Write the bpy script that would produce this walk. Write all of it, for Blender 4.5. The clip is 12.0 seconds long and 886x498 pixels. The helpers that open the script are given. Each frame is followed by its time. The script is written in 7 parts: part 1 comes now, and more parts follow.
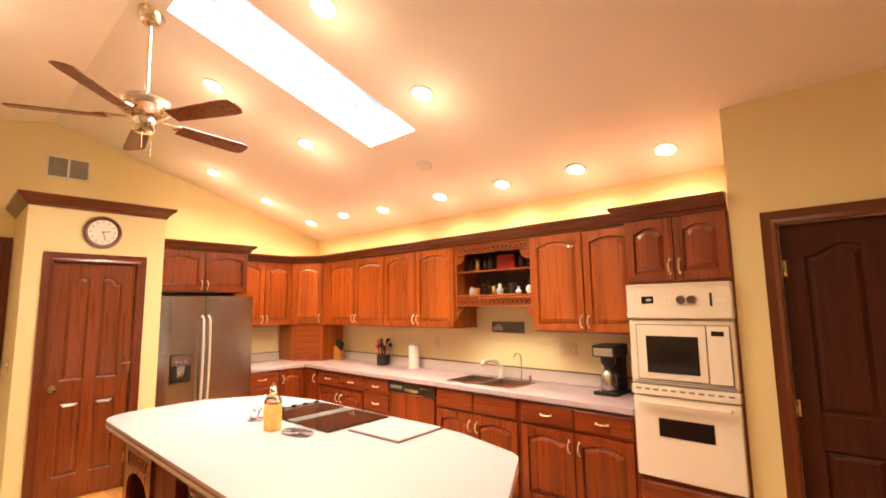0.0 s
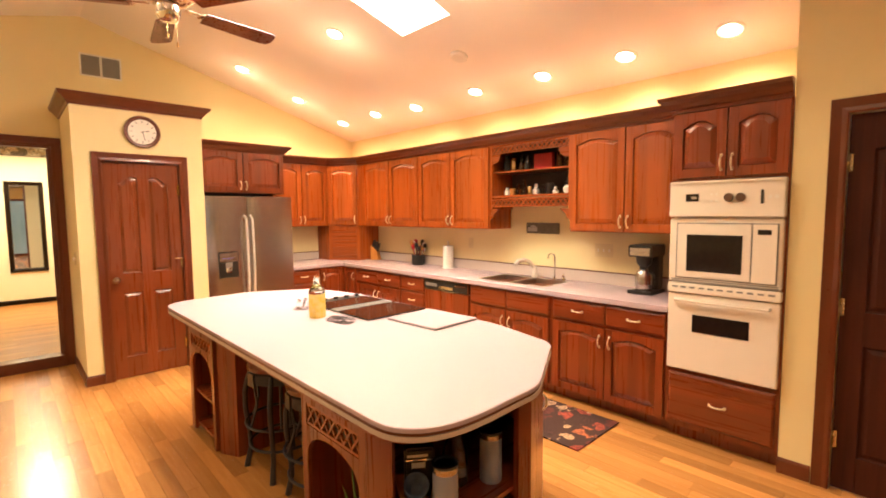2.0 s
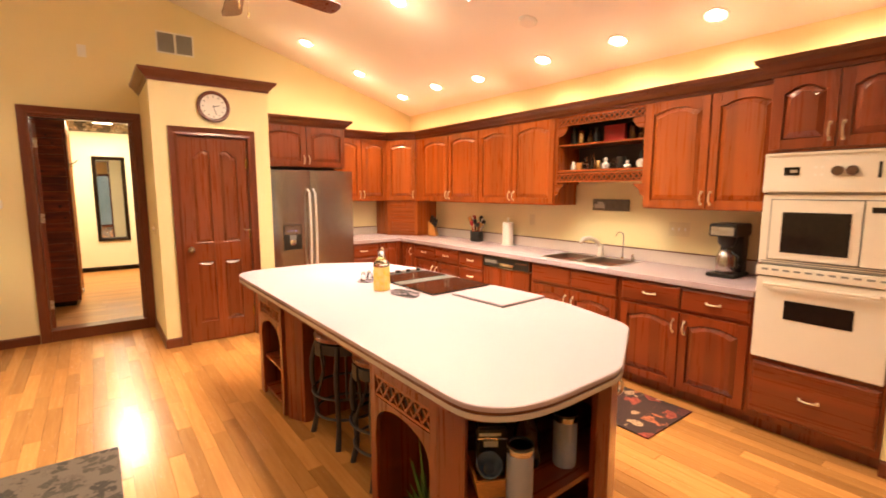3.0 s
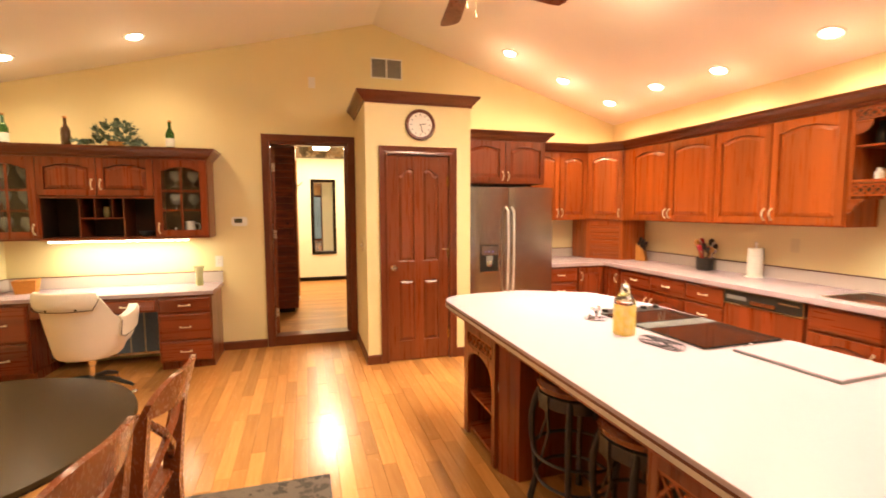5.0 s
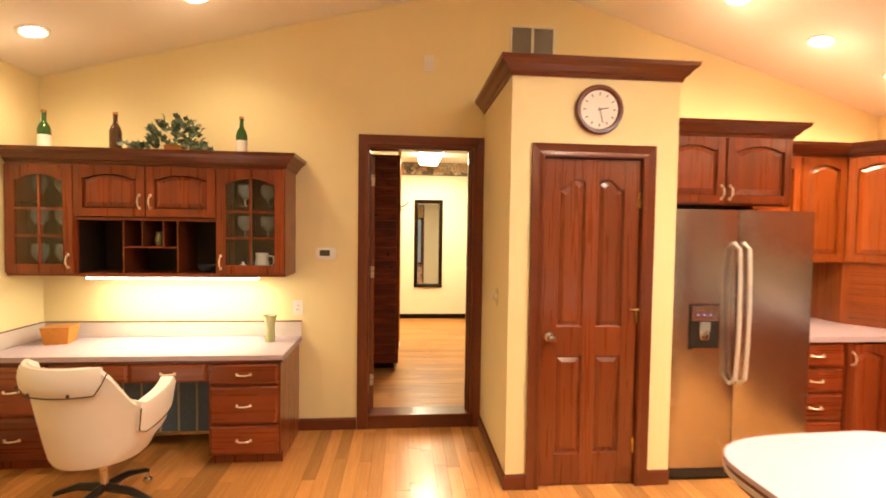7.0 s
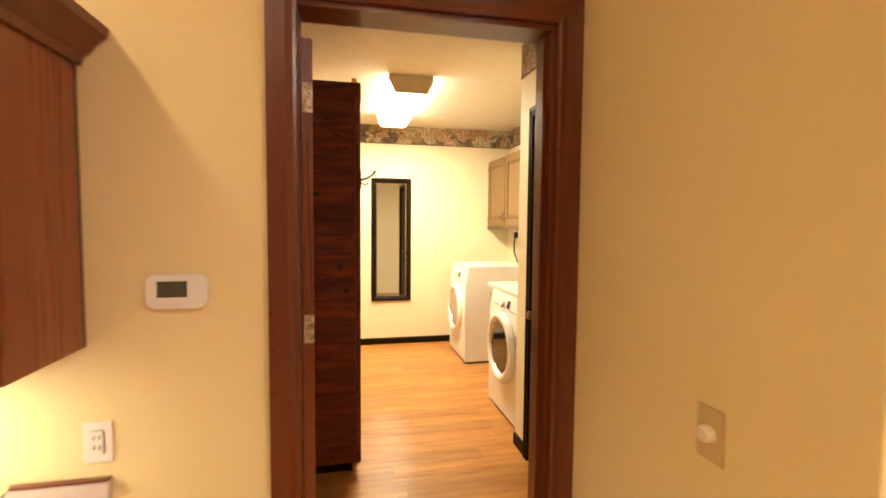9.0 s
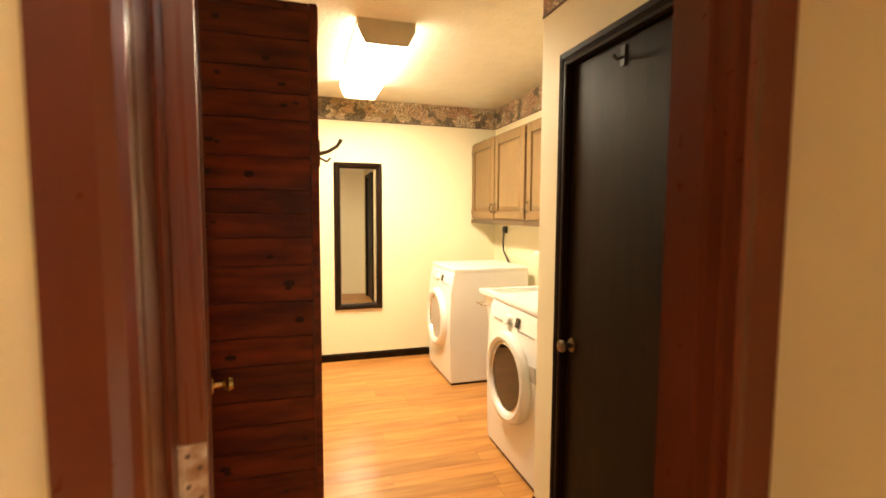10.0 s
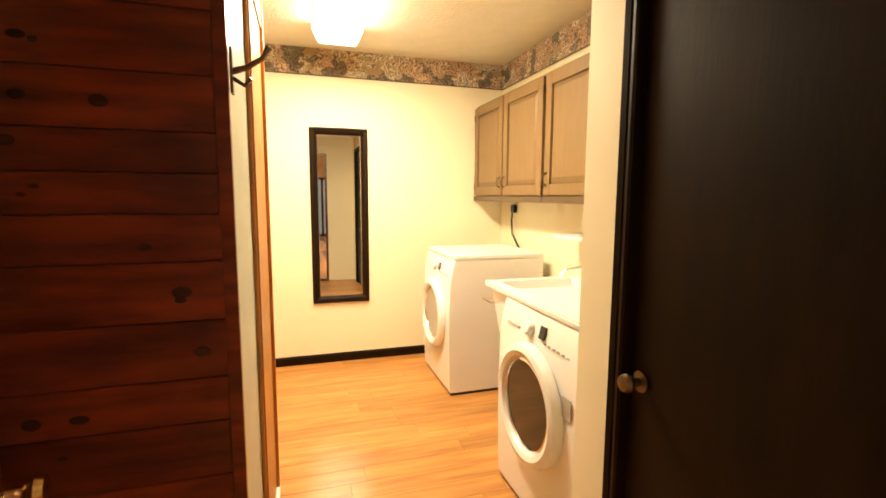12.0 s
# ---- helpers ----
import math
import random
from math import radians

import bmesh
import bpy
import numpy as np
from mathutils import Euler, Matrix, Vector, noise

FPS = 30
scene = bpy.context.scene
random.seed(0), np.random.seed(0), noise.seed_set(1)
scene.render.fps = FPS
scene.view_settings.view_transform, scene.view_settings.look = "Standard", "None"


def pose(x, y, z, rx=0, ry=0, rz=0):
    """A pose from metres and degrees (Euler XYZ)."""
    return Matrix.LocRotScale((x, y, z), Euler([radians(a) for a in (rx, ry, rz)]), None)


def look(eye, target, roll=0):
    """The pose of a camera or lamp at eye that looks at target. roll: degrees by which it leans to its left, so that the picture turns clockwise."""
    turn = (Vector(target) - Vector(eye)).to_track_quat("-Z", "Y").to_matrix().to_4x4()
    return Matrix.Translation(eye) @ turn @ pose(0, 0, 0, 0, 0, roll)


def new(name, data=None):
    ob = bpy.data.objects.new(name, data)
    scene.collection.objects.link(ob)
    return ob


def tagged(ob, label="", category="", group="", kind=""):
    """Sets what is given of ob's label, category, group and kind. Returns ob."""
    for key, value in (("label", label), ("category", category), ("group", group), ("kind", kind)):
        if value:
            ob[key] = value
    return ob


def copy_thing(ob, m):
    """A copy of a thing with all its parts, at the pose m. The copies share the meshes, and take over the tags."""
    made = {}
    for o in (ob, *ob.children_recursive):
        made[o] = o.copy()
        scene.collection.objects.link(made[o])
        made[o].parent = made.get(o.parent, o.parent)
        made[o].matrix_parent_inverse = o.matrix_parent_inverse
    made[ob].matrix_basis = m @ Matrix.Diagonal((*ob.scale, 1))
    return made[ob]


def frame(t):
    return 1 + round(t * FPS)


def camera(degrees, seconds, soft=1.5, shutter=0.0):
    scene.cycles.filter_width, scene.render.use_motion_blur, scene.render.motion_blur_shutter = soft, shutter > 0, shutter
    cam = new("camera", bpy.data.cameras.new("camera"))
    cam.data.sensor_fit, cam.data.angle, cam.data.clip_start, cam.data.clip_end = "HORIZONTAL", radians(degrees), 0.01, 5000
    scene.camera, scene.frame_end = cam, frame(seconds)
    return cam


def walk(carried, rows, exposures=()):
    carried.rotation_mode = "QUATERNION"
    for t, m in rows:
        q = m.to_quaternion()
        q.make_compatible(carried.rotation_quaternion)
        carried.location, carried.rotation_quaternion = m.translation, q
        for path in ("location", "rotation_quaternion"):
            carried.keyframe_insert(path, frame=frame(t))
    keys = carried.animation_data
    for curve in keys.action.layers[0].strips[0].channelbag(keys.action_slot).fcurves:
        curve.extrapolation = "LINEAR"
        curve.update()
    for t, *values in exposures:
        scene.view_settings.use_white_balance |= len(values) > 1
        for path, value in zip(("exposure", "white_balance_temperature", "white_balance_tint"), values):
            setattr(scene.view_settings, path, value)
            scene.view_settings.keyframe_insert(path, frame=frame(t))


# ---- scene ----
cam = camera(87.6, 12.0, soft=1.7, shutter=0.4)
PATH = [
    (0, (0.131, -0.13, 1.576), (1.596, 1.21, 1.817), -0.8),
    (0.5, (0.137, -0.134, 1.565), (1.602, 1.218, 1.725), -0.6),
    (1, (0.138, -0.126, 1.548), (1.605, 1.233, 1.598), -0.4),
    (1.5, (0.146, -0.116, 1.529), (1.583, 1.274, 1.468), -0.4),
    (2, (0.135, -0.098, 1.514), (1.505, 1.35, 1.356), -0.5),
    (2.5, (0.13, -0.068, 1.496), (1.421, 1.444, 1.276), -0.7),
    (2.7, (0.126, -0.039, 1.484), (1.385, 1.498, 1.247), -0.4),
    (4.3, (0.069, 0.339, 1.485), (0.87, 2.158, 1.257), -0.1),
    (4.5, (0.058, 0.383, 1.475), (0.796, 2.229, 1.26), -0.3),
    (5, (0.037, 0.624, 1.482), (0.606, 2.534, 1.31), -0.2),
    (5.5, (0.034, 0.941, 1.518), (0.448, 2.893, 1.377), 0.2),
    (6, (0.003, 1.36, 1.522), (0.302, 3.334, 1.412), 0.7),
    (6.5, (-0.028, 1.792, 1.526), (0.202, 3.777, 1.443), 0.8),
    (7, (-0.044, 2.282, 1.545), (0.132, 4.273, 1.469), 0.8),
    (7.2, (-0.03, 2.496, 1.55), (0.126, 4.488, 1.469), 0.9),
    (8.8, (-0.17, 4.275, 1.561), (0.202, 6.237, 1.453), 0.5),
    (9, (-0.171, 4.464, 1.56), (0.251, 6.416, 1.442), 0.5),
    (9.5, (-0.149, 4.931, 1.574), (0.34, 6.865, 1.433), 0.4),
    (10, (-0.134, 5.314, 1.565), (0.442, 7.224, 1.415), 0.3),
    (10.5, (-0.046, 5.611, 1.543), (0.536, 7.518, 1.381), 0.2),
    (11, (0.013, 5.808, 1.534), (0.585, 7.716, 1.351), 0.6),
    (11.5, (0.055, 5.933, 1.526), (0.634, 7.836, 1.313), 0.6),
    (12, (0.067, 5.997, 1.518), (0.653, 7.895, 1.289), 0.3),
]
walk(cam, [(t, look(eye, aim, lean)) for t, eye, aim, lean in PATH])

# ---- light ----
world = bpy.data.worlds.new("sky")
scene.world = world
world.use_nodes = True
wn = world.node_tree.nodes
sky = wn.new("ShaderNodeTexSky")
sky.sky_type, sky.sun_disc = "NISHITA", False
sky.sun_elevation, sky.sun_rotation = radians(77), radians(207)
wn["Background"].inputs["Strength"].default_value = 0.15
world.node_tree.links.new(sky.outputs["Color"], wn["Background"].inputs["Color"])
sun = new("sun", bpy.data.lights.new("sun", "SUN"))
sun.data.energy, sun.data.angle, sun.data.color = 4.5, radians(14), (1.0, 0.95, 0.88)
sun.matrix_world = look((0, 0, 20), (2.0, 4.0, 0))

WARM = (1.0, 0.72, 0.435)
CAN_WATTS = 30.0
N, E, W, S = 5.87, 3.93, -2.64, -3.6      # inner faces of the kitchen's walls
RIDGE_X, RIDGE_Z = 0.8, 3.5
LF = 0.09                                 # laundry floor
LN, LE, LW, LC = 9.96, 1.85, -1.3, 2.68   # laundry north, east, west, ceiling


def roof(x):
    return RIDGE_Z - (0.30 * (x - RIDGE_X) if x > RIDGE_X else 0.258 * (RIDGE_X - x))


# ---- materials ----
def mat(name, base, rough=0.5, metal=0.0, second=None, scale=8.0, mix=0.5, bump=0.0, bump_scale=60.0,
        stretch=(1, 1, 1), vary=0.0, emit=None, strength=0.0, trans=0.0, ior=1.45, coat=0.0, detail=4.0, spec=0.5):
    m = bpy.data.materials.new(name)
    m.use_nodes = True
    nt = m.node_tree
    p = nt.nodes["Principled BSDF"]
    p.inputs["Base Color"].default_value = (*base, 1)
    p.inputs["Roughness"].default_value = rough
    p.inputs["Metallic"].default_value = metal
    p.inputs["Transmission Weight"].default_value = trans
    p.inputs["IOR"].default_value = ior
    p.inputs["Coat Weight"].default_value = coat
    p.inputs["Specular IOR Level"].default_value = spec
    p.inputs["Coat Roughness"].default_value = 0.15
    if emit:
        p.inputs["Emission Color"].default_value = (*emit, 1)
        p.inputs["Emission Strength"].default_value = strength
    tc = nt.nodes.new("ShaderNodeTexCoord")
    mp = nt.nodes.new("ShaderNodeMapping")
    mp.inputs["Scale"].default_value = stretch
    nt.links.new(tc.outputs["Object"], mp.inputs["Vector"])
    last = None
    if second:
        nz = nt.nodes.new("ShaderNodeTexNoise")
        nz.inputs["Scale"].default_value = scale
        nz.inputs["Detail"].default_value = detail
        nt.links.new(mp.outputs["Vector"], nz.inputs["Vector"])
        rp = nt.nodes.new("ShaderNodeValToRGB")
        rp.color_ramp.elements[0].position, rp.color_ramp.elements[1].position = 0.5 - mix / 2, 0.5 + mix / 2
        rp.color_ramp.elements[0].color, rp.color_ramp.elements[1].color = (*base, 1), (*second, 1)
        nt.links.new(nz.outputs["Fac"], rp.inputs["Fac"])
        last = rp.outputs["Color"]
    if vary:
        oi = nt.nodes.new("ShaderNodeObjectInfo")
        ge = nt.nodes.new("ShaderNodeNewGeometry")
        ad = nt.nodes.new("ShaderNodeMath")
        ad.operation = "ADD"
        nt.links.new(oi.outputs["Random"], ad.inputs[0])
        nt.links.new(ge.outputs["Random Per Island"], ad.inputs[1])
        fr = nt.nodes.new("ShaderNodeMath")
        fr.operation = "FRACT"
        nt.links.new(ad.outputs[0], fr.inputs[0])
        mr = nt.nodes.new("ShaderNodeMapRange")
        mr.inputs["To Min"].default_value, mr.inputs["To Max"].default_value = 1 - vary, 1 + vary
        nt.links.new(fr.outputs[0], mr.inputs["Value"])
        hs = nt.nodes.new("ShaderNodeHueSaturation")
        hs.inputs["Color"].default_value = (*base, 1)
        if last:
            nt.links.new(last, hs.inputs["Color"])
        nt.links.new(mr.outputs["Result"], hs.inputs["Value"])
        last = hs.outputs["Color"]
        add = nt.nodes.new("ShaderNodeVectorMath")
        add.operation = "ADD"
        sc = nt.nodes.new("ShaderNodeVectorMath")
        sc.operation = "SCALE"
        sc.inputs[0].default_value = (13.1, 7.7, 5.3)
        nt.links.new(fr.outputs[0], sc.inputs["Scale"])
        nt.links.new(tc.outputs["Object"], add.inputs[0])
        nt.links.new(sc.outputs[0], add.inputs[1])
        nt.links.new(add.outputs[0], mp.inputs["Vector"])
    if last:
        nt.links.new(last, p.inputs["Base Color"])
    if bump:
        bz = nt.nodes.new("ShaderNodeTexNoise")
        bz.inputs["Scale"].default_value = bump_scale
        bz.inputs["Detail"].default_value = 3
        nt.links.new(mp.outputs["Vector"], bz.inputs["Vector"])
        bp = nt.nodes.new("ShaderNodeBump")
        bp.inputs["Strength"].default_value = bump
        bp.inputs["Distance"].default_value = 0.004
        nt.links.new(bz.outputs["Fac"], bp.inputs["Height"])
        nt.links.new(bp.outputs["Normal"], p.inputs["Normal"])
        mr2 = nt.nodes.new("ShaderNodeMapRange")
        mr2.inputs["To Min"].default_value, mr2.inputs["To Max"].default_value = max(rough - 0.08, 0.02), rough + 0.1
        nt.links.new(bz.outputs["Fac"], mr2.inputs["Value"])
        nt.links.new(mr2.outputs["Result"], p.inputs["Roughness"])
    return m


WALL = mat("cream_wall_paint", (0.79, 0.69, 0.385), 0.6, second=(0.76, 0.65, 0.355), scale=1.5, bump=0.12, bump_scale=220)
WALL_L = mat("pale_laundry_paint", (0.84, 0.77, 0.55), 0.6, second=(0.81, 0.74, 0.52), scale=1.5, bump=0.1, bump_scale=220)
CEIL = mat("ceiling_paint", (0.88, 0.84, 0.775), 0.75, second=(0.86, 0.82, 0.755), scale=1.2, bump=0.15, bump_scale=160)
CEIL_L = mat("textured_ceiling", (0.80, 0.75, 0.62), 0.8, second=(0.74, 0.69, 0.56), scale=9, bump=0.9, bump_scale=38)


def wood(name, light, dark, along="z", rough=0.27, coat=0.35, boards=0.16, vary=0.10, grain=0.75):
    """Stained wood: glued-up boards of unlike tone, long grain streaks and fine pores along one axis."""
    m = bpy.data.materials.new(name)
    m.use_nodes = True
    nt = m.node_tree
    p = nt.nodes["Principled BSDF"]
    p.inputs["Coat Weight"].default_value, p.inputs["Coat Roughness"].default_value = coat, 0.16
    tc = nt.nodes.new("ShaderNodeTexCoord")
    oi, ge = nt.nodes.new("ShaderNodeObjectInfo"), nt.nodes.new("ShaderNodeNewGeometry")
    ad, fr = nt.nodes.new("ShaderNodeMath"), nt.nodes.new("ShaderNodeMath")
    ad.operation, fr.operation = "ADD", "FRACT"
    nt.links.new(oi.outputs["Random"], ad.inputs[0])
    nt.links.new(ge.outputs["Random Per Island"], ad.inputs[1])
    nt.links.new(ad.outputs[0], fr.inputs[0])
    sc, sh = nt.nodes.new("ShaderNodeVectorMath"), nt.nodes.new("ShaderNodeVectorMath")
    sc.operation, sh.operation = "SCALE", "ADD"
    sc.inputs[0].default_value = (13.1, 7.7, 5.3)
    nt.links.new(fr.outputs[0], sc.inputs["Scale"])
    nt.links.new(tc.outputs["Object"], sh.inputs[0])
    nt.links.new(sc.outputs[0], sh.inputs[1])

    def streaks(across, length, detail, warp=0.0):
        mp, nz = nt.nodes.new("ShaderNodeMapping"), nt.nodes.new("ShaderNodeTexNoise")
        mp.inputs["Scale"].default_value = [length if ax == along else across for ax in "xyz"]
        nt.links.new(sh.outputs[0], mp.inputs["Vector"])
        nz.inputs["Scale"].default_value, nz.inputs["Detail"].default_value, nz.inputs["Distortion"].default_value = 1.0, detail, warp
        nt.links.new(mp.outputs["Vector"], nz.inputs["Vector"])
        return nz.outputs["Fac"]

    broad, fine, pores = streaks(11, 0.2, 0.5), streaks(60, 1.8, 3, 0.5), streaks(300, 8, 2)
    ramp = nt.nodes.new("ShaderNodeValToRGB")
    ramp.color_ramp.elements[0].position, ramp.color_ramp.elements[1].position = 0.5 - grain / 2, 0.5 + grain / 2
    ramp.color_ramp.elements[0].color, ramp.color_ramp.elements[1].color = (*dark, 1), (*light, 1)
    nt.links.new(fine, ramp.inputs["Fac"])
    step = nt.nodes.new("ShaderNodeMapRange")
    step.interpolation_type = "SMOOTHSTEP"
    step.inputs["From Min"].default_value, step.inputs["From Max"].default_value = 0.36, 0.64
    step.inputs["To Min"].default_value, step.inputs["To Max"].default_value = 1 - boards, 1 + boards * 0.7
    nt.links.new(broad, step.inputs["Value"])
    whole = nt.nodes.new("ShaderNodeMapRange")
    whole.inputs["To Min"].default_value, whole.inputs["To Max"].default_value = 1 - vary, 1 + vary
    nt.links.new(fr.outputs[0], whole.inputs["Value"])
    mul = nt.nodes.new("ShaderNodeMath")
    mul.operation = "MULTIPLY"
    nt.links.new(step.outputs["Result"], mul.inputs[0])
    nt.links.new(whole.outputs["Result"], mul.inputs[1])
    hs = nt.nodes.new("ShaderNodeHueSaturation")
    nt.links.new(ramp.outputs["Color"], hs.inputs["Color"])
    nt.links.new(mul.outputs[0], hs.inputs["Value"])
    nt.links.new(hs.outputs["Color"], p.inputs["Base Color"])
    rg = nt.nodes.new("ShaderNodeMapRange")
    rg.inputs["To Min"].default_value, rg.inputs["To Max"].default_value = rough - 0.06, rough + 0.10
    nt.links.new(fine, rg.inputs["Value"])
    nt.links.new(rg.outputs["Result"], p.inputs["Roughness"])
    bp = nt.nodes.new("ShaderNodeBump")
    bp.inputs["Strength"].default_value, bp.inputs["Distance"].default_value = 0.02, 0.001
    nt.links.new(pores, bp.inputs["Height"])
    nt.links.new(bp.outputs["Normal"], p.inputs["Normal"])
    return m


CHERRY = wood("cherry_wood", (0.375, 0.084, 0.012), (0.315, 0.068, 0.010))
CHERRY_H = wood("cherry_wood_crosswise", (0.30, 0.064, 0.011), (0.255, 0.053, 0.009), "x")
# darker copy of the cherry: the low cabinets' shade is put into it
CHERRY_D = wood("darker_cherry_wood", (0.225, 0.043, 0.010), (0.185, 0.034, 0.008))
CHERRY_DH = wood("darker_cherry_crosswise", (0.21, 0.040, 0.010), (0.175, 0.032, 0.008), "x")
TRIM = mat("dark_cherry_trim", (0.135, 0.031, 0.010), 0.30, second=(0.105, 0.023, 0.0075), scale=5, mix=0.6, stretch=(1.2, 1.2, 0.6),
           bump=0.03, bump_scale=50, coat=0.3)
DOORWOOD = wood("stained_door_wood", (0.175, 0.040, 0.0105), (0.157, 0.035, 0.0093), boards=0.06, grain=1.0)
DARKDOOR = mat("black_brown_door_paint", (0.019, 0.0082, 0.0019), 0.48, second=(0.0075, 0.0032, 0.0010), scale=4, mix=0.45, stretch=(3, 3, 0.6), bump=0.14, bump_scale=30, spec=0.12)
CEDAR = mat("cedar_board", (0.225, 0.037, 0.010), 0.36, second=(0.085, 0.013, 0.005), scale=3.0, mix=0.34, stretch=(1.6, 9, 9), bump=0.15,
            bump_scale=35, vary=0.22, detail=6)
KNOT = mat("cedar_knot", (0.030, 0.008, 0.004), 0.5, second=(0.06, 0.012, 0.005), scale=60, bump=0.2)
PINE = mat("orange_pine", (0.55, 0.24, 0.05), 0.4, second=(0.42, 0.16, 0.03), scale=6, stretch=(6, 6, 0.5), bump=0.1)
OAK = mat("oak_plank", (0.54, 0.262, 0.080), 0.23, second=(0.45, 0.205, 0.060), scale=5, mix=0.5, stretch=(9, 0.7, 1), bump=0.05,
          bump_scale=30, vary=0.30, coat=0.12)
LAMI = mat("laundry_plank", (0.56, 0.27, 0.075), 0.30, second=(0.38, 0.15, 0.036), scale=3, mix=0.40, stretch=(0.9, 8, 1), bump=0.05,
           bump_scale=30, vary=0.16)
GROUT = mat("plank_joint", (0.16, 0.07, 0.025), 0.7, second=(0.12, 0.05, 0.02), scale=20)
COUNTER = mat("white_laminate", (0.47, 0.378, 0.422), 0.24, second=(0.445, 0.357, 0.40), scale=180, mix=0.6, bump=0.02, bump_scale=300)
SPLASH = mat("grey_pink_laminate", (0.58, 0.50, 0.45), 0.35, second=(0.52, 0.45, 0.41), scale=180, mix=0.6)
STEEL = mat("stainless_steel", (0.62, 0.605, 0.59), 0.24, 1.0, second=(0.36, 0.34, 0.315), scale=14, stretch=(1, 1, 30), bump=0.03, bump_scale=60)
CHROME = mat("chrome", (0.80, 0.78, 0.74), 0.12, 1.0, bump=0.02, bump_scale=20)
BRASS = mat("brass", (0.70, 0.52, 0.25), 0.22, 1.0, bump=0.04, bump_scale=40)
PULL = mat("bright_pull", (0.86, 0.76, 0.58), 0.30, 0.55, second=(0.80, 0.70, 0.52), scale=40)
NICKEL = mat("satin_nickel", (0.72, 0.62, 0.47), 0.25, 1.0, bump=0.03, bump_scale=40)
BRONZE = mat("dark_bronze", (0.16, 0.12, 0.08), 0.35, 1.0, bump=0.05)
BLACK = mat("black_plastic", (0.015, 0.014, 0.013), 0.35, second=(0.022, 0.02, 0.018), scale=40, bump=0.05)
BLACKGLASS = mat("black_glass", (0.012, 0.009, 0.008), 0.07, second=(0.018, 0.012, 0.010), scale=30, spec=0.35)
IRON = mat("dark_iron", (0.075, 0.075, 0.08), 0.40, 0.6, second=(0.055, 0.055, 0.06), scale=25, bump=0.1)
WHITE = mat("white_enamel", (0.82, 0.81, 0.78), 0.22, second=(0.80, 0.79, 0.75), scale=5, bump=0.02)
ALMOND = mat("almond_enamel", (0.80, 0.74, 0.65), 0.22, second=(0.78, 0.72, 0.63), scale=5, bump=0.02)
PLASTIC = mat("white_plastic", (0.80, 0.78, 0.72), 0.4, second=(0.77, 0.75, 0.69), scale=20)
GREY = mat("grey_plastic", (0.20, 0.20, 0.19), 0.45, second=(0.24, 0.24, 0.23), scale=30, bump=0.05)
LCD = mat("lcd", (0.085, 0.085, 0.06), 0.25, second=(0.07, 0.07, 0.05), scale=30)
VINYL = mat("cream_vinyl", (0.80, 0.77, 0.71), 0.38, second=(0.76, 0.73, 0.67), scale=6, bump=0.12, bump_scale=90)
PIPING = mat("black_piping", (0.02, 0.018, 0.016), 0.5, bump=0.1)
GLASS = mat("clear_glass", (0.95, 0.97, 0.95), 0.03, trans=1.0, ior=1.45)
GLASS_G = mat("green_bottle_glass", (0.05, 0.16, 0.03), 0.06, trans=0.6, second=(0.03, 0.11, 0.02), scale=6)
GLASS_B = mat("brown_bottle_glass", (0.10, 0.04, 0.01), 0.08, trans=0.5, second=(0.07, 0.025, 0.008), scale=6)
JUICE = mat("lemon_oil", (0.82, 0.58, 0.06), 0.12, second=(0.80, 0.70, 0.30), scale=26)
SINK = mat("bright_steel", (0.50, 0.48, 0.45), 0.30, 1.0, second=(0.44, 0.42, 0.39), scale=10, bump=0.04)
PAPER = mat("paper", (0.80, 0.77, 0.70), 0.8, second=(0.75, 0.71, 0.63), scale=30, bump=0.15)
RED = mat("red_card", (0.45, 0.02, 0.02), 0.4, second=(0.36, 0.015, 0.015), scale=12)
BLUEGREY = mat("blue_grey_fabric", (0.10, 0.14, 0.20), 0.7, second=(0.07, 0.10, 0.15), scale=30, bump=0.2)
WICKER = mat("wicker", (0.62, 0.30, 0.07), 0.6, second=(0.38, 0.17, 0.05), scale=50, stretch=(1, 1, 5), bump=0.6, bump_scale=90)
LEAF = mat("ivy_leaf", (0.035, 0.075, 0.030), 0.38, second=(0.16, 0.20, 0.13), scale=30, mix=0.7, vary=0.3)
TABLETOP = mat("dark_stained_table", (0.042, 0.025, 0.008), 0.22, second=(0.030, 0.017, 0.006), scale=5, stretch=(7, 0.8, 1), bump=0.05, spec=0.30)
CHAIRWOOD = mat("chair_cherry_wood", (0.20, 0.055, 0.018), 0.25, second=(0.18, 0.048, 0.016), scale=6, stretch=(2, 2, 1), bump=0.02, coat=0.3)
TAUPE = mat("taupe_cabinet_paint", (0.235, 0.140, 0.055), 0.42, second=(0.20, 0.115, 0.043), scale=8, stretch=(4, 4, 0.6), bump=0.08)
TAUPE_D = mat("taupe_glaze", (0.12, 0.075, 0.035), 0.45, second=(0.10, 0.06, 0.03), scale=12)
VENT = mat("vent_grey", (0.44, 0.40, 0.33), 0.55, second=(0.40, 0.36, 0.30), scale=30)
BLIND = mat("clock_face", (0.80, 0.76, 0.70), 0.5, second=(0.77, 0.73, 0.67), scale=10)
BROWN = mat("brown_knob_plastic", (0.085, 0.045, 0.025), 0.3, second=(0.12, 0.07, 0.04), scale=30)
TAN = mat("tan_enamel", (0.62, 0.54, 0.40), 0.5, second=(0.58, 0.50, 0.37), scale=30)
HINGE = mat("worn_hinge_plate", (0.66, 0.58, 0.43), 0.45, 0.25, second=(0.34, 0.20, 0.09), scale=45, mix=0.35, bump=0.2)
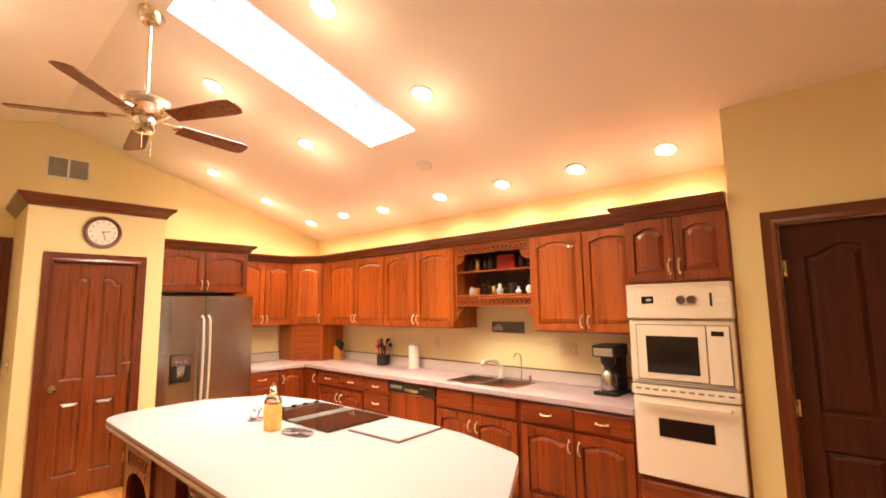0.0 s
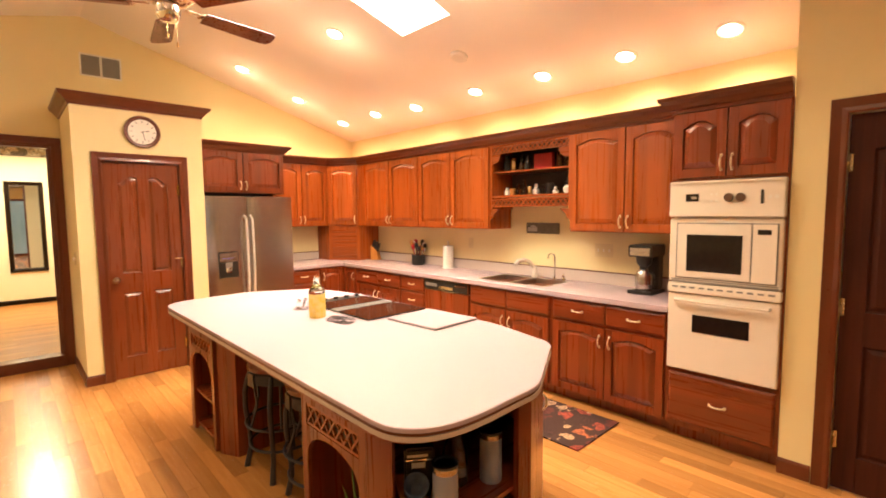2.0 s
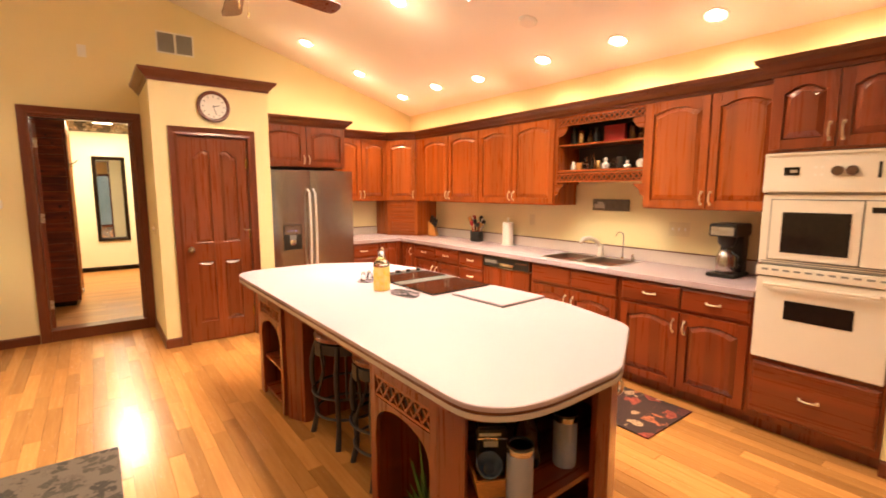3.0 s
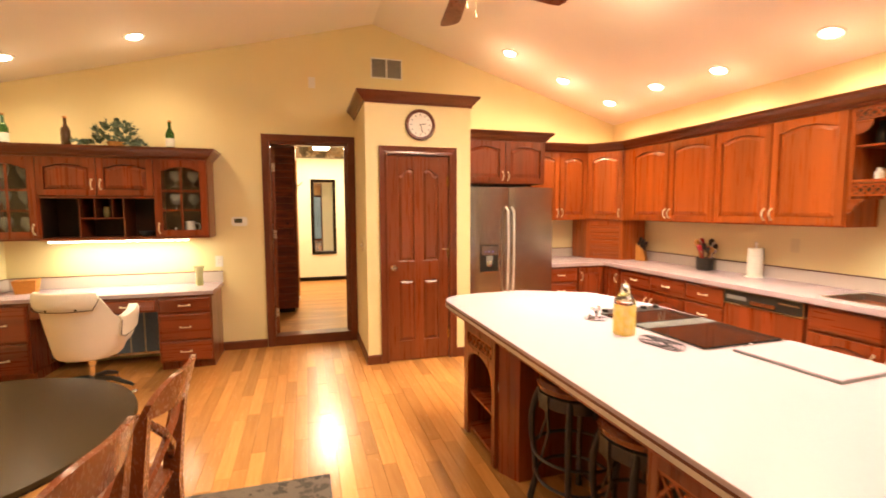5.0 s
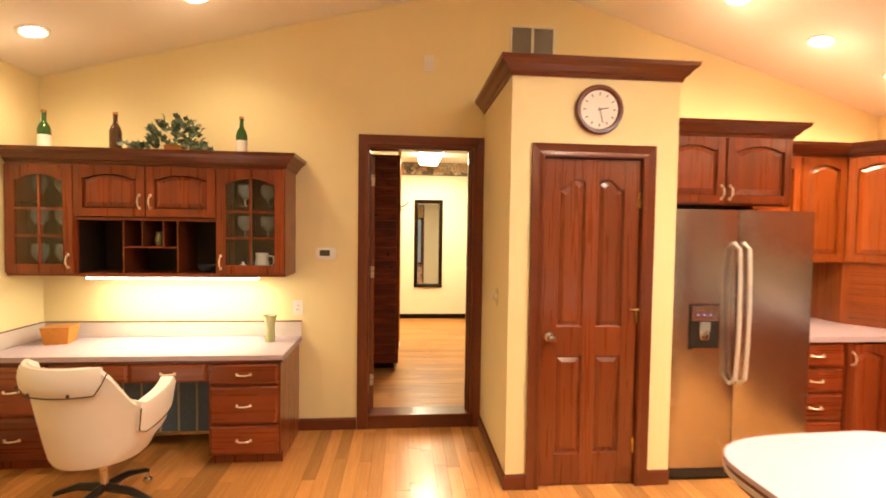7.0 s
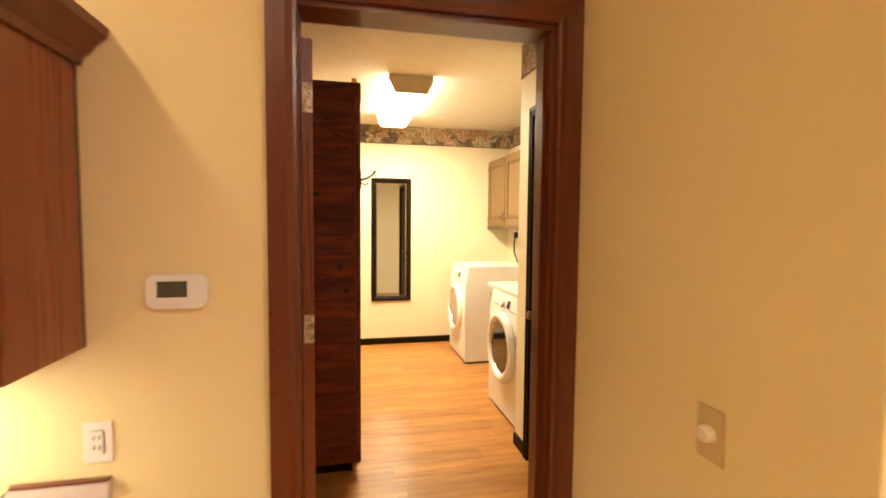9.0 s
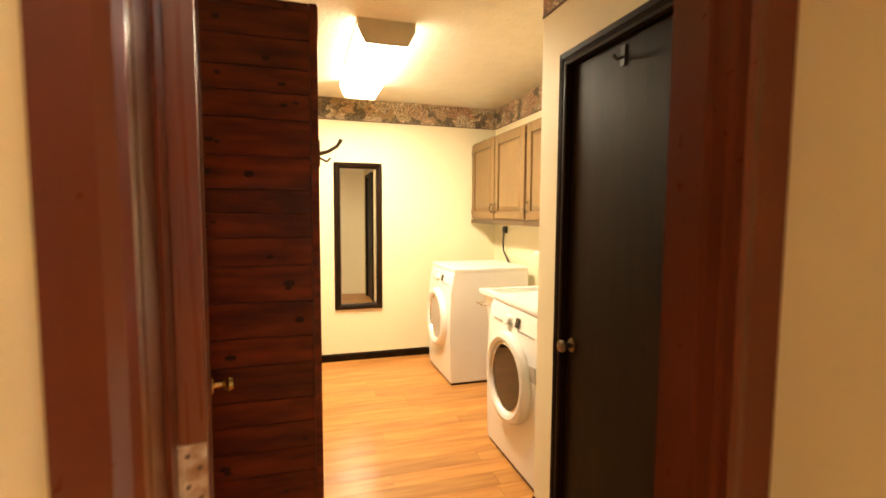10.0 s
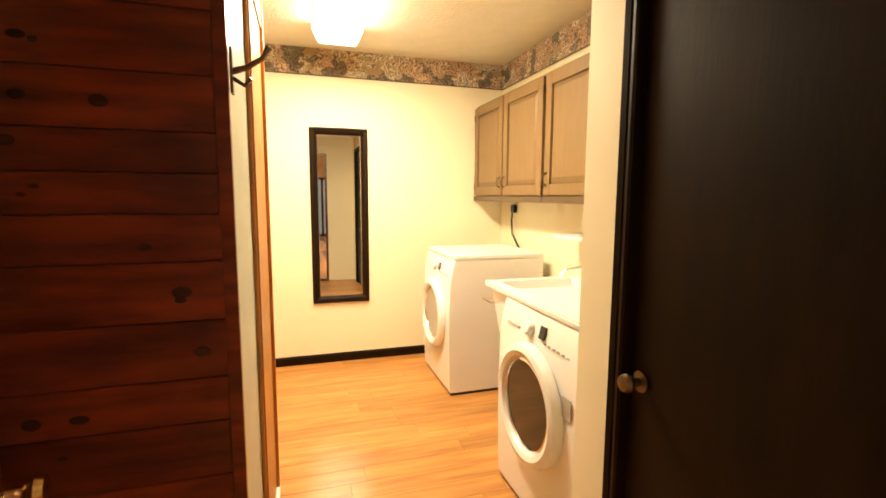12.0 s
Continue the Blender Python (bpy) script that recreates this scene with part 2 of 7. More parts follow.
BRIGHT = mat("brushed_handle", (0.84, 0.83, 0.81), 0.36, 0.55, second=(0.80, 0.79, 0.77), scale=20)
GOBLET = mat("clear_goblet_glass", (0.70, 0.75, 0.71), 0.08, trans=0.72)
DRUM = mat("dark_porthole_glass", (0.018, 0.018, 0.020), 0.06, second=(0.012, 0.012, 0.013), scale=4, spec=0.5)
MIRROR = mat("mirror", (0.92, 0.92, 0.90), 0.01, 1.0)
LAMP = mat("lamp_lens", (0.9, 0.85, 0.75), 0.4, emit=(1.0, 0.83, 0.56), strength=22.0)
TUBE = mat("fluorescent_lens", (0.9, 0.9, 0.85), 0.4, emit=(1.0, 0.90, 0.66), strength=16.0)
STRIP = mat("under_cabinet_lens", (0.9, 0.9, 0.85), 0.4, emit=(1.0, 0.90, 0.68), strength=10.0)
SKYGLASS = mat("skylight_pane", (0.95, 0.96, 1.0), 0.25, trans=1.0)
OUTSIDE = mat("outside_daylight", (0.3, 0.4, 0.3), 0.9, second=(0.5, 0.55, 0.5), scale=1.2, emit=(0.62, 0.68, 0.58), strength=0.25)
LIGHTBLUE = mat("display_led", (0.1, 0.1, 0.4), 0.4, emit=(0.25, 0.3, 1.0), strength=1.5)


def patterned(name, ground, colours, scale, rough=0.9, bump=0.25, low=0.5, reach=0.42):
    m = bpy.data.materials.new(name)
    m.use_nodes = True
    nt = m.node_tree
    p = nt.nodes["Principled BSDF"]
    p.inputs["Roughness"].default_value = rough
    tc = nt.nodes.new("ShaderNodeTexCoord")
    wz = nt.nodes.new("ShaderNodeTexNoise")
    wz.inputs["Scale"].default_value = scale * 1.7
    mixv = nt.nodes.new("ShaderNodeMixRGB")
    mixv.inputs["Fac"].default_value = 0.12
    nt.links.new(tc.outputs["Object"], mixv.inputs["Color1"])
    nt.links.new(tc.outputs["Object"], wz.inputs["Vector"])
    nt.links.new(wz.outputs["Color"], mixv.inputs["Color2"])
    vo = nt.nodes.new("ShaderNodeTexVoronoi")
    vo.inputs["Scale"].default_value = scale
    nt.links.new(mixv.outputs["Color"], vo.inputs["Vector"])
    pick = nt.nodes.new("ShaderNodeValToRGB")
    pick.color_ramp.interpolation = "CONSTANT"
    for i, c in enumerate(colours):
        e = pick.color_ramp.elements[i] if i < 2 else pick.color_ramp.elements.new(i / len(colours))
        e.position, e.color = i / len(colours), (*c, 1)
    sep = nt.nodes.new("ShaderNodeSeparateColor")
    nt.links.new(vo.outputs["Color"], sep.inputs["Color"])
    nt.links.new(sep.outputs["Red"], pick.inputs["Fac"])
    rings = nt.nodes.new("ShaderNodeMath")
    rings.operation = "SINE"
    mul = nt.nodes.new("ShaderNodeMath")
    mul.operation = "MULTIPLY"
    mul.inputs[1].default_value = 34.0
    nt.links.new(vo.outputs["Distance"], mul.inputs[0])
    nt.links.new(mul.outputs[0], rings.inputs[0])
    shade = nt.nodes.new("ShaderNodeMapRange")
    shade.inputs["From Min"].default_value, shade.inputs["To Min"].default_value, shade.inputs["To Max"].default_value = -1, low, 1.15
    nt.links.new(rings.outputs[0], shade.inputs["Value"])
    hs = nt.nodes.new("ShaderNodeHueSaturation")
    nt.links.new(pick.outputs["Color"], hs.inputs["Color"])
    nt.links.new(shade.outputs["Result"], hs.inputs["Value"])
    edge = nt.nodes.new("ShaderNodeValToRGB")
    edge.color_ramp.elements[0].position, edge.color_ramp.elements[1].position = reach, reach + 0.07
    nt.links.new(vo.outputs["Distance"], edge.inputs["Fac"])
    mx = nt.nodes.new("ShaderNodeMixRGB")
    mx.inputs["Color2"].default_value = (*ground, 1)
    nt.links.new(edge.outputs["Color"], mx.inputs["Fac"])
    nt.links.new(hs.outputs["Color"], mx.inputs["Color1"])
    nt.links.new(mx.outputs["Color"], p.inputs["Base Color"])
    fz = nt.nodes.new("ShaderNodeTexNoise")
    fz.inputs["Scale"].default_value = 260
    nt.links.new(tc.outputs["Object"], fz.inputs["Vector"])
    bp = nt.nodes.new("ShaderNodeBump")
    bp.inputs["Strength"].default_value = bump
    bp.inputs["Distance"].default_value = 0.004
    nt.links.new(fz.outputs["Fac"], bp.inputs["Height"])
    nt.links.new(bp.outputs["Normal"], p.inputs["Normal"])
    return m


BORDER = patterned("floral_wallpaper_border", (0.36, 0.25, 0.13), [(0.60, 0.42, 0.27), (0.20, 0.16, 0.11), (0.66, 0.55, 0.38), (0.27, 0.22, 0.15), (0.52, 0.32, 0.20), (0.62, 0.50, 0.33)], 10, 0.7, 0.05, 0.30, 0.74)
RUG_RED = patterned("floral_rug", (0.040, 0.016, 0.012), [(0.32, 0.045, 0.025), (0.05, 0.018, 0.014), (0.40, 0.12, 0.05), (0.45, 0.30, 0.18), (0.10, 0.022, 0.016), (0.28, 0.05, 0.03)], 9)
RUG_GREY = patterned("grey_patterned_rug", (0.125, 0.098, 0.075), [(0.050, 0.040, 0.032), (0.115, 0.09, 0.07), (0.045, 0.036, 0.03), (0.125, 0.098, 0.075), (0.062, 0.05, 0.04)], 14, low=0.7, reach=0.5)


# near-black inside the hutch, shelf and frets: their shade is in the colour
DARK_BACK = mat("dark_recess_back", (0.022, 0.012, 0.008), 0.55, second=(0.030, 0.016, 0.010), scale=12)


# ---- mesh helpers ----
def box(bm, x0, x1, y0, y1, z0, z1):
    v = [bm.verts.new(p) for p in ((x0, y0, z0), (x1, y0, z0), (x1, y1, z0), (x0, y1, z0), (x0, y0, z1), (x1, y0, z1), (x1, y1, z1), (x0, y1, z1))]
    for f in ((3, 2, 1, 0), (4, 5, 6, 7), (0, 1, 5, 4), (1, 2, 6, 5), (2, 3, 7, 6), (3, 0, 4, 7)):
        bm.faces.new([v[i] for i in f])
    return bm


def boxes(*rows):
    bm = bmesh.new()
    for r in rows:
        box(bm, *r)
    return bm


def loft(bm, rings, close=True, caps=True):
    """Skin a list of rings (equal counts of points)."""
    vs = [[bm.verts.new(p) for p in r] for r in rings]
    n = len(vs[0])
    for a, b in zip(vs, vs[1:]):
        for i in range(n if close else n - 1):
            j = (i + 1) % n
            bm.faces.new((a[i], a[j], b[j], b[i]))
    if caps and close:
        bm.faces.new(vs[0][::-1])
        bm.faces.new(vs[-1])
    return bm


def prism(bm, poly, z0, z1):
    return loft(bm, [[(x, y, z0) for x, y in poly], [(x, y, z1) for x, y in poly]])


def slab(bm, poly, y0, y1):
    """A polygon in x, z pushed along y."""
    return loft(bm, [[(x, y1, z) for x, z in poly], [(x, y0, z) for x, z in poly]])


def lathe(bm, profile, x=0, y=0, z=0, n=20, sx=1.0, sy=1.0):
    return loft(bm, [[(x + r * sx * math.cos(2 * math.pi * i / n), y + r * sy * math.sin(2 * math.pi * i / n), z + h) for i in range(n)]
                     for r, h in profile])


def tube(bm, pts, r, n=8, taper=None):
    pts = [Vector(p) for p in pts]
    rings = []
    for i, p in enumerate(pts):
        d = (pts[min(i + 1, len(pts) - 1)] - pts[max(i - 1, 0)]).normalized()
        a = d.cross(Vector((0, 0, 1)) if abs(d.z) < 0.9 else Vector((1, 0, 0))).normalized()
        b = d.cross(a)
        rr = taper[i] if taper else r
        rings.append([p + rr * (a * math.cos(2 * math.pi * k / n) + b * math.sin(2 * math.pi * k / n)) for k in range(n)])
    return loft(bm, rings)


def finish(bm, name, material, bevel=0.0, smooth=False):
    bmesh.ops.recalc_face_normals(bm, faces=bm.faces)
    if bevel:
        bmesh.ops.bevel(bm, geom=list(bm.edges), offset=bevel, segments=2, affect="EDGES", clamp_overlap=True)
    me = bpy.data.meshes.new(name)
    bm.to_mesh(me)
    bm.free()
    if smooth:
        for f in me.polygons:
            f.use_smooth = True
        me.set_sharp_from_angle(angle=radians(35))
    me.materials.append(material)
    return me


def part(name, bm, material, parent, label="", bevel=0.0, smooth=False, at=None):
    ob = new(name, finish(bm, name, material, bevel, smooth))
    ob.parent = parent
    if at is not None:
        ob.matrix_local = at
    if label:
        ob["label"] = label
    return ob


def piece(name, me, parent, at):
    ob = new(name, me)
    ob.parent = parent
    ob.matrix_local = at
    return ob


def thing(name, label, category, m=None, group="", kind=""):
    ob = new(name)
    ob.empty_display_size = 0.1
    if m is not None:
        ob.matrix_world = m
    return tagged(ob, label, category, group, kind)


def solo(name, bm, material, label, category, bevel=0.0, smooth=False, m=None, group="", kind=""):
    ob = new(name, finish(bm, name, material, bevel, smooth))
    if m is not None:
        ob.matrix_world = m
    return tagged(ob, label, category, group, kind)


def structure(name, bm, material, label, bevel=0.0, smooth=False, category="building part"):
    return solo(name, bm, material, label, category, bevel, smooth, None, "", "structure")


def sweep(path, profile, closed=False):
    """Run a moulding (out, up) along a plan path of (x, y, z); out lies on the path's right."""
    bm = bmesh.new()
    rings = []
    n = len(path)
    for i, p in enumerate(path):
        a = Vector(path[max(i - 1, 0)]).xy
        b = Vector(p).xy
        c = Vector(path[min(i + 1, n - 1)]).xy
        d0 = (b - a).normalized() if i else (c - b).normalized()
        d1 = (c - b).normalized() if i < n - 1 else d0
        n0, n1 = Vector((d0.y, -d0.x)), Vector((d1.y, -d1.x))
        m = (n0 + n1).normalized()
        m = m / max(m.dot(n0), 0.3)
        rings.append([(p[0] + m.x * o, p[1] + m.y * o, p[2] + u) for o, u in profile])
    return loft(bm, rings)


CROWN = [(0, 0), (0.012, 0), (0.018, 0.02), (0.03, 0.028), (0.05, 0.055), (0.075, 0.075), (0.08, 0.098), (0, 0.098)]


# ---- cabinet parts ----
def arch_line(x0, x1, z, rise, n=12):
    """Points of a cathedral arch from right to left."""
    c, h = (x0 + x1) / 2, (x1 - x0) / 2
    out = []
    for i in range(n + 1):
        u = 1 - 2 * i / n
        k = (1 - min(abs(u) / 0.86, 1) ** 2.2) if rise else 0
        out.append((c + u * h, z + rise * k))
    return out


def pull(parent, x, z, upright=True, y=-0.021, length=0.085, material=None):
    """A bowed wire pull."""
    bm = bmesh.new()
    pts = []
    for i in range(9):
        u = -1 + i / 4
        s = u * length / 2
        out = -0.028 * (1 - u * u) ** 0.5 if abs(u) < 1 else 0.002
        pts.append((x + (0 if upright else s), y + out, z + (s if upright else 0)))
    tube(bm, pts, 0.0055, 6)
    for s in (-1, 1):
        cx, cz = (x, z + s * length / 2) if upright else (x + s * length / 2, z)
        box(bm, cx - 0.007, cx + 0.007, y - 0.004, y + 0.002, cz - 0.009, cz + 0.009)
    return part("handle", bm, material or PULL, parent, "satin metal pull", smooth=True)


CHERRY_TONE = [CHERRY, CHERRY_H]     # the cherry tone of the cabinets being built


def panel_door(parent, x0, x1, z0, z1, rise=0.035, frame=0.055, name="door", material=None, y=0.0, thick=0.02, handle=None, glass=False):
    """A framed door with an arched raised panel; its face looks to -y."""
    mt = material or CHERRY_TONE[0]
    f = min(frame, (x1 - x0) * 0.28, (z1 - z0) * 0.28)
    bm = bmesh.new()
    box(bm, x0, x0 + f, y - thick, y, z0, z1)
    box(bm, x1 - f, x1, y - thick, y, z0, z1)
    box(bm, x0 + f, x1 - f, y - thick, y, z0, z0 + f)
    top = arch_line(x0 + f, x1 - f, z1 - f - rise, rise)
    slab(bm, [(x0 + f, z1), (x1 - f, z1)] + top, y - thick, y)
    d = part(name, bm, mt, parent, bevel=0.0015)
    g = 0.006
    low, high = z0 + f + g, z1 - f - rise - g
    outer = [(x0 + f + g, low), (x1 - f - g, low)] + arch_line(x0 + f + g, x1 - f - g, high, rise)
    if glass:
        pane = bmesh.new()
        slab(pane, outer, y - 0.011, y - 0.008)
        pn = part("pane", pane, GLASS, d, "clear glass pane")
        pn.visible_shadow = False
        bars = bmesh.new()
        cx = (x0 + x1) / 2
        box(bars, cx - 0.007, cx + 0.007, y - 0.018, y - 0.002, low, high + rise)
        for k in (1, 2):
            zz = low + (high - low) * k / 3
            box(bars, x0 + f, x1 - f, y - 0.017, y - 0.003, zz - 0.007, zz + 0.007)
        part("muntin", bars, mt, d)
    else:
        i1 = 0.034
        inner = [(x0 + f + i1, low + i1), (x1 - f - i1, low + i1)] + arch_line(x0 + f + i1, x1 - f - i1, high - i1 * 0.8, rise)
        bm = bmesh.new()
        loft(bm, [[(x, y - 0.002, z) for x, z in outer], [(x, y - 0.007, z) for x, z in outer],
                  [(x, y - thick + 0.0005, z) for x, z in inner]])
        part("panel", bm, mt, d)
    if handle:
        pull(d, handle[0], handle[1], True, y - thick - 0.001)
    return d


def drawer(parent, x0, x1, z0, z1, y=0.0, material=None, pulls=1):
    bm = bmesh.new()
    b = 0.014
    loft(bm, [[(x0, y, z0), (x1, y, z0), (x1, y, z1), (x0, y, z1)],
              [(x0, y - 0.014, z0), (x1, y - 0.014, z0), (x1, y - 0.014, z1), (x0, y - 0.014, z1)],
              [(x0 + b, y - 0.021, z0 + b), (x1 - b, y - 0.021, z0 + b), (x1 - b, y - 0.021, z1 - b), (x0 + b, y - 0.021, z1 - b)]])
    d = part("drawer", bm, material or CHERRY_TONE[1], parent)
    if pulls:
        pull(d, (x0 + x1) / 2, (z0 + z1) / 2, False, y - 0.022)
    return d


def carcass(parent, w, d, h, material=None, toe=0.0, name="body"):
    bm = bmesh.new()
    if toe:
        box(bm, 0, w, 0.0, d, toe, h)
        box(bm, 0.0, w, 0.07, d, 0, toe - 0.002)
    else:
        box(bm, 0, w, 0.0, d, 0, h)
    return part(name, bm, material or CHERRY_TONE[0], parent)


def facing(x, y, z, way):
    """A cabinet's front left lower corner, as seen by someone who faces it. way: north, east or west."""
    return pose(x, y, z, 0, 0, {"north": 0, "east": -90, "west": 90}[way])


# ---- structure: kitchen ----
T = 0.12
structure("floor", boxes((W - T, E + T, S - T, N, -0.12, -0.012)), GROUT, "dark joints under the oak strip floor", category="floor")


def gable(x0, x1, y0, y1, z0):
    """A piece of wall whose top follows the vault."""
    bm = bmesh.new()
    xs = [x0] + ([RIDGE_X] if x0 < RIDGE_X < x1 else []) + [x1]
    poly = [(x0, z0), (x1, z0)] + [(x, roof(x) + 0.03) for x in reversed(xs)]
    return slab(bm, poly, y0, y1)


structure("wall_north_west_part", gable(W - T, -0.299, N, N + T, -0.12), WALL, "cream painted gable wall beside the laundry door", category="wall")
structure("wall_north_over_door", gable(-0.299, 0.50, N, N + T, 2.19), WALL, "cream painted gable wall over the laundry door", category="wall")
structure("wall_north_east_part", gable(0.50, E + T, N, N + T, -0.12), WALL, "cream painted gable wall behind the fridge", category="wall")
structure("wall_west", boxes((W - T, W, S - T, N, -0.12, roof(W) + 0.03)), WALL, "cream painted low side wall", category="wall")
structure("wall_east", boxes((E, E + T, 0.445, N, -0.12, roof(E) + 0.03)), WALL, "cream painted wall behind the sink run", category="wall")
SEX = 3.30
bm = bmesh.new()
box(bm, SEX, SEX + T, S - T, -0.56, -0.12, roof(SEX))
box(bm, SEX, SEX + T, 0.215, 0.445, -0.12, roof(SEX))
box(bm, SEX, SEX + T, -0.56, 0.215, 2.0, roof(SEX))
box(bm, SEX + T, E + T, 0.325, 0.443, -0.12, roof(SEX + T))
structure("wall_south_east", bm, WALL, "cream painted wall with a dark wooden door", category="wall")
bm = bmesh.new()
for x0, x1, z0, z1 in ((W - T, -0.3, -0.12, 2.6), (2.0, E + T, -0.12, 2.5), (-0.3, 2.0, 2.15, 2.6)):
    box(bm, x0, x1, S - T, S, z0, z1)
loft(bm, [[(W - T, S, 2.6), (RIDGE_X, S, 3.53), (E + T, S, 2.5)], [(W - T, S - T, 2.6), (RIDGE_X, S - T, 3.53), (E + T, S - T, 2.5)]])
structure("wall_south", bm, WALL, "cream painted wall with a tall patio window", category="wall")

win = structure("window_1", boxes((-0.3, -0.22, S - 0.09, S - 0.01, 0, 2.15), (1.92, 2.0, S - 0.09, S - 0.01, 0, 2.15), (0.81, 0.89, S - 0.09, S - 0.01, 0, 2.15),
                                  (-0.22, 1.92, S - 0.09, S - 0.01, 2.07, 2.15), (-0.22, 1.92, S - 0.09, S - 0.01, 0, 0.1)), TRIM, "dark wooden patio window frame", category="window")
for x0, x1 in ((-0.22, 0.81), (0.89, 1.92)):
    pn = part("pane", boxes((x0, x1, S - 0.055, S - 0.049, 0.1, 2.07)), GLASS, win, "clear pane")
    pn.visible_shadow = False
solo("garden_backdrop", boxes((-4, 5, S - 2.6, S - 2.55, -0.3, 3.2)), OUTSIDE, "blurred daylight garden outside the window", "backdrop", kind="structure")

# vaulted ceiling, with the skylight's opening in the east slope
SK = (0.97, 2.60, 2.41, 2.97)
bm = bmesh.new()
CUT = [(W - T, RIDGE_X, S - T, N + 0.01), (RIDGE_X, SK[0], S - T, N + 0.01), (SK[1], E + T, S - T, N + 0.01), (SK[0], SK[1], S - T, SK[2]), (SK[0], SK[1], SK[3], N + 0.01)]
for x0, x1, y0, y1 in CUT:
    loft(bm, [[(x0, y0, roof(x0)), (x1, y0, roof(x1)), (x1, y1, roof(x1)), (x0, y1, roof(x0))],
              [(x0, y0, roof(x0) + 0.14), (x1, y0, roof(x1) + 0.14), (x1, y1, roof(x1) + 0.14), (x0, y1, roof(x0) + 0.14)]])
structure("ceiling", bm, CEIL, "vaulted ceiling in warm white paint", category="ceiling")
bm = bmesh.new()
for x0, x1, y0, y1 in ((SK[0] - 0.02, SK[1] + 0.02, SK[2] - 0.02, SK[2]), (SK[0] - 0.02, SK[1] + 0.02, SK[3], SK[3] + 0.02), (SK[0] - 0.02, SK[0], SK[2], SK[3]), (SK[1], SK[1] + 0.02, SK[2], SK[3])):
    loft(bm, [[(x0, y0, roof(x0) + 0.141), (x1, y0, roof(x1) + 0.141), (x1, y1, roof(x1) + 0.141), (x0, y1, roof(x0) + 0.141)],
              [(x0, y0, roof(x0) + 0.30), (x1, y0, roof(x1) + 0.30), (x1, y1, roof(x1) + 0.30), (x0, y1, roof(x0) + 0.30)]])
skyl = structure("window_skylight", bm, WHITE, "white skylight kerb in the vault", category="skylight")
bm = bmesh.new()
x0, x1, y0, y1 = SK
loft(bm, [[(x0, y0, roof(x0) + 0.27), (x1, y0, roof(x1) + 0.27), (x1, y1, roof(x1) + 0.27), (x0, y1, roof(x0) + 0.27)],
          [(x0, y0, roof(x0) + 0.28), (x1, y0, roof(x1) + 0.28), (x1, y1, roof(x1) + 0.28), (x0, y1, roof(x0) + 0.28)]])
pn = part("pane", bm, SKYGLASS, skyl, "frosted skylight pane")
pn.visible_shadow = False
day = new("skylight_daylight", bpy.data.lights.new("skylight_daylight", "AREA"))
day.data.shape, day.data.size, day.data.size_y, day.data.energy, day.data.color = "RECTANGLE", 1.60, 0.53, 90, (1.0, 0.96, 0.92)
xm = (SK[0] + SK[1]) / 2
day.matrix_world = pose(xm, (SK[2] + SK[3]) / 2, roof(xm) + 0.262, 0, math.degrees(math.atan(0.30)), 0)

# pantry box
PX0, PX1, PY, PZ = 0.585, 1.612, 4.96, 2.47
bm = bmesh.new()
box(bm, PX0, 0.761, PY, PY + 0.1, 0, PZ)
box(bm, 1.392, PX1, PY, PY + 0.1, 0, PZ)
box(bm, 0.761, 1.392, PY, PY + 0.1, 2.015, PZ)
structure("wall_pantry_front", bm, WALL, "cream painted pantry front round its door", category="wall")
bm = bmesh.new()
box(bm, PX0, PX0 + 0.1, PY + 0.1, N, 0, PZ)
box(bm, PX1 - 0.1, PX1, PY + 0.1, N, 0, PZ)
box(bm, PX0 + 0.1, PX1 - 0.1, PY + 0.1, N, PZ - 0.1, PZ)
structure("wall_pantry_sides", bm, WALL, "cream painted pantry closet standing out from the wall", category="wall")
structure("trim_pantry_crown", sweep([(PX0, N - 0.002, PZ - 0.01), (PX0, PY, PZ - 0.01), (PX1, PY, PZ - 0.01), (PX1, N - 0.002, PZ - 0.01)], CROWN), TRIM,
          "dark cherry crown moulding round the pantry top", category="crown moulding")

BASE = [(0, 0), (0.014, 0), (0.014, 0.075), (0.008, 0.088), (0, 0.09)]
for nm, path in (("a", [(-0.82, N, 0), (-0.385, N, 0)]), ("b", [(PX0, N, 0), (PX0, PY, 0), (0.712, PY, 0)]), ("c", [(1.462, PY, 0), (PX1, PY, 0)]),
                 ("d", [(W, S, 0), (W, 5.32, 0)]), ("e", [(SEX, 0.446, 0), (SEX, 0.295, 0)]), ("f", [(SEX, -0.64, 0), (SEX, S, 0)])):
    structure("baseboard_" + nm, sweep(path, BASE), TRIM, "dark cherry baseboard", category="baseboard")


def casing(name, m, w, h, width=0.075, label="dark cherry door casing", material=None):
    """Moulded casing round an opening of w by h; its face looks to -y."""
    prof = [(0, 0), (0, -0.016), (0.01, -0.02), (0.03, -0.014), (width - 0.02, -0.018), (width, -0.022), (width, 0)]
    bm = bmesh.new()
    for k in range(3):
        rings = []
        if k == 0:
            ends = [(0, 0, -1, 0), (0, h, -1, 1)]
        elif k == 1:
            ends = [(0, h, -1, 1), (w, h, 1, 1)]
        else:
            ends = [(w, h, 1, 1), (w, 0, 1, 0)]
        for x, z, sx, sz in ends:
            rings.append([(x + sx * o, y, z + sz * o) for o, y in prof])
        loft(bm, rings)
    ob = structure(name, bm, material or TRIM, label, category="door casing")
    ob.matrix_world = m
    return ob


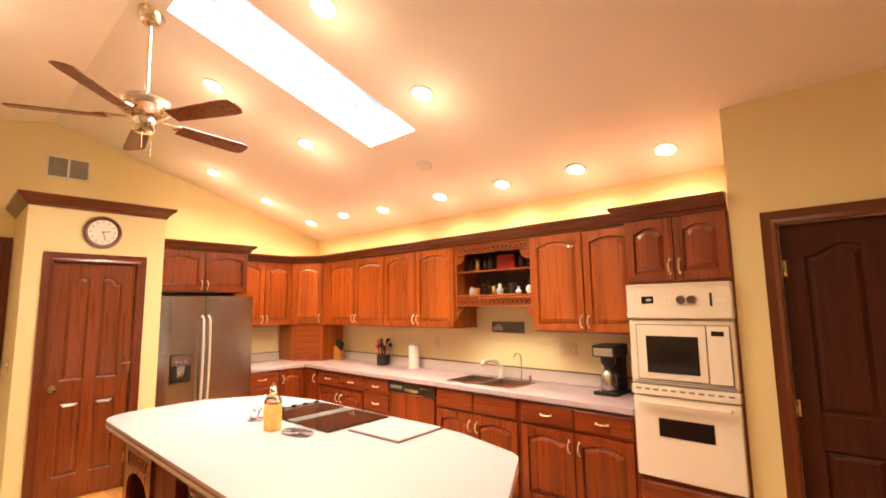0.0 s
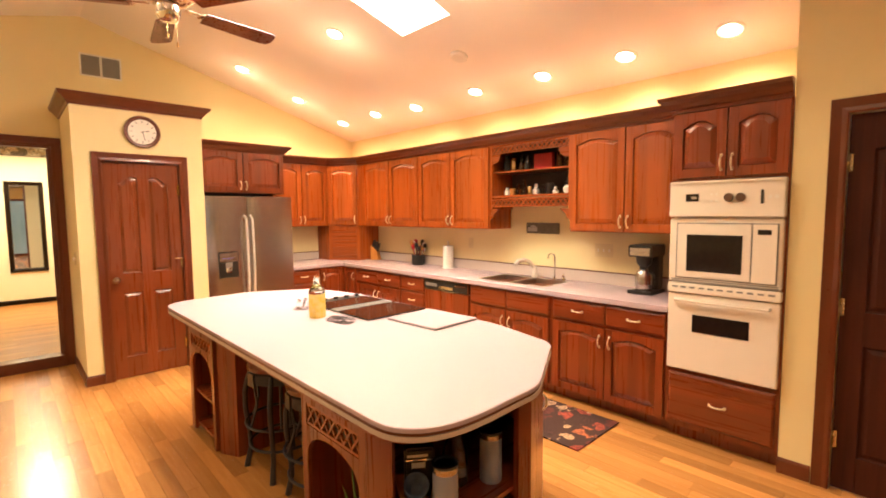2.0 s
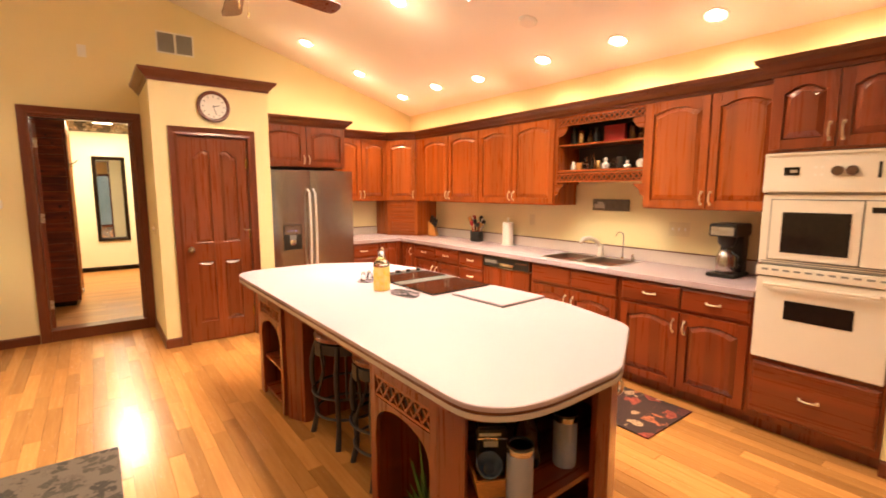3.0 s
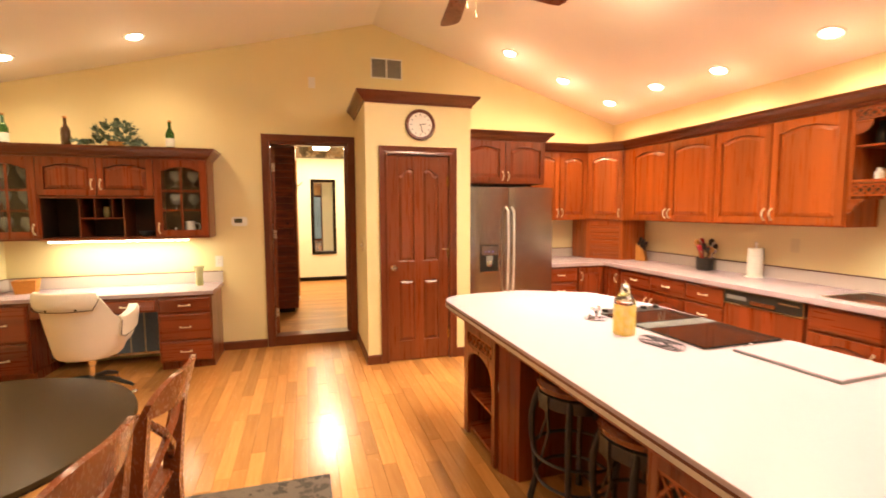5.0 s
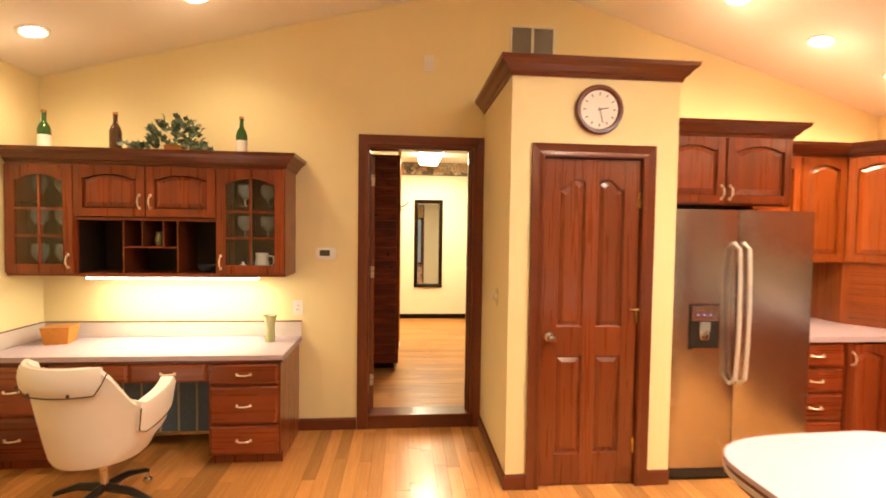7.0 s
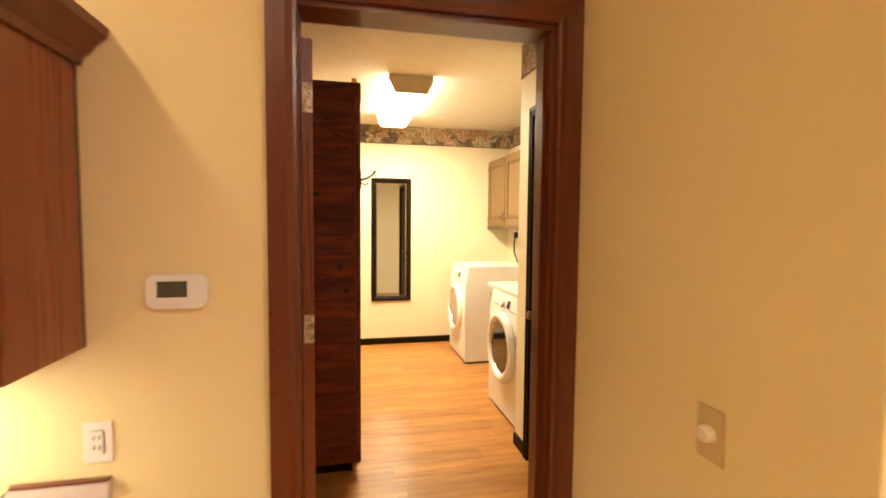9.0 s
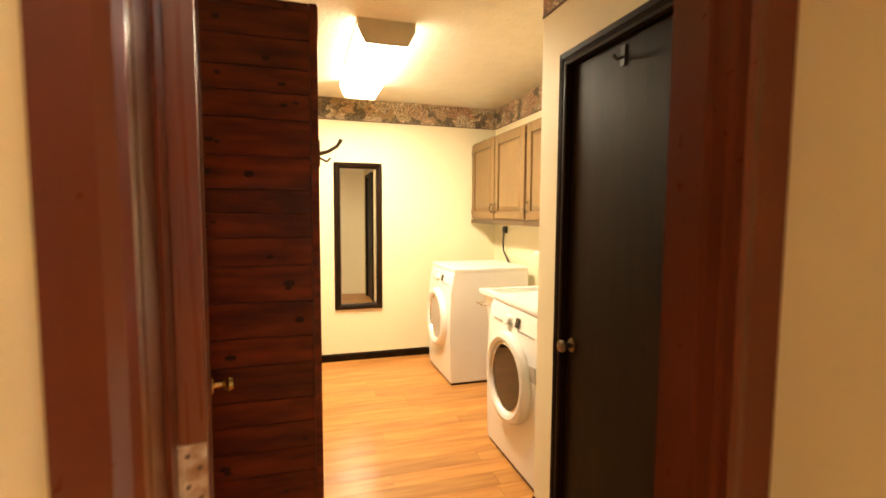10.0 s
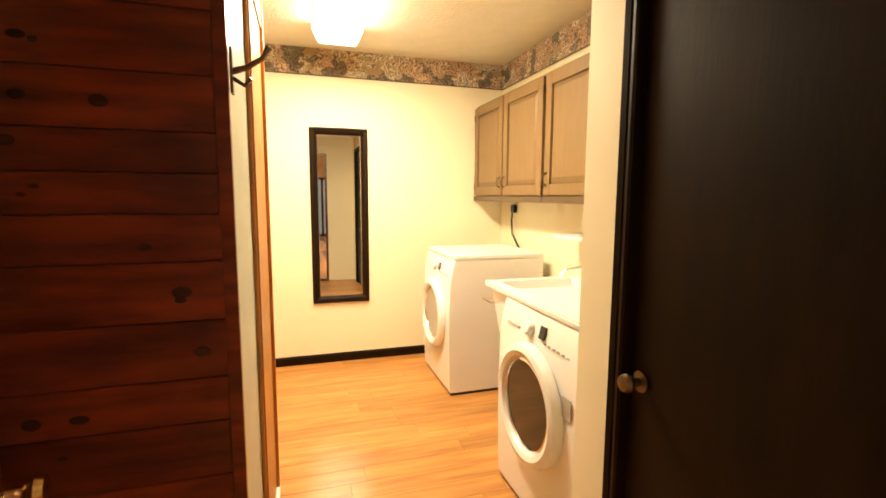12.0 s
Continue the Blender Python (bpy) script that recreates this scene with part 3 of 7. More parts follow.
def knob(parent, x, y, z, material=None, out=-1):
    bm = bmesh.new()
    prof = [(0.030, 0), (0.030, 0.006), (0.012, 0.010), (0.011, 0.030), (0.022, 0.038), (0.027, 0.050), (0.022, 0.062), (0.001, 0.066)]
    lathe(bm, prof, n=16)
    ob = part("knob", bm, material or BRASS, parent, "round metal door knob", smooth=True)
    ob.matrix_local = pose(x, y, z, 90 if out < 0 else -90, 0, 0)
    return ob


def hinge(parent, x, y, z, material=None):
    bm = boxes((x - 0.012, x + 0.012, y - 0.003, y + 0.002, z - 0.045, z + 0.045))
    tube(bm, [(x, y - 0.006, z - 0.047), (x, y - 0.006, z + 0.047)], 0.006, 8)
    return part("hinge", bm, material or BRASS, parent, "metal butt hinge")


def hump(u, i):
    """The upper edge of an arched panel, highest towards the door's middle."""
    v = u if i == 0 else 1 - u
    return 0.5 - 0.5 * math.cos(math.pi * min(max((v - 0.05) / 0.6, 0), 1)) - 0.35 * max(0.0, (v - 0.65) / 0.35) ** 2


def house_door(name, m, w, h, material, label, knob_x, rise=0.06, thick=0.035, both=False, flat=False, knob_mat=None):
    """A four-panel door with arched upper panels; origin at its lower left, face to -y."""
    d = thing(name, label, "door", m, kind="structure")
    if flat:
        part("leaf", boxes((0, w, 0, thick, 0.008, h)), material, d, bevel=0.002)
    else:
        st, mid = 0.10, 0.085
        zl0, zl1, zu0, zu1 = 0.20, 0.80, 0.98, h - 0.12
        cols = ((st, (w - mid) / 2), ((w + mid) / 2, w - st))
        bm = boxes((0, st, 0, thick, 0.008, h), (w - st, w, 0, thick, 0.008, h), (cols[0][1], cols[1][0], 0, thick, 0.008, h))
        for x0, x1 in cols:
            box(bm, x0, x1, 0, thick, 0.008, zl0)
            box(bm, x0, x1, 0, thick, zl1, zu0)
        for i, (x0, x1) in enumerate(cols):
            c = [(x0 + (x1 - x0) * k / 12, zu1 - rise * (1 - hump(k / 12, i))) for k in range(13)]
            slab(bm, [(x1, h), (x0, h)] + c, 0, thick)
        leaf = part("leaf", bm, material, d, bevel=0.002)
        for i, (x0, x1) in enumerate(cols):
            for lo, hi, r in ((zl0, zl1, 0), (zu0, zu1, rise)):
                def ring(g, y):
                    pts = [(x1 - g, y, lo + g), (x0 + g, y, lo + g)]
                    for k in range(13):
                        pts.append((x0 + g + (x1 - x0 - 2 * g) * k / 12, y, hi - g - r * (1 - hump(k / 12, i))))
                    return pts
                bm = bmesh.new()
                loft(bm, [ring(-0.002, thick - 0.010), ring(-0.002, 0.012), ring(0.010, 0.016), ring(0.036, 0.004)])
                part("panel", bm, material, d)
    knob(d, knob_x, -0.001, 0.92, knob_mat)
    return d


# pantry door
casing("trim_pantry_door", pose(0.785, PY, 0), 0.605, 1.995, label="dark cherry casing of the pantry door")
structure("trim_pantry_jamb", boxes((0.7615, 0.785, PY + 0.001, PY + 0.08, 0, 2.0145), (1.39, 1.3915, PY + 0.001, PY + 0.08, 0, 2.0145), (0.785, 1.39, PY + 0.001, PY + 0.08, 1.995, 2.0145)), TRIM, "dark cherry door jamb", category="door jamb")
dr = house_door("door_1", pose(0.787, PY + 0.012, 0), 0.601, 1.99, DOORWOOD, "closed reddish wooden pantry door with four raised panels", 0.055, knob_mat=CHROME)
for z in (0.25, 1.05, 1.75):
    hinge(dr, 0.596, -0.004, z)
latch = bmesh.new()
tube(latch, [(0.60, -0.025, 1.09), (0.555, -0.035, 1.09), (0.53, -0.06, 1.095)], 0.006, 8)
part("latch", latch, NICKEL, dr, "small metal latch")

# door in the south-east wall
casing("trim_side_door", pose(SEX, 0.215, 0, 0, 0, -90), 0.775, 2.0, label="dark wooden casing of the side door")
sd = house_door("door_2", pose(SEX + 0.02, 0.212, 0, 0, 0, -90), 0.769, 1.995, mat("dark_side_door_wood", (0.075, 0.018, 0.008), 0.5, spec=0.25, second=(0.035, 0.009, 0.005), scale=5, stretch=(6, 6, 0.4), bump=0.08),
                "closed dark brown panelled side door", 0.71)
for z in (0.28, 1.0, 1.75):
    hinge(sd, 0.006, -0.004, z, NICKEL)

# laundry door: casing on the kitchen side, riser and sill
casing("trim_laundry_door", pose(-0.299, N, 0.0), 0.799, 2.19, 0.082, label="dark cherry casing of the laundry doorway")
structure("step_riser", boxes((-0.299, 0.50, N - 0.012, N + 0.005, 0.0, 0.112)), TRIM, "dark cherry riser board under the laundry door", category="step")
structure("door_sill", boxes((-0.299, 0.50, N - 0.03, N + T + 0.02, 0.113, LF + 0.004)), TRIM, "dark wooden door sill one step up", 0.004, category="sill")
structure("trim_laundry_jamb", boxes((-0.30, -0.2975, N, N + T, LF + 0.005, 2.19), (0.483, 0.501, N, N + T, LF + 0.005, 2.19), (-0.297, 0.483, N, N + T, 2.172, 2.19),
                                     (-0.297, -0.292, N + 0.055, N + 0.083, LF + 0.005, 2.171), (0.469, 0.483, N + 0.03, N + 0.083, LF + 0.005, 2.171)), TRIM, "dark cherry jamb and stop of the laundry door", category="door jamb")

# ---- ceiling fittings ----
# the last seven cans are unseen, added to light the room
CANS = [(1.50, 2.03), (2.31, 2.04), (1.46, 3.49), (2.29, 3.51), (2.13, 5.19), (2.82, 5.28), (3.46, 5.32), (3.46, 4.58), (3.53, 3.91), (3.53, 3.01),
        (3.56, 2.26), (3.58, 1.54), (3.58, 0.85), (-2.26, 5.30), (-1.31, 5.27), (-1.5, 1.6), (0.1, 1.6), (-1.5, 3.4), (0.1, 3.5), (1.5, 0.3), (0.1, -0.6), (-1.5, -0.6)]
CAN_BM = bmesh.new()
lathe(CAN_BM, [(0.088, 0.0), (0.088, -0.006), (0.074, -0.010), (0.060, -0.003), (0.060, 0.0)], n=24)
CAN_RING = finish(CAN_BM, "ring", PLASTIC, smooth=True)
CAN_BM = bmesh.new()
lathe(CAN_BM, [(0.059, -0.001), (0.056, -0.010), (0.040, -0.018), (0.001, -0.022)], n=20)
CAN_LENS = finish(CAN_BM, "bulb", LAMP, smooth=True)
lit = []
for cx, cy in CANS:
    tilt = math.degrees(math.atan(0.30)) if cx > RIDGE_X else -math.degrees(math.atan(0.258))
    m = pose(cx, cy, roof(cx) - 0.001, 0, tilt, 0)
    c = thing("recessed_light", "lit recessed ceiling light, seen or added, with a white trim ring", "ceiling light", m, "recessed lights in the vault")
    piece("ring", CAN_RING, c, pose(0, 0, 0))
    piece("bulb", CAN_LENS, c, pose(0, 0, 0))
    lamp = new("can_lamp", bpy.data.lights.new("can_lamp", "SPOT"))
    lamp.data.energy, lamp.data.color, lamp.data.spot_size, lamp.data.spot_blend, lamp.data.shadow_soft_size = CAN_WATTS * (2.4 if cx > 3.3 else 3.0 if cy > 5 and len(lit) < 13 else 5.2 if len(lit) < 13 else 1.6 if len(lit) < 15 else 1.4 if cy > 3 else 2.8 if cx > 1 else 1.7), WARM, radians(150), 1.0, 0.05
    lit.append(lamp)
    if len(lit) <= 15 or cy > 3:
        # unseen point light below the can, added to brighten the ceiling
        ceil_fill = new("ceiling_fill", bpy.data.lights.new("ceiling_fill", "POINT"))
        ceil_fill.data.energy, ceil_fill.data.color, ceil_fill.data.shadow_soft_size = 1.8 if cx > 3.3 else 3.2 if cx > 0 or cy < 5 else 1.2, WARM, 0.0
        ceil_fill.matrix_world = pose(cx, cy, roof(cx) - 0.26)
    lamp.matrix_world = pose(cx, cy, roof(cx) - 0.04)

bm = bmesh.new()
lathe(bm, [(0.075, 0), (0.075, -0.018), (0.06, -0.03), (0.001, -0.033)], n=24)
solo("smoke_detector", bm, PLASTIC, "round white smoke detector on the ceiling", "smoke detector", smooth=True, m=pose(3.01, 2.72, roof(3.01) - 0.001, 0, 16.7, 0))


def ceiling_fan(x, y):
    top = roof(x)
    f = thing("ceiling_fan", "five-bladed ceiling fan of brushed nickel and dark wood", "ceiling fan", pose(x, y, -0.035))
    top += 0.035
    bm = bmesh.new()
    lathe(bm, [(0.02, top - 0.085), (0.05, top - 0.075), (0.075, top - 0.035), (0.078, top + 0.02)], n=24)
    part("canopy", bm, NICKEL, f, "polished canopy cup", smooth=True)
    bm = bmesh.new()
    tube(bm, [(0, 0, 2.93), (0, 0, top - 0.07)], 0.013, 12)
    part("downrod", bm, CHROME, f, smooth=True)
    bm = bmesh.new()
    lathe(bm, [(0.02, 2.945), (0.06, 2.935), (0.13, 2.915), (0.155, 2.885), (0.15, 2.85), (0.11, 2.815), (0.06, 2.80)], n=32)
    part("motor", bm, NICKEL, f, "polished nickel motor housing", smooth=True)
    bm = bmesh.new()
    lathe(bm, [(0.062, 2.798), (0.068, 2.77), (0.066, 2.73), (0.05, 2.705), (0.001, 2.70)], n=24)
    part("switch_housing", bm, CHROME, f, smooth=True)
    for a in (9, 81, 153, 225, 297):
        m = pose(0, 0, 0, 0, 0, a)
        bm = bmesh.new()
        box(bm, 0.10, 0.20, -0.014, 0.014, 2.795, 2.80)
        slab_pts = [(0.19, -0.045), (0.26, -0.03), (0.26, 0.03), (0.19, 0.045), (0.165, 0)]
        prism(bm, slab_pts, 2.788, 2.793)
        arm = part("blade_arm", bm, NICKEL, f, at=m)
        bm = bmesh.new()
        poly = [(0.21, -0.055), (0.62, -0.07), (0.672, -0.062), (0.69, -0.03), (0.69, 0.03), (0.672, 0.062), (0.62, 0.07), (0.21, 0.055)]
        prism(bm, poly, -0.004, 0.004)
        part("blade", bm, DOORWOOD, f, "dark stained wooden blade", at=m @ pose(0, 0, 2.783, -13, 0, 0))
    for dx, dz in ((0.03, 2.58), (-0.02, 2.62)):
        bm = bmesh.new()
        tube(bm, [(dx, -0.04, 2.72), (dx, -0.045, dz)], 0.001, 6)
        lathe(bm, [(0.001, dz), (0.006, dz - 0.006), (0.006, dz - 0.03), (0.001, dz - 0.036)], dx, -0.045, 0, 8)
        part("pull_chain", bm, BRASS, f)
    return f


ceiling_fan(0.92, 3.1)

# ---- fittings on the north wall ----
v = thing("air_vent", "grey return-air vent with a white frame, high on the wall", "vent", pose(0.774, N, 2.925))
part("frame", boxes((0, 0.352, -0.012, -0.001, 0, 0.014), (0, 0.352, -0.012, -0.001, 0.208, 0.222), (0, 0.014, -0.012, -0.001, 0.014, 0.208), (0.338, 0.352, -0.012, -0.001, 0.014, 0.208), (0.166, 0.186, -0.012, -0.001, 0.014, 0.208)), PLASTIC, v)
part("backing", boxes((0.014, 0.338, -0.003, -0.001, 0.014, 0.208)), GREY, v)
SLAT = finish(boxes((0, 0.150, -0.004, 0.004, -0.0012, 0.0012)), "slat", VENT)
for x in (0.015, 0.187):
    for k in range(14):
        piece("slat", SLAT, v, pose(x, -0.0075, 0.024 + k * 0.0135, 35, 0, 0))

ck = thing("wall_clock", "round wall clock with a dark wooden rim and white face", "clock", pose(1.105, PY, 2.275, 90, 0, 0))
bm = bmesh.new()
lathe(bm, [(0.143, 0.001), (0.146, 0.02), (0.138, 0.036), (0.122, 0.034), (0.114, 0.02), (0.112, 0.018)], n=48)
part("rim", bm, TRIM, ck, "dark cherry wooden rim", smooth=True)
bm = bmesh.new()
lathe(bm, [(0.113, 0.002), (0.113, 0.019), (0.001, 0.0192)], n=48)
part("face", bm, BLIND, ck)
for k in range(12):
    bm = bmesh.new()
    a = math.radians(30 * k)
    c, s = math.cos(a), math.sin(a)
    prism(bm, [(0.082 * c - 0.004 * s, 0.082 * s + 0.004 * c), (0.082 * c + 0.004 * s, 0.082 * s - 0.004 * c), (0.1 * c + 0.004 * s, 0.1 * s - 0.004 * c), (0.1 * c - 0.004 * s, 0.1 * s + 0.004 * c)], 0.0205, 0.0212)
    part("hour_mark", bm, GREY, ck)
for nm, a, l in (("hour_hand", 12, 0.055), ("minute_hand", -75, 0.08)):
    part(nm, boxes((-0.012, l, -0.003, 0.003, 0.0216, 0.0226)), BLACK, ck, at=pose(0, 0, 0.0008 if l > 0.06 else 0, 0, 0, a))

th = thing("thermostat", "white wall thermostat with a grey display", "thermostat", pose(-0.696, N, 1.314))
bm = bmesh.new()
slab(bm, [(0.0775 + sx * (0.0525 + 0.025 * math.cos(math.radians(a))), 0.0475 + sz * (0.0225 + 0.025 * math.sin(math.radians(a))))
          for sx, sz, q in ((1, 1, (0, 30, 60, 90)), (-1, 1, (90, 60, 30, 0)), (-1, -1, (0, 30, 60, 90)), (1, -1, (90, 60, 30, 0))) for a in q], -0.026, -0.001)
part("case", bm, WHITE, th, bevel=0.004)
part("display", boxes((0.03, 0.105, -0.0275, -0.024, 0.033, 0.077)), LCD, th)
for k in range(2):
    part("button", boxes((0.116, 0.134, -0.029, -0.024, 0.033 + 0.024 * k, 0.047 + 0.024 * k)), PLASTIC, th, bevel=0.002)
for k in range(3):
    part("button", boxes((0.032 + 0.022 * k, 0.046 + 0.022 * k, -0.0285, -0.024, 0.010, 0.018)), PLASTIC, th, bevel=0.002)


def plate(name, label, m, dark=False, bar=True):
    p = thing(name, label, "outlet", m)
    part("plate", boxes((-0.036, 0.036, -0.006, -0.001, -0.058, 0.058)), GREY if dark else PLASTIC, p, bevel=0.002)
    part("insert", boxes((-0.017, 0.017, -0.009, -0.005, -0.034, 0.034)), PLASTIC, p, bevel=0.002)
    if bar:
        part("slot", boxes((-0.008, -0.005, -0.0095, -0.008, 0.008, 0.02), (0.005, 0.008, -0.0095, -0.008, 0.008, 0.02), (-0.008, -0.005, -0.0095, -0.008, -0.02, -0.008), (0.005, 0.008, -0.0095, -0.008, -0.02, -0.008)), BLACK, p)
    return p


plate("wall_outlet", "white double outlet on the cream wall", pose(-0.83, N, 0.95))
plate("wall_switch", "blank cream wall plate high on the wall", pose(0.145, N, 2.83), bar=False)
ps = thing("dimmer_switch", "tan wall plate with a round dimmer knob on the pantry's side", "light switch", pose(PX0, 5.27, 1.12, 0, 0, -90))
part("plate", boxes((-0.036, 0.036, -0.006, -0.001, -0.058, 0.058)), mat("tan_plate", (0.62, 0.50, 0.26), 0.4, second=(0.58, 0.46, 0.24), scale=20), ps, bevel=0.002)
bm = bmesh.new()
lathe(bm, [(0.019, 0), (0.019, 0.012), (0.015, 0.018), (0.001, 0.019)], n=20)
part("knob", bm, ALMOND, ps, "round cream knob", smooth=True, at=pose(0, -0.0065, 0, 90, 0, 0))
CREAMPLATE = mat("cream_plate", (0.72, 0.62, 0.36), 0.4, second=(0.68, 0.58, 0.33), scale=20)
so = thing("splash_outlet", "cream triple wall plate over the counter", "outlet", pose(E, 1.86, 1.17, 0, 0, -90))
part("plate", boxes((-0.085, 0.085, -0.006, -0.001, -0.058, 0.058)), CREAMPLATE, so, bevel=0.002)
for k in (-0.05, 0, 0.05):
    part("insert", boxes((k - 0.016, k + 0.016, -0.009, -0.005, -0.034, 0.034)), CREAMPLATE, so, bevel=0.002)
    part("slot", boxes((k - 0.006, k + 0.006, -0.0105, -0.008, -0.012, 0.012)), PLASTIC, so)
so = thing("splash_outlet", "small cream wall plate over the counter", "outlet", pose(E, 3.45, 1.17, 0, 0, -90))
part("plate", boxes((-0.036, 0.036, -0.006, -0.001, -0.058, 0.058)), CREAMPLATE, so, bevel=0.002)
part("insert", boxes((-0.016, 0.016, -0.009, -0.005, -0.034, 0.034)), CREAMPLATE, so, bevel=0.002)

# ---- fridge ----
fr = thing("refrigerator", "stainless steel side-by-side fridge with a water dispenser", "refrigerator", pose(1.620, 4.968, 0))
FW, FH = 0.922, 1.702
part("body", boxes((0.004, FW - 0.004, 0.075, 0.86, 0.02, FH - 0.015)), GREY, fr, bevel=0.004)
for x0, x1, hx in ((0.0, 0.412, 0.385), (0.418, FW, 0.448)):
    bm = bmesh.new()
    n = 10
    pts = [(x0 + (x1 - x0) * k / n, 0.012 * (2 * k / n - 1) ** 4) for k in range(n + 1)]
    prism(bm, pts + [(x1, 0.07), (x0, 0.07)], 0.09, FH)
    d = part("door", bm, STEEL, fr, smooth=True)
    bm = bmesh.new()
    tube(bm, [(hx, 0.004, 0.62), (hx, -0.045, 0.66), (hx, -0.058, 0.85), (hx, -0.062, 1.05), (hx, -0.058, 1.28), (hx, -0.045, 1.46), (hx, 0.004, 1.50)], 0.0125, 10)
    part("handle", bm, BRIGHT, d, "long bowed steel handle", smooth=True)
dsp = part("dispenser", boxes((0.10, 0.30, -0.006, 0.02, 0.835, 1.12)), BLACK, fr, "dark water and ice dispenser", bevel=0.006)
part("recess", boxes((0.108, 0.292, -0.008, -0.004, 0.85, 1.0)), BLACK, dsp)
part("control_panel", boxes((0.112, 0.288, -0.010, -0.004, 1.015, 1.11)), STEEL, dsp)
part("drip_tray", boxes((0.112, 0.288, -0.020, -0.0085, 0.838, 0.850)), CHROME, dsp, bevel=0.002)
part("chute", boxes((0.165, 0.235, -0.016, -0.0085, 0.955, 1.010)), GREY, dsp, bevel=0.003)
for k in range(3):
    part("indicator", boxes((0.150 + 0.04 * k, 0.162 + 0.04 * k, -0.0115, -0.009, 1.050, 1.056)), LIGHTBLUE, dsp)
bm = bmesh.new()
lathe(bm, [(0.028, 0), (0.034, 0.05), (0.030, 0.055)], 0.20, -0.012, 0.90, 14, sy=0.5)
part("paddle", bm, CHROME, dsp, smooth=True)
part("grille", boxes((0.01, FW - 0.01, 0.01, 0.07, 0.02, 0.085)), BLACK, fr, bevel=0.004)


# ---- wall cabinets ----
def wall_cabinet(m, w, d, h, doors, label="cherry wall cabinet with arched raised-panel doors", rise=0.035, handles="low", gap=0.006):
    c = thing("wall_cabinet", label, "cabinet", m, "cherry wall cabinets")
    carcass(c, w, d, h)
    for i, (x0, x1, side) in enumerate(doors):
        hx = x1 - 0.03 if side == "r" else x0 + 0.03
        hz = 0.085 if handles == "low" else h / 2
        panel_door(c, x0 + gap, x1 - gap, 0.012, h - 0.012, rise, handle=(hx, hz), y=-0.001)
    return c


UZ0, UZ1 = 1.345, 2.155
CHERRY_TONE[:] = [CHERRY_D, CHERRY_DH]
wall_cabinet(facing(1.614, 5.2, 1.745, "north"), 0.945, N - 5.2 - 0.003, 0.46, [(0.0, 0.472, "r"), (0.472, 0.945, "l")], "cherry cabinet over the fridge with two arched doors")
CHERRY_TONE[:] = [CHERRY, CHERRY_H]
wall_cabinet(facing(2.563, 5.55, UZ0, "north"), 0.765, N - 5.55 - 0.003, UZ1 - UZ0, [(0.0, 0.385, "r"), (0.385, 0.765, "l")])
# diagonal corner cabinet with an appliance garage below
DA, DB = Vector((3.33, 5.55)), Vector((3.60, 5.20))
cc = thing("corner_cabinet", "cherry corner wall cabinet with one arched door", "cabinet", pose(0, 0, UZ0), "cherry wall cabinets")
bm = bmesh.new()
prism(bm, [(3.331, 5.55), (3.60, 5.201), (E - 0.003, 5.201), (E - 0.003, N - 0.003), (3.331, N - 0.003)], 0, UZ1 - UZ0)
part("body", bm, CHERRY, cc)
dw = (DB - DA).length
fr_ang = math.degrees(math.atan2(DB.y - DA.y, DB.x - DA.x))
d = panel_door(cc, 0.02, dw - 0.02, 0.012, UZ1 - UZ0 - 0.012, 0.03, handle=(dw - 0.05, 0.085), y=-0.001)
for o in (d,):
    o.matrix_local = pose(DA.x, DA.y, 0, 0, 0, fr_ang)
gz = 0.878
ga = thing("appliance_garage", "cherry appliance garage with a tambour front on the counter", "cabinet", pose(0, 0, gz))
bm = bmesh.new()
prism(bm, [(3.345, 5.56), (3.605, 5.22), (E - 0.003, 5.22), (E - 0.003, N - 0.003), (3.345, N - 0.003)], 0, UZ0 - gz - 0.002)
part("body", bm, CHERRY, ga)
SL = finish(boxes((0.05, dw - 0.05, -0.008, -0.001, 0, 0.019)), "slat", CHERRY_H)
for k in range(19):
    piece("slat", SL, ga, pose(DA.x + 0.012, DA.y + 0.008, 0.02 + k * 0.0205, 0, 0, fr_ang))

for y0, w, doors in ((5.197, 1.247, [(0.13, 0.695, "r"), (0.695, 1.245, "l")]), (3.948, 1.063, [(0.0, 0.518, "r"), (0.520, 1.061, "l")]), (1.998, 0.925, [(0.0, 0.474, "r"), (0.474, 0.90, "l")])):
    wall_cabinet(facing(3.60, y0, UZ0 + (0 if y0 > 3 else 0.0), "east"), w, E - 3.60 - 0.003, UZ1 - UZ0, doors)


def lattice(parent, x0, x1, z0, z1, y, thick=0.014, step=0.048, material=None):
    """Pierced fretwork: a frame and crossing diagonal bars."""
    bm = boxes((x0, x1, y, y + thick, z0, z0 + 0.012), (x0, x1, y, y + thick, z1 - 0.012, z1))
    h = z1 - z0 - 0.02
    n = max(int((x1 - x0) / step), 1)
    w = (x1 - x0) / n
    for i in range(n):
        a = x0 + i * w
        for s in (1, -1):
            xa, xb = (a, a + w) if s > 0 else (a + w, a)
            q = 0.007
            slab(bm, [(xa - q, z0 + 0.01), (xa + q, z0 + 0.01), (xb + q, z1 - 0.01), (xb - q, z1 - 0.01)], y + (0.001 if s > 0 else 0.003), y + thick - 0.002)
    return part("lattice", bm, material or CHERRY_H, parent, "pierced lattice strip")


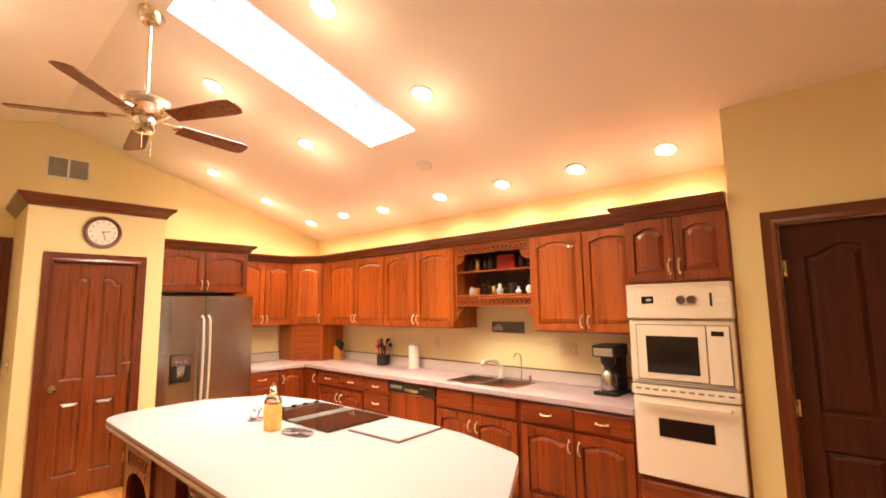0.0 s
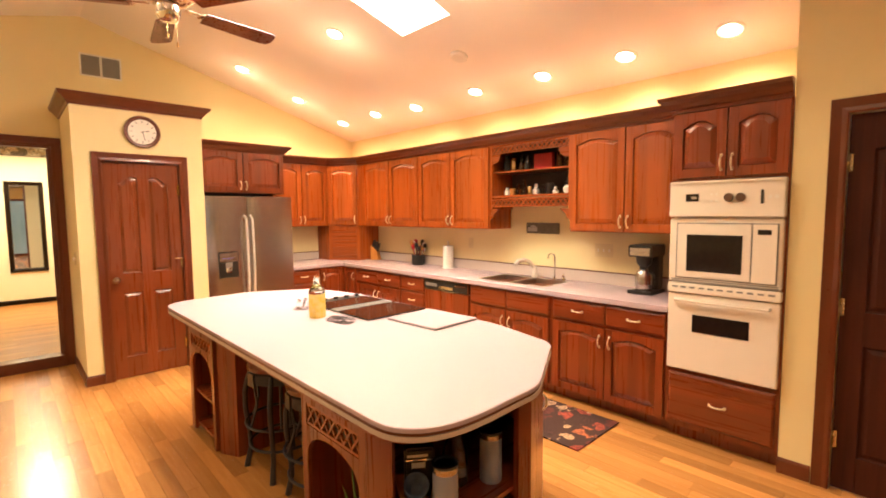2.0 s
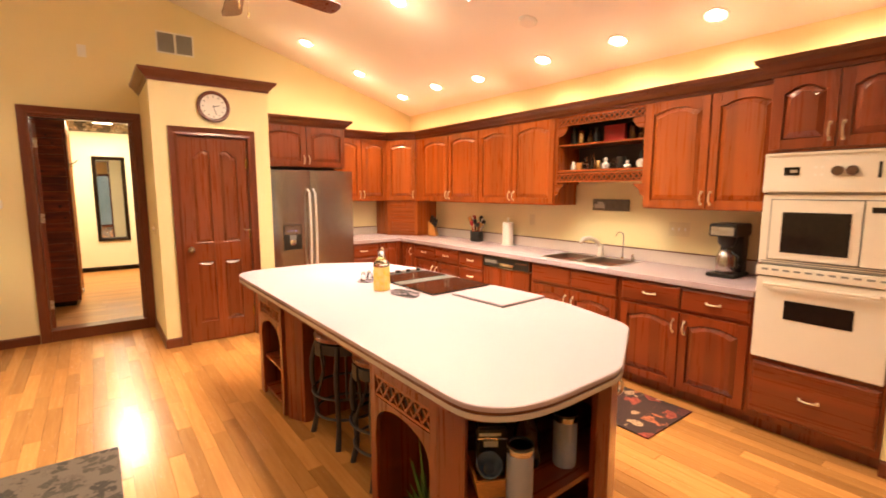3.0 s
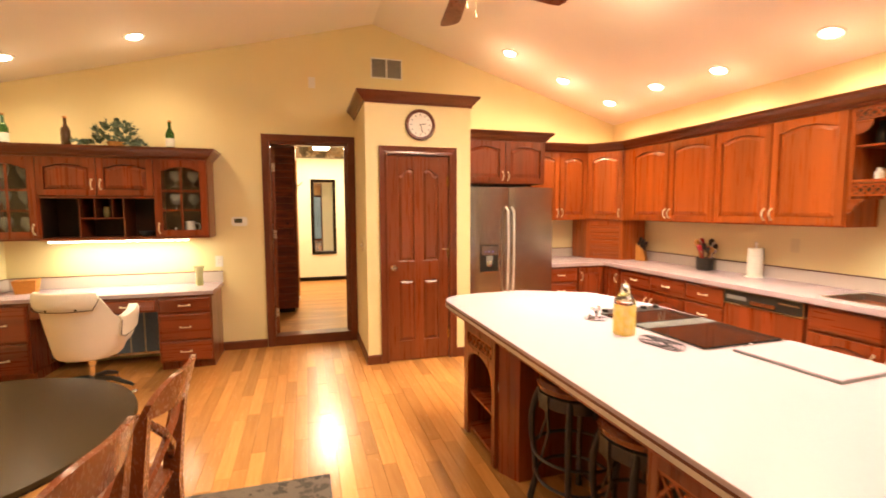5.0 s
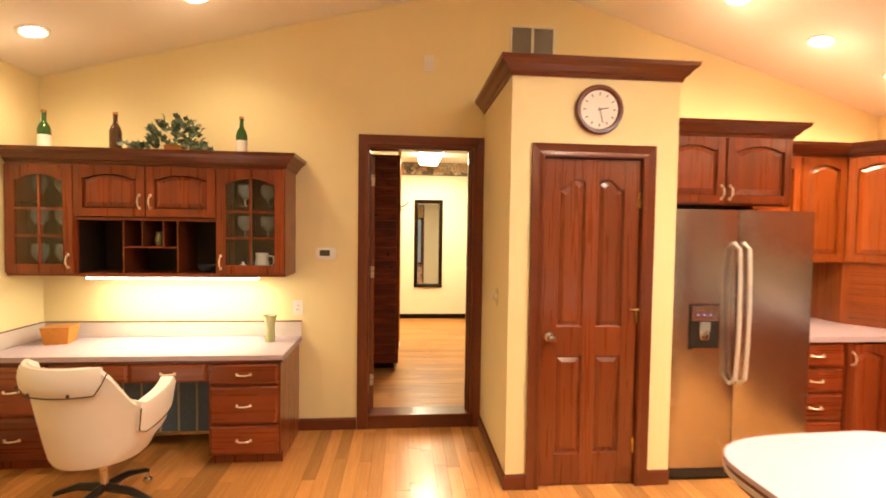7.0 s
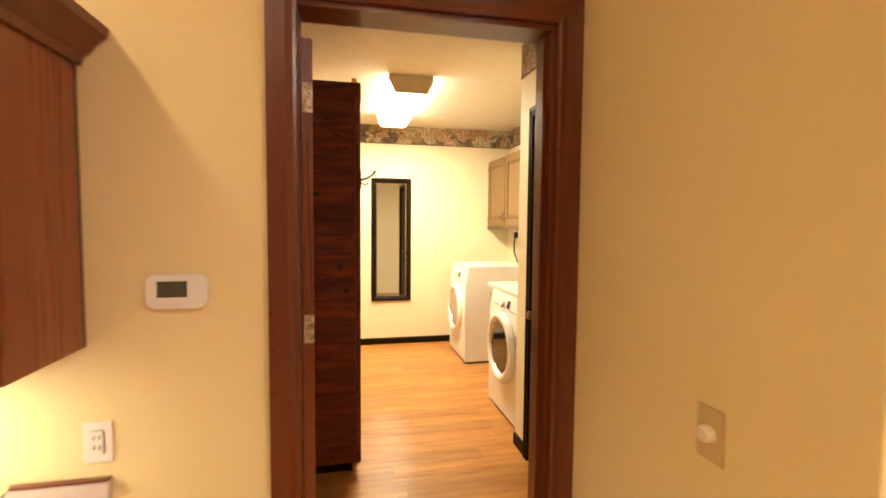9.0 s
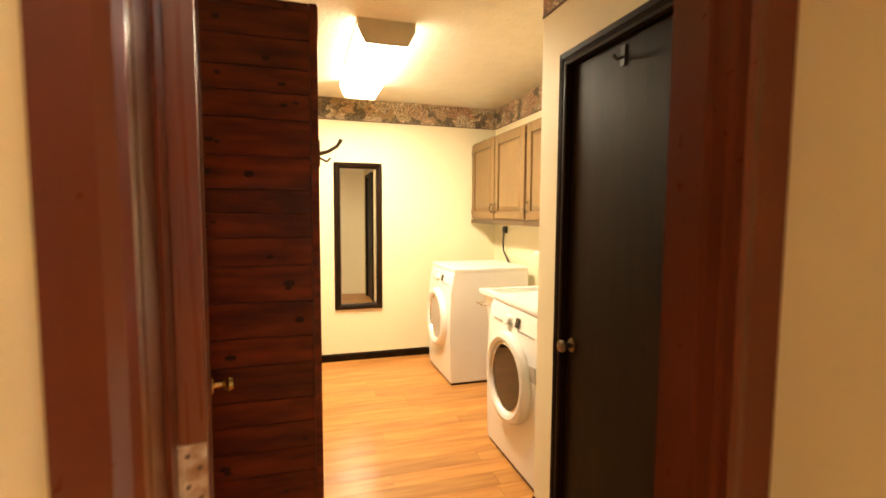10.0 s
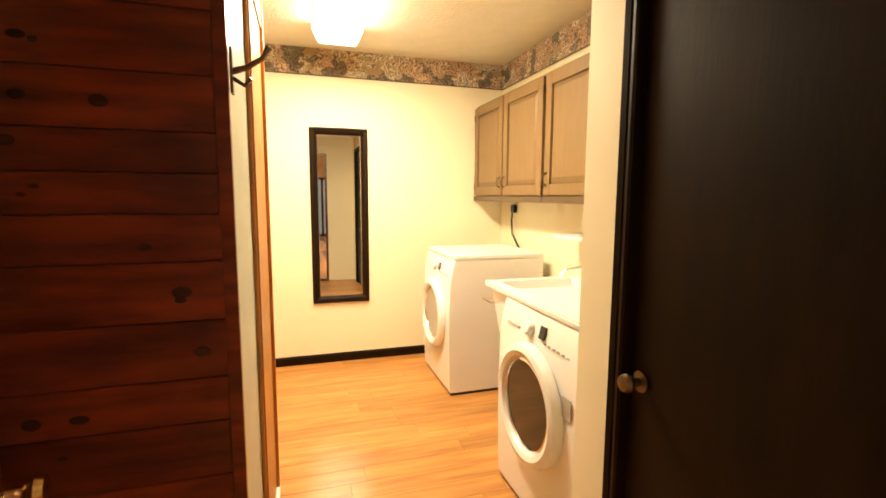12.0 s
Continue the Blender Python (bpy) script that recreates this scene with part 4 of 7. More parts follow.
# open display shelf over the sink
sh = thing("display_shelf", "open cherry display shelf with pierced lattice rails", "shelf", facing(3.60, 2.881, 1.54, "east"), "cherry wall cabinets")
SWD, SDP = 0.881, E - 3.60 - 0.003
part("side", boxes((0, 0.02, 0, SDP, 0.0, 0.615)), CHERRY, sh)
part("side", boxes((SWD - 0.02, SWD, 0, SDP, 0.0, 0.615)), CHERRY, sh)
part("back", boxes((0.02, SWD - 0.02, SDP - 0.012, SDP, 0.11, 0.615)), DARK_BACK, sh)
part("top", boxes((0.02, SWD - 0.02, 0.016, SDP - 0.013, 0.595, 0.615)), CHERRY_H, sh)
part("shelf_board", boxes((0.02, SWD - 0.02, 0.005, SDP - 0.013, 0.11, 0.13)), CHERRY_H, sh)
part("shelf_board", boxes((0.02, SWD - 0.02, 0.02, SDP - 0.013, 0.345, 0.36)), CHERRY_H, sh)
lattice(sh, 0.021, SWD - 0.021, 0.525, 0.60, 0.0)
# near-black sheets put in for the shade behind the fretwork
part("fret_shade", boxes((0.021, SWD - 0.021, 0.016, 0.019, 0.528, 0.594)), DARK_BACK, sh)
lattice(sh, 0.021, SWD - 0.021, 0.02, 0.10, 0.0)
part("fret_shade", boxes((0.021, SWD - 0.021, 0.016, 0.019, 0.022, 0.098)), DARK_BACK, sh)
for s in (0, 1):
    bm = bmesh.new()
    pts = [(0.0, 0.52), (0.0, 0.43)] + [(0.10 * math.sin(math.radians(a)), 0.52 - 0.09 * math.cos(math.radians(a))) for a in (30, 50, 70, 90)]
    pts = [(0.022 + x if s == 0 else SWD - 0.022 - x, z) for x, z in pts]
    slab(bm, pts, 0.0, 0.014)
    part("corner_bracket", bm, CHERRY_H, sh)
    bm = bmesh.new()
    pts = [(0.0, 0.0), (0.0, -0.10), (0.03, -0.085), (0.05, -0.04), (0.09, -0.012), (0.10, 0.0)]
    pts = [(0.0 + x if s == 0 else SWD - x, z) for x, z in pts]
    slab(bm, pts, 0.0, 0.014)
    part("foot_bracket", bm, CHERRY_H, sh)

# crown over the wall cabinets
structure("trim_crown_fridge", sweep([(1.616, 5.2, 2.195), (2.559, 5.2, 2.195), (2.559, 5.53, 2.195)], CROWN), TRIM, "dark crown moulding over the fridge cabinet", category="crown moulding")
structure("trim_crown_run", sweep([(2.562, 5.55, 2.15), (3.33, 5.55, 2.15), (3.60, 5.20, 2.15), (3.60, 1.10, 2.15)], CROWN), TRIM, "dark crown moulding over the wall cabinets", category="crown moulding")
structure("trim_crown_oven", sweep([(3.62, 1.075, 2.125), (3.30, 1.075, 2.125), (3.30, 0.448, 2.125)], CROWN), TRIM, "dark crown moulding over the oven cabinet", category="crown moulding")

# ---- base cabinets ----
CHERRY_TONE[:] = [CHERRY_D, CHERRY_DH]
# base cabinets take the darker copy, since less light reaches them
BZ = 0.835


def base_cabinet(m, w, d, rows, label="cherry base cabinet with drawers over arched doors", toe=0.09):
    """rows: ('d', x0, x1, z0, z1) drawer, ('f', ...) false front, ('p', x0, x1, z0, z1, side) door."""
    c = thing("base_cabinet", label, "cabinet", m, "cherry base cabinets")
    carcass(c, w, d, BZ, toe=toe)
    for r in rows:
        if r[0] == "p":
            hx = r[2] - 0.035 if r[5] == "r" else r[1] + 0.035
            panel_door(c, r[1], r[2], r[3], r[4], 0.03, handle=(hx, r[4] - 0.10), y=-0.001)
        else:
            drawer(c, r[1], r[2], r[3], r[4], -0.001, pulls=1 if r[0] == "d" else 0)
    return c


BX = 3.325
D0, D1 = 0.665, 0.82
two = lambda a, b, c: [("d", a, b - 0.004, D0, D1), ("d", b + 0.004, c, D0, D1), ("p", a, b - 0.004, 0.10, 0.645, "r"), ("p", b + 0.004, c, 0.10, 0.645, "l")]
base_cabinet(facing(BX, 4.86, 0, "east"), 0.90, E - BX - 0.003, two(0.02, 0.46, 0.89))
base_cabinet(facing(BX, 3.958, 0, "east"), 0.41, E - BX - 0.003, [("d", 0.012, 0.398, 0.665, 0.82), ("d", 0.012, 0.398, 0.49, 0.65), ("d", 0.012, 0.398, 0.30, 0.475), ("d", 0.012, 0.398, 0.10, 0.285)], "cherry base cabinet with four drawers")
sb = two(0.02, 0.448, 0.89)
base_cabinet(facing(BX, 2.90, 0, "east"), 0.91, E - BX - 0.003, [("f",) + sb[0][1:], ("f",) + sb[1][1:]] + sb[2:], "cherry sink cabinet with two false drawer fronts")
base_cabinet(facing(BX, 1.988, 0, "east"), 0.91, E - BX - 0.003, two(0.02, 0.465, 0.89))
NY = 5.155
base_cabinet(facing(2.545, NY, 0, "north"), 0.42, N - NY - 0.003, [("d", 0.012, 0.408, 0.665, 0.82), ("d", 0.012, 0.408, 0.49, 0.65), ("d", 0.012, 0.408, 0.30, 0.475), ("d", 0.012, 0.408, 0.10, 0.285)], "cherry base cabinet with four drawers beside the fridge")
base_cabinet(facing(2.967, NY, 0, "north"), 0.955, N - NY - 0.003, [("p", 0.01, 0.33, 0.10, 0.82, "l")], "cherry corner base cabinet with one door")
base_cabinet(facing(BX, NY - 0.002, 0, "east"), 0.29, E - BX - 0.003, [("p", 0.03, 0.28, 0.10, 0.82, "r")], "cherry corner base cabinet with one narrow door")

# dishwasher with a wooden front panel
dwm = thing("dishwasher", "built-in dishwasher with black controls and a cherry front panel", "dishwasher", facing(BX, 3.545, 0, "east"))
part("body", boxes((0.004, 0.636, 0.02, 0.58, 0.1, BZ - 0.004)), GREY, dwm)
cp = part("control_panel", boxes((0.008, 0.632, -0.022, 0.02, 0.728, BZ - 0.008)), BLACK, dwm, "black control panel with a chrome grip", bevel=0.003)
part("grip", boxes((0.24, 0.44, -0.036, -0.0225, 0.742, 0.772)), CHROME, cp, bevel=0.004)
part("chrome_trim", boxes((0.008, 0.632, -0.026, -0.015, 0.719, 0.727), (0.004, 0.008, -0.026, -0.015, 0.719, BZ - 0.008), (0.632, 0.636, -0.026, -0.015, 0.719, BZ - 0.008), (0.008, 0.632, -0.026, -0.015, BZ - 0.0075, BZ - 0.003)), CHROME, cp)
for k in range(5):
    part("button", boxes((0.46 + 0.03 * k, 0.48 + 0.03 * k, -0.026, -0.02, 0.785, 0.80)), CHROME, cp)
part("vent_slot", boxes((0.03, 0.2, -0.0235, -0.02, 0.758, 0.79)), GREY, cp)
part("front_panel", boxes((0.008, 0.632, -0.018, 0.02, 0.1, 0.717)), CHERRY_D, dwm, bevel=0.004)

# ---- countertops ----
CZ0, CZ1 = 0.838, 0.877
bm = bmesh.new()
FXE, FYN, SX0, SX1, SY0, SY1 = 3.29, 5.12, 3.42, 3.80, 2.14, 2.86
for r in ((2.535, E - 0.002, FYN, N - 0.002), (FXE, E - 0.002, SY1, FYN), (FXE, SX0, SY0, SY1), (SX1, E - 0.002, SY0, SY1), (FXE, E - 0.002, 1.077, SY0)):
    box(bm, *r, CZ0, CZ1)
bmesh.ops.remove_doubles(bm, verts=bm.verts, dist=0.0005)
ct = thing("countertop", "white laminate kitchen counter with a low splashback", "countertop", pose(0, 0, 0))
part("top", bm, COUNTER, ct)
part("front_edge", boxes((2.535, FXE - 0.008, FYN - 0.008, FYN - 0.0005, CZ0, CZ1 - 0.002), (FXE - 0.008, FXE - 0.0005, 1.077, FYN - 0.008, CZ0, CZ1 - 0.002)), COUNTER, ct, bevel=0.002)
part("splashback", boxes((2.535, 3.34, N - 0.022, N - 0.0025, CZ1, CZ1 + 0.10), (E - 0.022, E - 0.0025, 1.077, 5.215, CZ1, CZ1 + 0.10)), SPLASH, ct, "greyish pink laminate splashback", bevel=0.002)
part("splash_cap", boxes((2.535, 3.34, N - 0.024, N - 0.0025, CZ1 + 0.1005, CZ1 + 0.108), (E - 0.024, E - 0.0025, 1.077, 5.215, CZ1 + 0.1005, CZ1 + 0.108)), TRIM, ct, "thin dark wooden cap strip")

# sink and taps
sk = thing("kitchen_sink", "double-bowl stainless steel sink let into the counter", "sink", pose(0, 0, 0))
bm = bmesh.new()
box(bm, SX0 - 0.02, SX0, SY0 - 0.02, SY1 + 0.02, CZ1, CZ1 + 0.004)
box(bm, SX1, SX1 + 0.05, SY0 - 0.02, SY1 + 0.02, CZ1, CZ1 + 0.004)
ym = (SY0 + SY1) / 2
for a, b in ((SY0 - 0.02, SY0), (ym - 0.015, ym + 0.015), (SY1, SY1 + 0.02)):
    box(bm, SX0, SX1, a, b, CZ1, CZ1 + 0.004)
part("rim", bm, SINK, sk)
for a, b in ((SY0 + 0.001, ym - 0.015), (ym + 0.015, SY1 - 0.001)):
    bm = boxes((SX0 + 0.001, SX0 + 0.006, a, b, CZ1 - 0.17, CZ1), (SX1 - 0.006, SX1 - 0.001, a, b, CZ1 - 0.17, CZ1), (SX0 + 0.006, SX1 - 0.006, a, a + 0.005, CZ1 - 0.17, CZ1),
               (SX0 + 0.006, SX1 - 0.006, b - 0.005, b, CZ1 - 0.17, CZ1), (SX0 + 0.001, SX1 - 0.001, a, b, CZ1 - 0.176, CZ1 - 0.1705))
    part("bowl", bm, SINK, sk)
fc = thing("kitchen_faucet", "cream pull-out kitchen tap with a curved spout", "faucet", pose(3.83, 2.52, CZ1 + 0.004))
bm = bmesh.new()
lathe(bm, [(0.032, 0), (0.03, 0.02), (0.024, 0.05), (0.022, 0.11), (0.001, 0.115)], n=16)
part("base", bm, ALMOND, fc, smooth=True)
bm = bmesh.new()
tube(bm, [(0, 0, 0.09), (-0.05, 0.02, 0.15), (-0.11, 0.045, 0.175), (-0.17, 0.07, 0.165), (-0.20, 0.082, 0.13)], 0.017, 10, [0.017, 0.018, 0.02, 0.022, 0.018])
part("spout", bm, ALMOND, fc, smooth=True)
fd = thing("filter_faucet", "slim chrome drinking-water tap", "faucet", pose(3.84, 2.30, CZ1 + 0.004))
bm = bmesh.new()
lathe(bm, [(0.022, 0), (0.02, 0.01), (0.008, 0.02)], n=12)
tube(bm, [(0, 0, 0.01), (0, 0, 0.20), (-0.01, 0.004, 0.232), (-0.04, 0.014, 0.245), (-0.07, 0.024, 0.232), (-0.075, 0.026, 0.20)], 0.006, 8)
part("spout", bm, CHROME, fd, smooth=True)
sp = thing("soap_pump", "short chrome soap pump beside the sink", "soap dispenser", pose(3.82, 2.19, CZ1))
bm = bmesh.new()
lathe(bm, [(0.02, 0), (0.018, 0.03), (0.010, 0.035), (0.010, 0.055)], n=12)
tube(bm, [(0, 0, 0.05), (-0.03, -0.02, 0.062), (-0.07, -0.03, 0.055)], 0.008, 8)
part("body", bm, CHROME, sp, smooth=True)

# ---- ovens ----
OX = 3.30
oc = thing("oven_cabinet", "tall cherry oven cabinet with two upper doors and a drawer", "cabinet", facing(OX, 1.074, 0, "east"), "cherry wall cabinets")
OW = 0.626
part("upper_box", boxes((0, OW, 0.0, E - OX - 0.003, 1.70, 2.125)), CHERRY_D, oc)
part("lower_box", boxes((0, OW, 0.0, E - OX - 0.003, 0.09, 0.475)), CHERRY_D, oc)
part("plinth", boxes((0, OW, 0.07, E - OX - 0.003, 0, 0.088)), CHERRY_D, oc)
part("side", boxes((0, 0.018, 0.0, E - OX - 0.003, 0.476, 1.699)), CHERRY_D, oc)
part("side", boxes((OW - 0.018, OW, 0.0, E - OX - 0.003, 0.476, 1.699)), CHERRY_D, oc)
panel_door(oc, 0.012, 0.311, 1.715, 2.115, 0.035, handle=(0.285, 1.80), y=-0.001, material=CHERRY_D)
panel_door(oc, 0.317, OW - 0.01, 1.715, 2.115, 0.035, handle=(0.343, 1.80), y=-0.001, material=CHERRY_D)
drawer(oc, 0.02, OW - 0.02, 0.13, 0.455, -0.001)
ov = thing("double_oven", "almond built-in microwave over a wall oven", "oven", facing(OX - 0.022, 1.066, 0.478, "east"))
OV = 0.61
part("body", boxes((0.012, OV - 0.012, 0.023, 0.55, 0.0, 1.21)), ALMOND, ov)
low = part("lower_door", boxes((0.004, OV - 0.004, -0.018, 0.022, 0.012, 0.505)), ALMOND, ov, "almond oven door with a small dark window", bevel=0.005)
part("window", boxes((0.152, 0.462, -0.0205, -0.017, 0.267, 0.378)), BLACKGLASS, low)
bm = bmesh.new()
tube(bm, [(0.05, -0.02, 0.468), (0.05, -0.05, 0.468), (0.56, -0.05, 0.468), (0.56, -0.02, 0.468)], 0.009, 8)
part("handle", bm, ALMOND, low, smooth=True)
vs = part("vent_strip", boxes((0.0, OV, -0.03, 0.022, 0.512, 0.575)), ALMOND, ov, bevel=0.006)
for k in range(11):
    part("slot", boxes((0.03 + 0.052 * k, 0.062 + 0.052 * k, -0.0315, -0.028, 0.545, 0.556)), GREY, vs)
mw = part("microwave", boxes((0.004, OV - 0.004, -0.02, 0.022, 0.582, 0.985)), ALMOND, ov, "almond microwave with a dark window", bevel=0.005)
part("door_gap", boxes((0.046, 0.586, -0.0225, -0.0195, 0.607, 0.958)), GREY, mw)
part("door", boxes((0.052, 0.458, -0.030, -0.0228, 0.614, 0.952)), ALMOND, mw, bevel=0.004)
part("window_frame", boxes((0.100, 0.424, -0.0318, -0.0302, 0.645, 0.895)), ALMOND, mw, bevel=0.0006)
part("window", boxes((0.110, 0.414, -0.0335, -0.0315, 0.655, 0.885)), BLACKGLASS, mw)
part("keypad", boxes((0.463, 0.580, -0.0318, -0.0228, 0.614, 0.952)), ALMOND, mw)
part("display", boxes((0.487, 0.553, -0.0335, -0.031, 0.893, 0.922)), BLACKGLASS, mw)
for r in range(5):
    for q in range(3):
        part("key", boxes((0.483 + 0.028 * q, 0.503 + 0.028 * q, -0.0326, -0.0315, 0.65 + 0.044 * r, 0.672 + 0.044 * r)), ALMOND, mw)
for k in range(2):
    part("trim_line", boxes((0.02, 0.595, -0.0225, -0.019, 0.584 + 0.012 * k, 0.589 + 0.012 * k)), GREY, mw)
pn = part("control_panel", boxes((0.0, OV, -0.03, 0.022, 0.992, 1.215)), ALMOND, ov, "almond control panel with clock and knobs", bevel=0.006)
dd = part("display", boxes((0.098, 0.172, -0.0345, -0.0315, 1.09, 1.135)), BLACKGLASS, pn)
part("digits", boxes((0.128, 0.160, -0.0352, -0.0346, 1.104, 1.120)), VENT, dd)
part("ledge", boxes((0.002, OV - 0.002, -0.042, -0.0305, 0.996, 1.036)), ALMOND, pn, bevel=0.004)
part("recess", boxes((0.03, OV - 0.03, -0.0312, -0.0295, 1.05, 1.19)), ALMOND, pn)
part("cap_strip", boxes((0.002, OV - 0.002, -0.040, -0.0305, 1.197, 1.213)), ALMOND, pn, bevel=0.003)
for x in (0.335, 0.395):
    bm = bmesh.new()
    lathe(bm, [(0.026, 0), (0.024, 0.018), (0.001, 0.02)], n=20)
    part("knob", bm, BROWN, pn, "brown dial", smooth=True, at=pose(x, -0.0318, 1.11, 90, 0, 0))
part("slider", boxes((0.495, 0.507, -0.036, -0.029, 1.07, 1.15)), BLACK, pn)
for k in range(4):
    part("button", boxes((0.235 + (k % 2) * 0.028, 0.247 + (k % 2) * 0.028, -0.0335, -0.029, 1.085 + (k // 2) * 0.04, 1.097 + (k // 2) * 0.04)), PLASTIC, pn)
for k in range(2):
    part("button", boxes((0.53 + 0.03 * k, 0.548 + 0.03 * k, -0.034, -0.029, 1.10, 1.118)), PLASTIC, pn, bevel=0.002)


# ---- island ----
IZ = 0.877
ISL = [(0.92, 1.02), (0.92, 3.53), (0.945, 3.60), (1.0, 3.655), (1.09, 3.695), (1.25, 3.715), (1.58, 3.725), (2.02, 3.49), (2.145, 3.0),
       (2.145, 1.59), (2.03, 1.14), (1.53, 0.865), (1.20, 0.855), (1.09, 0.865), (1.0, 0.90), (0.945, 0.955)]


def shrink(poly, d):
    c = Vector((sum(p[0] for p in poly) / len(poly), sum(p[1] for p in poly) / len(poly)))
    return [tuple(Vector(p) - (Vector(p) - c).normalized() * d) for p in poly]


def soften(poly, cut):
    """Clip each corner by at most cut."""
    out = []
    for i, p in enumerate(poly):
        p, a, b = Vector(p), Vector(poly[i - 1]), Vector(poly[(i + 1) % len(poly)])
        out.append(tuple(p + (a - p).normalized() * min(cut, (a - p).length * 0.25)))
        out.append(tuple(p + (b - p).normalized() * min(cut, (b - p).length * 0.25)))
    return out


ISL = soften(soften(ISL, 0.035), 0.012)
isl = thing("kitchen_island", "cherry kitchen island with a white laminate top and arched niches", "kitchen island", pose(0, 0, 0))
bm = bmesh.new()
loft(bm, [[(x, y, IZ - 0.016) for x, y in ISL], [(x, y, IZ - 0.003) for x, y in ISL], [(x, y, IZ) for x, y in shrink(ISL, 0.004)]])
part("top", bm, COUNTER, isl, "white laminate worktop")
bm = bmesh.new()
prism(bm, shrink(ISL, 0.005), IZ - 0.028, IZ - 0.0165)
part("edge_strip", bm, TRIM, isl, "dark wooden edge strip")
bm = bmesh.new()
prism(bm, shrink(ISL, 0.001), IZ - 0.045, IZ - 0.0285)
part("lower_edge", bm, SPLASH, isl)
bm = bmesh.new()
prism(bm, shrink(ISL, 0.035), IZ - 0.062, IZ - 0.0455)
part("substrate", bm, CHERRY_DH, isl)
TOPZ = IZ - 0.064
# end cabinets: an open frame with an arched face to the west


def arch_face(parent, y0, y1, z0, z1, x, lat):
    """A fretted, arched face frame in the plane x; it looks to -x."""
    w = y1 - y0
    m = pose(x, y1, 0, 0, 0, -90)
    bm = boxes((0, 0.045, 0, 0.022, z0, z1), (w - 0.045, w, 0, 0.022, z0, z1))
    zt = z1 - (0.195 if lat else 0.03)
    if lat:
        box(bm, 0.045, w - 0.045, 0, 0.022, z1 - 0.10, z1)
    rise = 0.14
    n = 14
    crv = []
    for i in range(n + 1):
        a = math.pi * i / n
        crv.append((w / 2 + (w / 2 - 0.045) * math.cos(a), zt - rise - 0.02 + rise * math.sin(a) ** 0.7))
    slab(bm, [(0.045, zt), (w - 0.045, zt)] + crv, 0, 0.022)
    part("face_frame", bm, CHERRY_D, parent, at=m)
    # behind the lattice a black sheet stands in for the shade inside
    part("shade_liner", boxes((0.03, w - 0.03, 0.30, 0.31, z0 + 0.05, z1)) if not lat else boxes((0.046, w - 0.046, 0.0205, 0.0225, zt + 0.002, z1 - 0.102)), BLACK if lat else TRIM, parent, at=m)
    if lat:
        lo = lattice(parent, 0.045, w - 0.045, zt + 0.001, z1 - 0.101, 0.003, step=0.055)
        lo.matrix_local = m


NY0, NY1, SY_0, SY_1, FX = 2.93, 3.42, 1.25, 1.74, 1.02     # the two niches along the west face
arch_face(isl, NY0, NY1, 0.02, TOPZ, FX, True)
arch_face(isl, SY_0, SY_1, 0.02, TOPZ, FX, True)
part("end_panel", boxes((FX, 1.50, NY1 + 0.002, NY1 + 0.02, 0.02, TOPZ)), CHERRY_D, isl)
for poly in ([(FX + 0.023, NY0 - 0.001), (FX + 0.09, NY0 - 0.13), (1.479, NY0 - 0.13), (1.479, NY0 - 0.112), (FX + 0.10, NY0 - 0.112), (FX + 0.041, NY0 - 0.001)],
             [(FX + 0.023, SY_1 + 0.001), (1.479, SY_1 + 0.001), (1.479, SY_1 + 0.019), (FX + 0.023, SY_1 + 0.019)]):
    bm = bmesh.new()
    prism(bm, poly, 0.0, TOPZ)
    part("end_panel", bm, CHERRY_D, isl)
part("back_panel", boxes((1.48, 1.50, SY_1 + 0.02, NY0 - 0.113, 0.0, TOPZ)), TRIM, isl)
part("niche_shelf", boxes((FX + 0.023, 1.478, NY0 + 0.001, NY1, 0.285, 0.303)), CHERRY_DH, isl)
part("niche_floor", boxes((FX + 0.023, 1.478, NY0 + 0.001, NY1, 0.05, 0.07)), CHERRY_DH, isl)
bm = bmesh.new()
prism(bm, [(1.502, 1.62), (2.03, 1.62), (2.03, 2.97), (1.93, 3.40), (1.56, 3.60), (1.502, 3.60)], 0.09, TOPZ)
prism(bm, [(1.53, 1.65), (1.96, 1.65), (1.96, 2.95), (1.87, 3.34), (1.56, 3.52), (1.53, 3.52)], 0.0, 0.088)
part("body", bm, CHERRY_D, isl)
SHELF = [(1.045, 1.22), (1.06, 1.09), (1.11, 1.0), (1.22, 0.955), (1.52, 0.962), (1.93, 1.19), (2.03, 1.60), (2.03, 1.615), (1.35, 1.615)]
for z in (0.03, 0.44):
    bm = bmesh.new()
    prism(bm, SHELF, z, z + 0.02)
    part("open_shelf", bm, CHERRY_DH, isl)
part("niche_back", boxes((1.35, 1.50, 1.616, 1.634, 0.02, TOPZ)), CHERRY_D, isl)
part("niche_floor", boxes((FX + 0.023, 1.30, 1.40, SY_1, 0.03, 0.05)), TRIM, isl)
bm = bmesh.new()
prism(bm, [(1.055, 1.13), (1.355, 1.60), (1.342, 1.612), (1.04, 1.145)], 0.02, TOPZ)
part("partition", bm, CHERRY_D, isl)
for poly in ([(FX, SY_0 - 0.001), (FX + 0.022, SY_0 - 0.001), (1.056, 1.125), (1.036, 1.115)], [(1.50, 0.935), (1.55, 0.915), (1.60, 0.94), (1.575, 0.975), (1.50, 0.96)],
             [(1.87, 1.09), (1.945, 1.13), (1.955, 1.19), (1.90, 1.165)]):
    bm = bmesh.new()
    prism(bm, poly, 0.02, TOPZ)
    part("corner_post", bm, CHERRY_D, isl)
bm = bmesh.new()
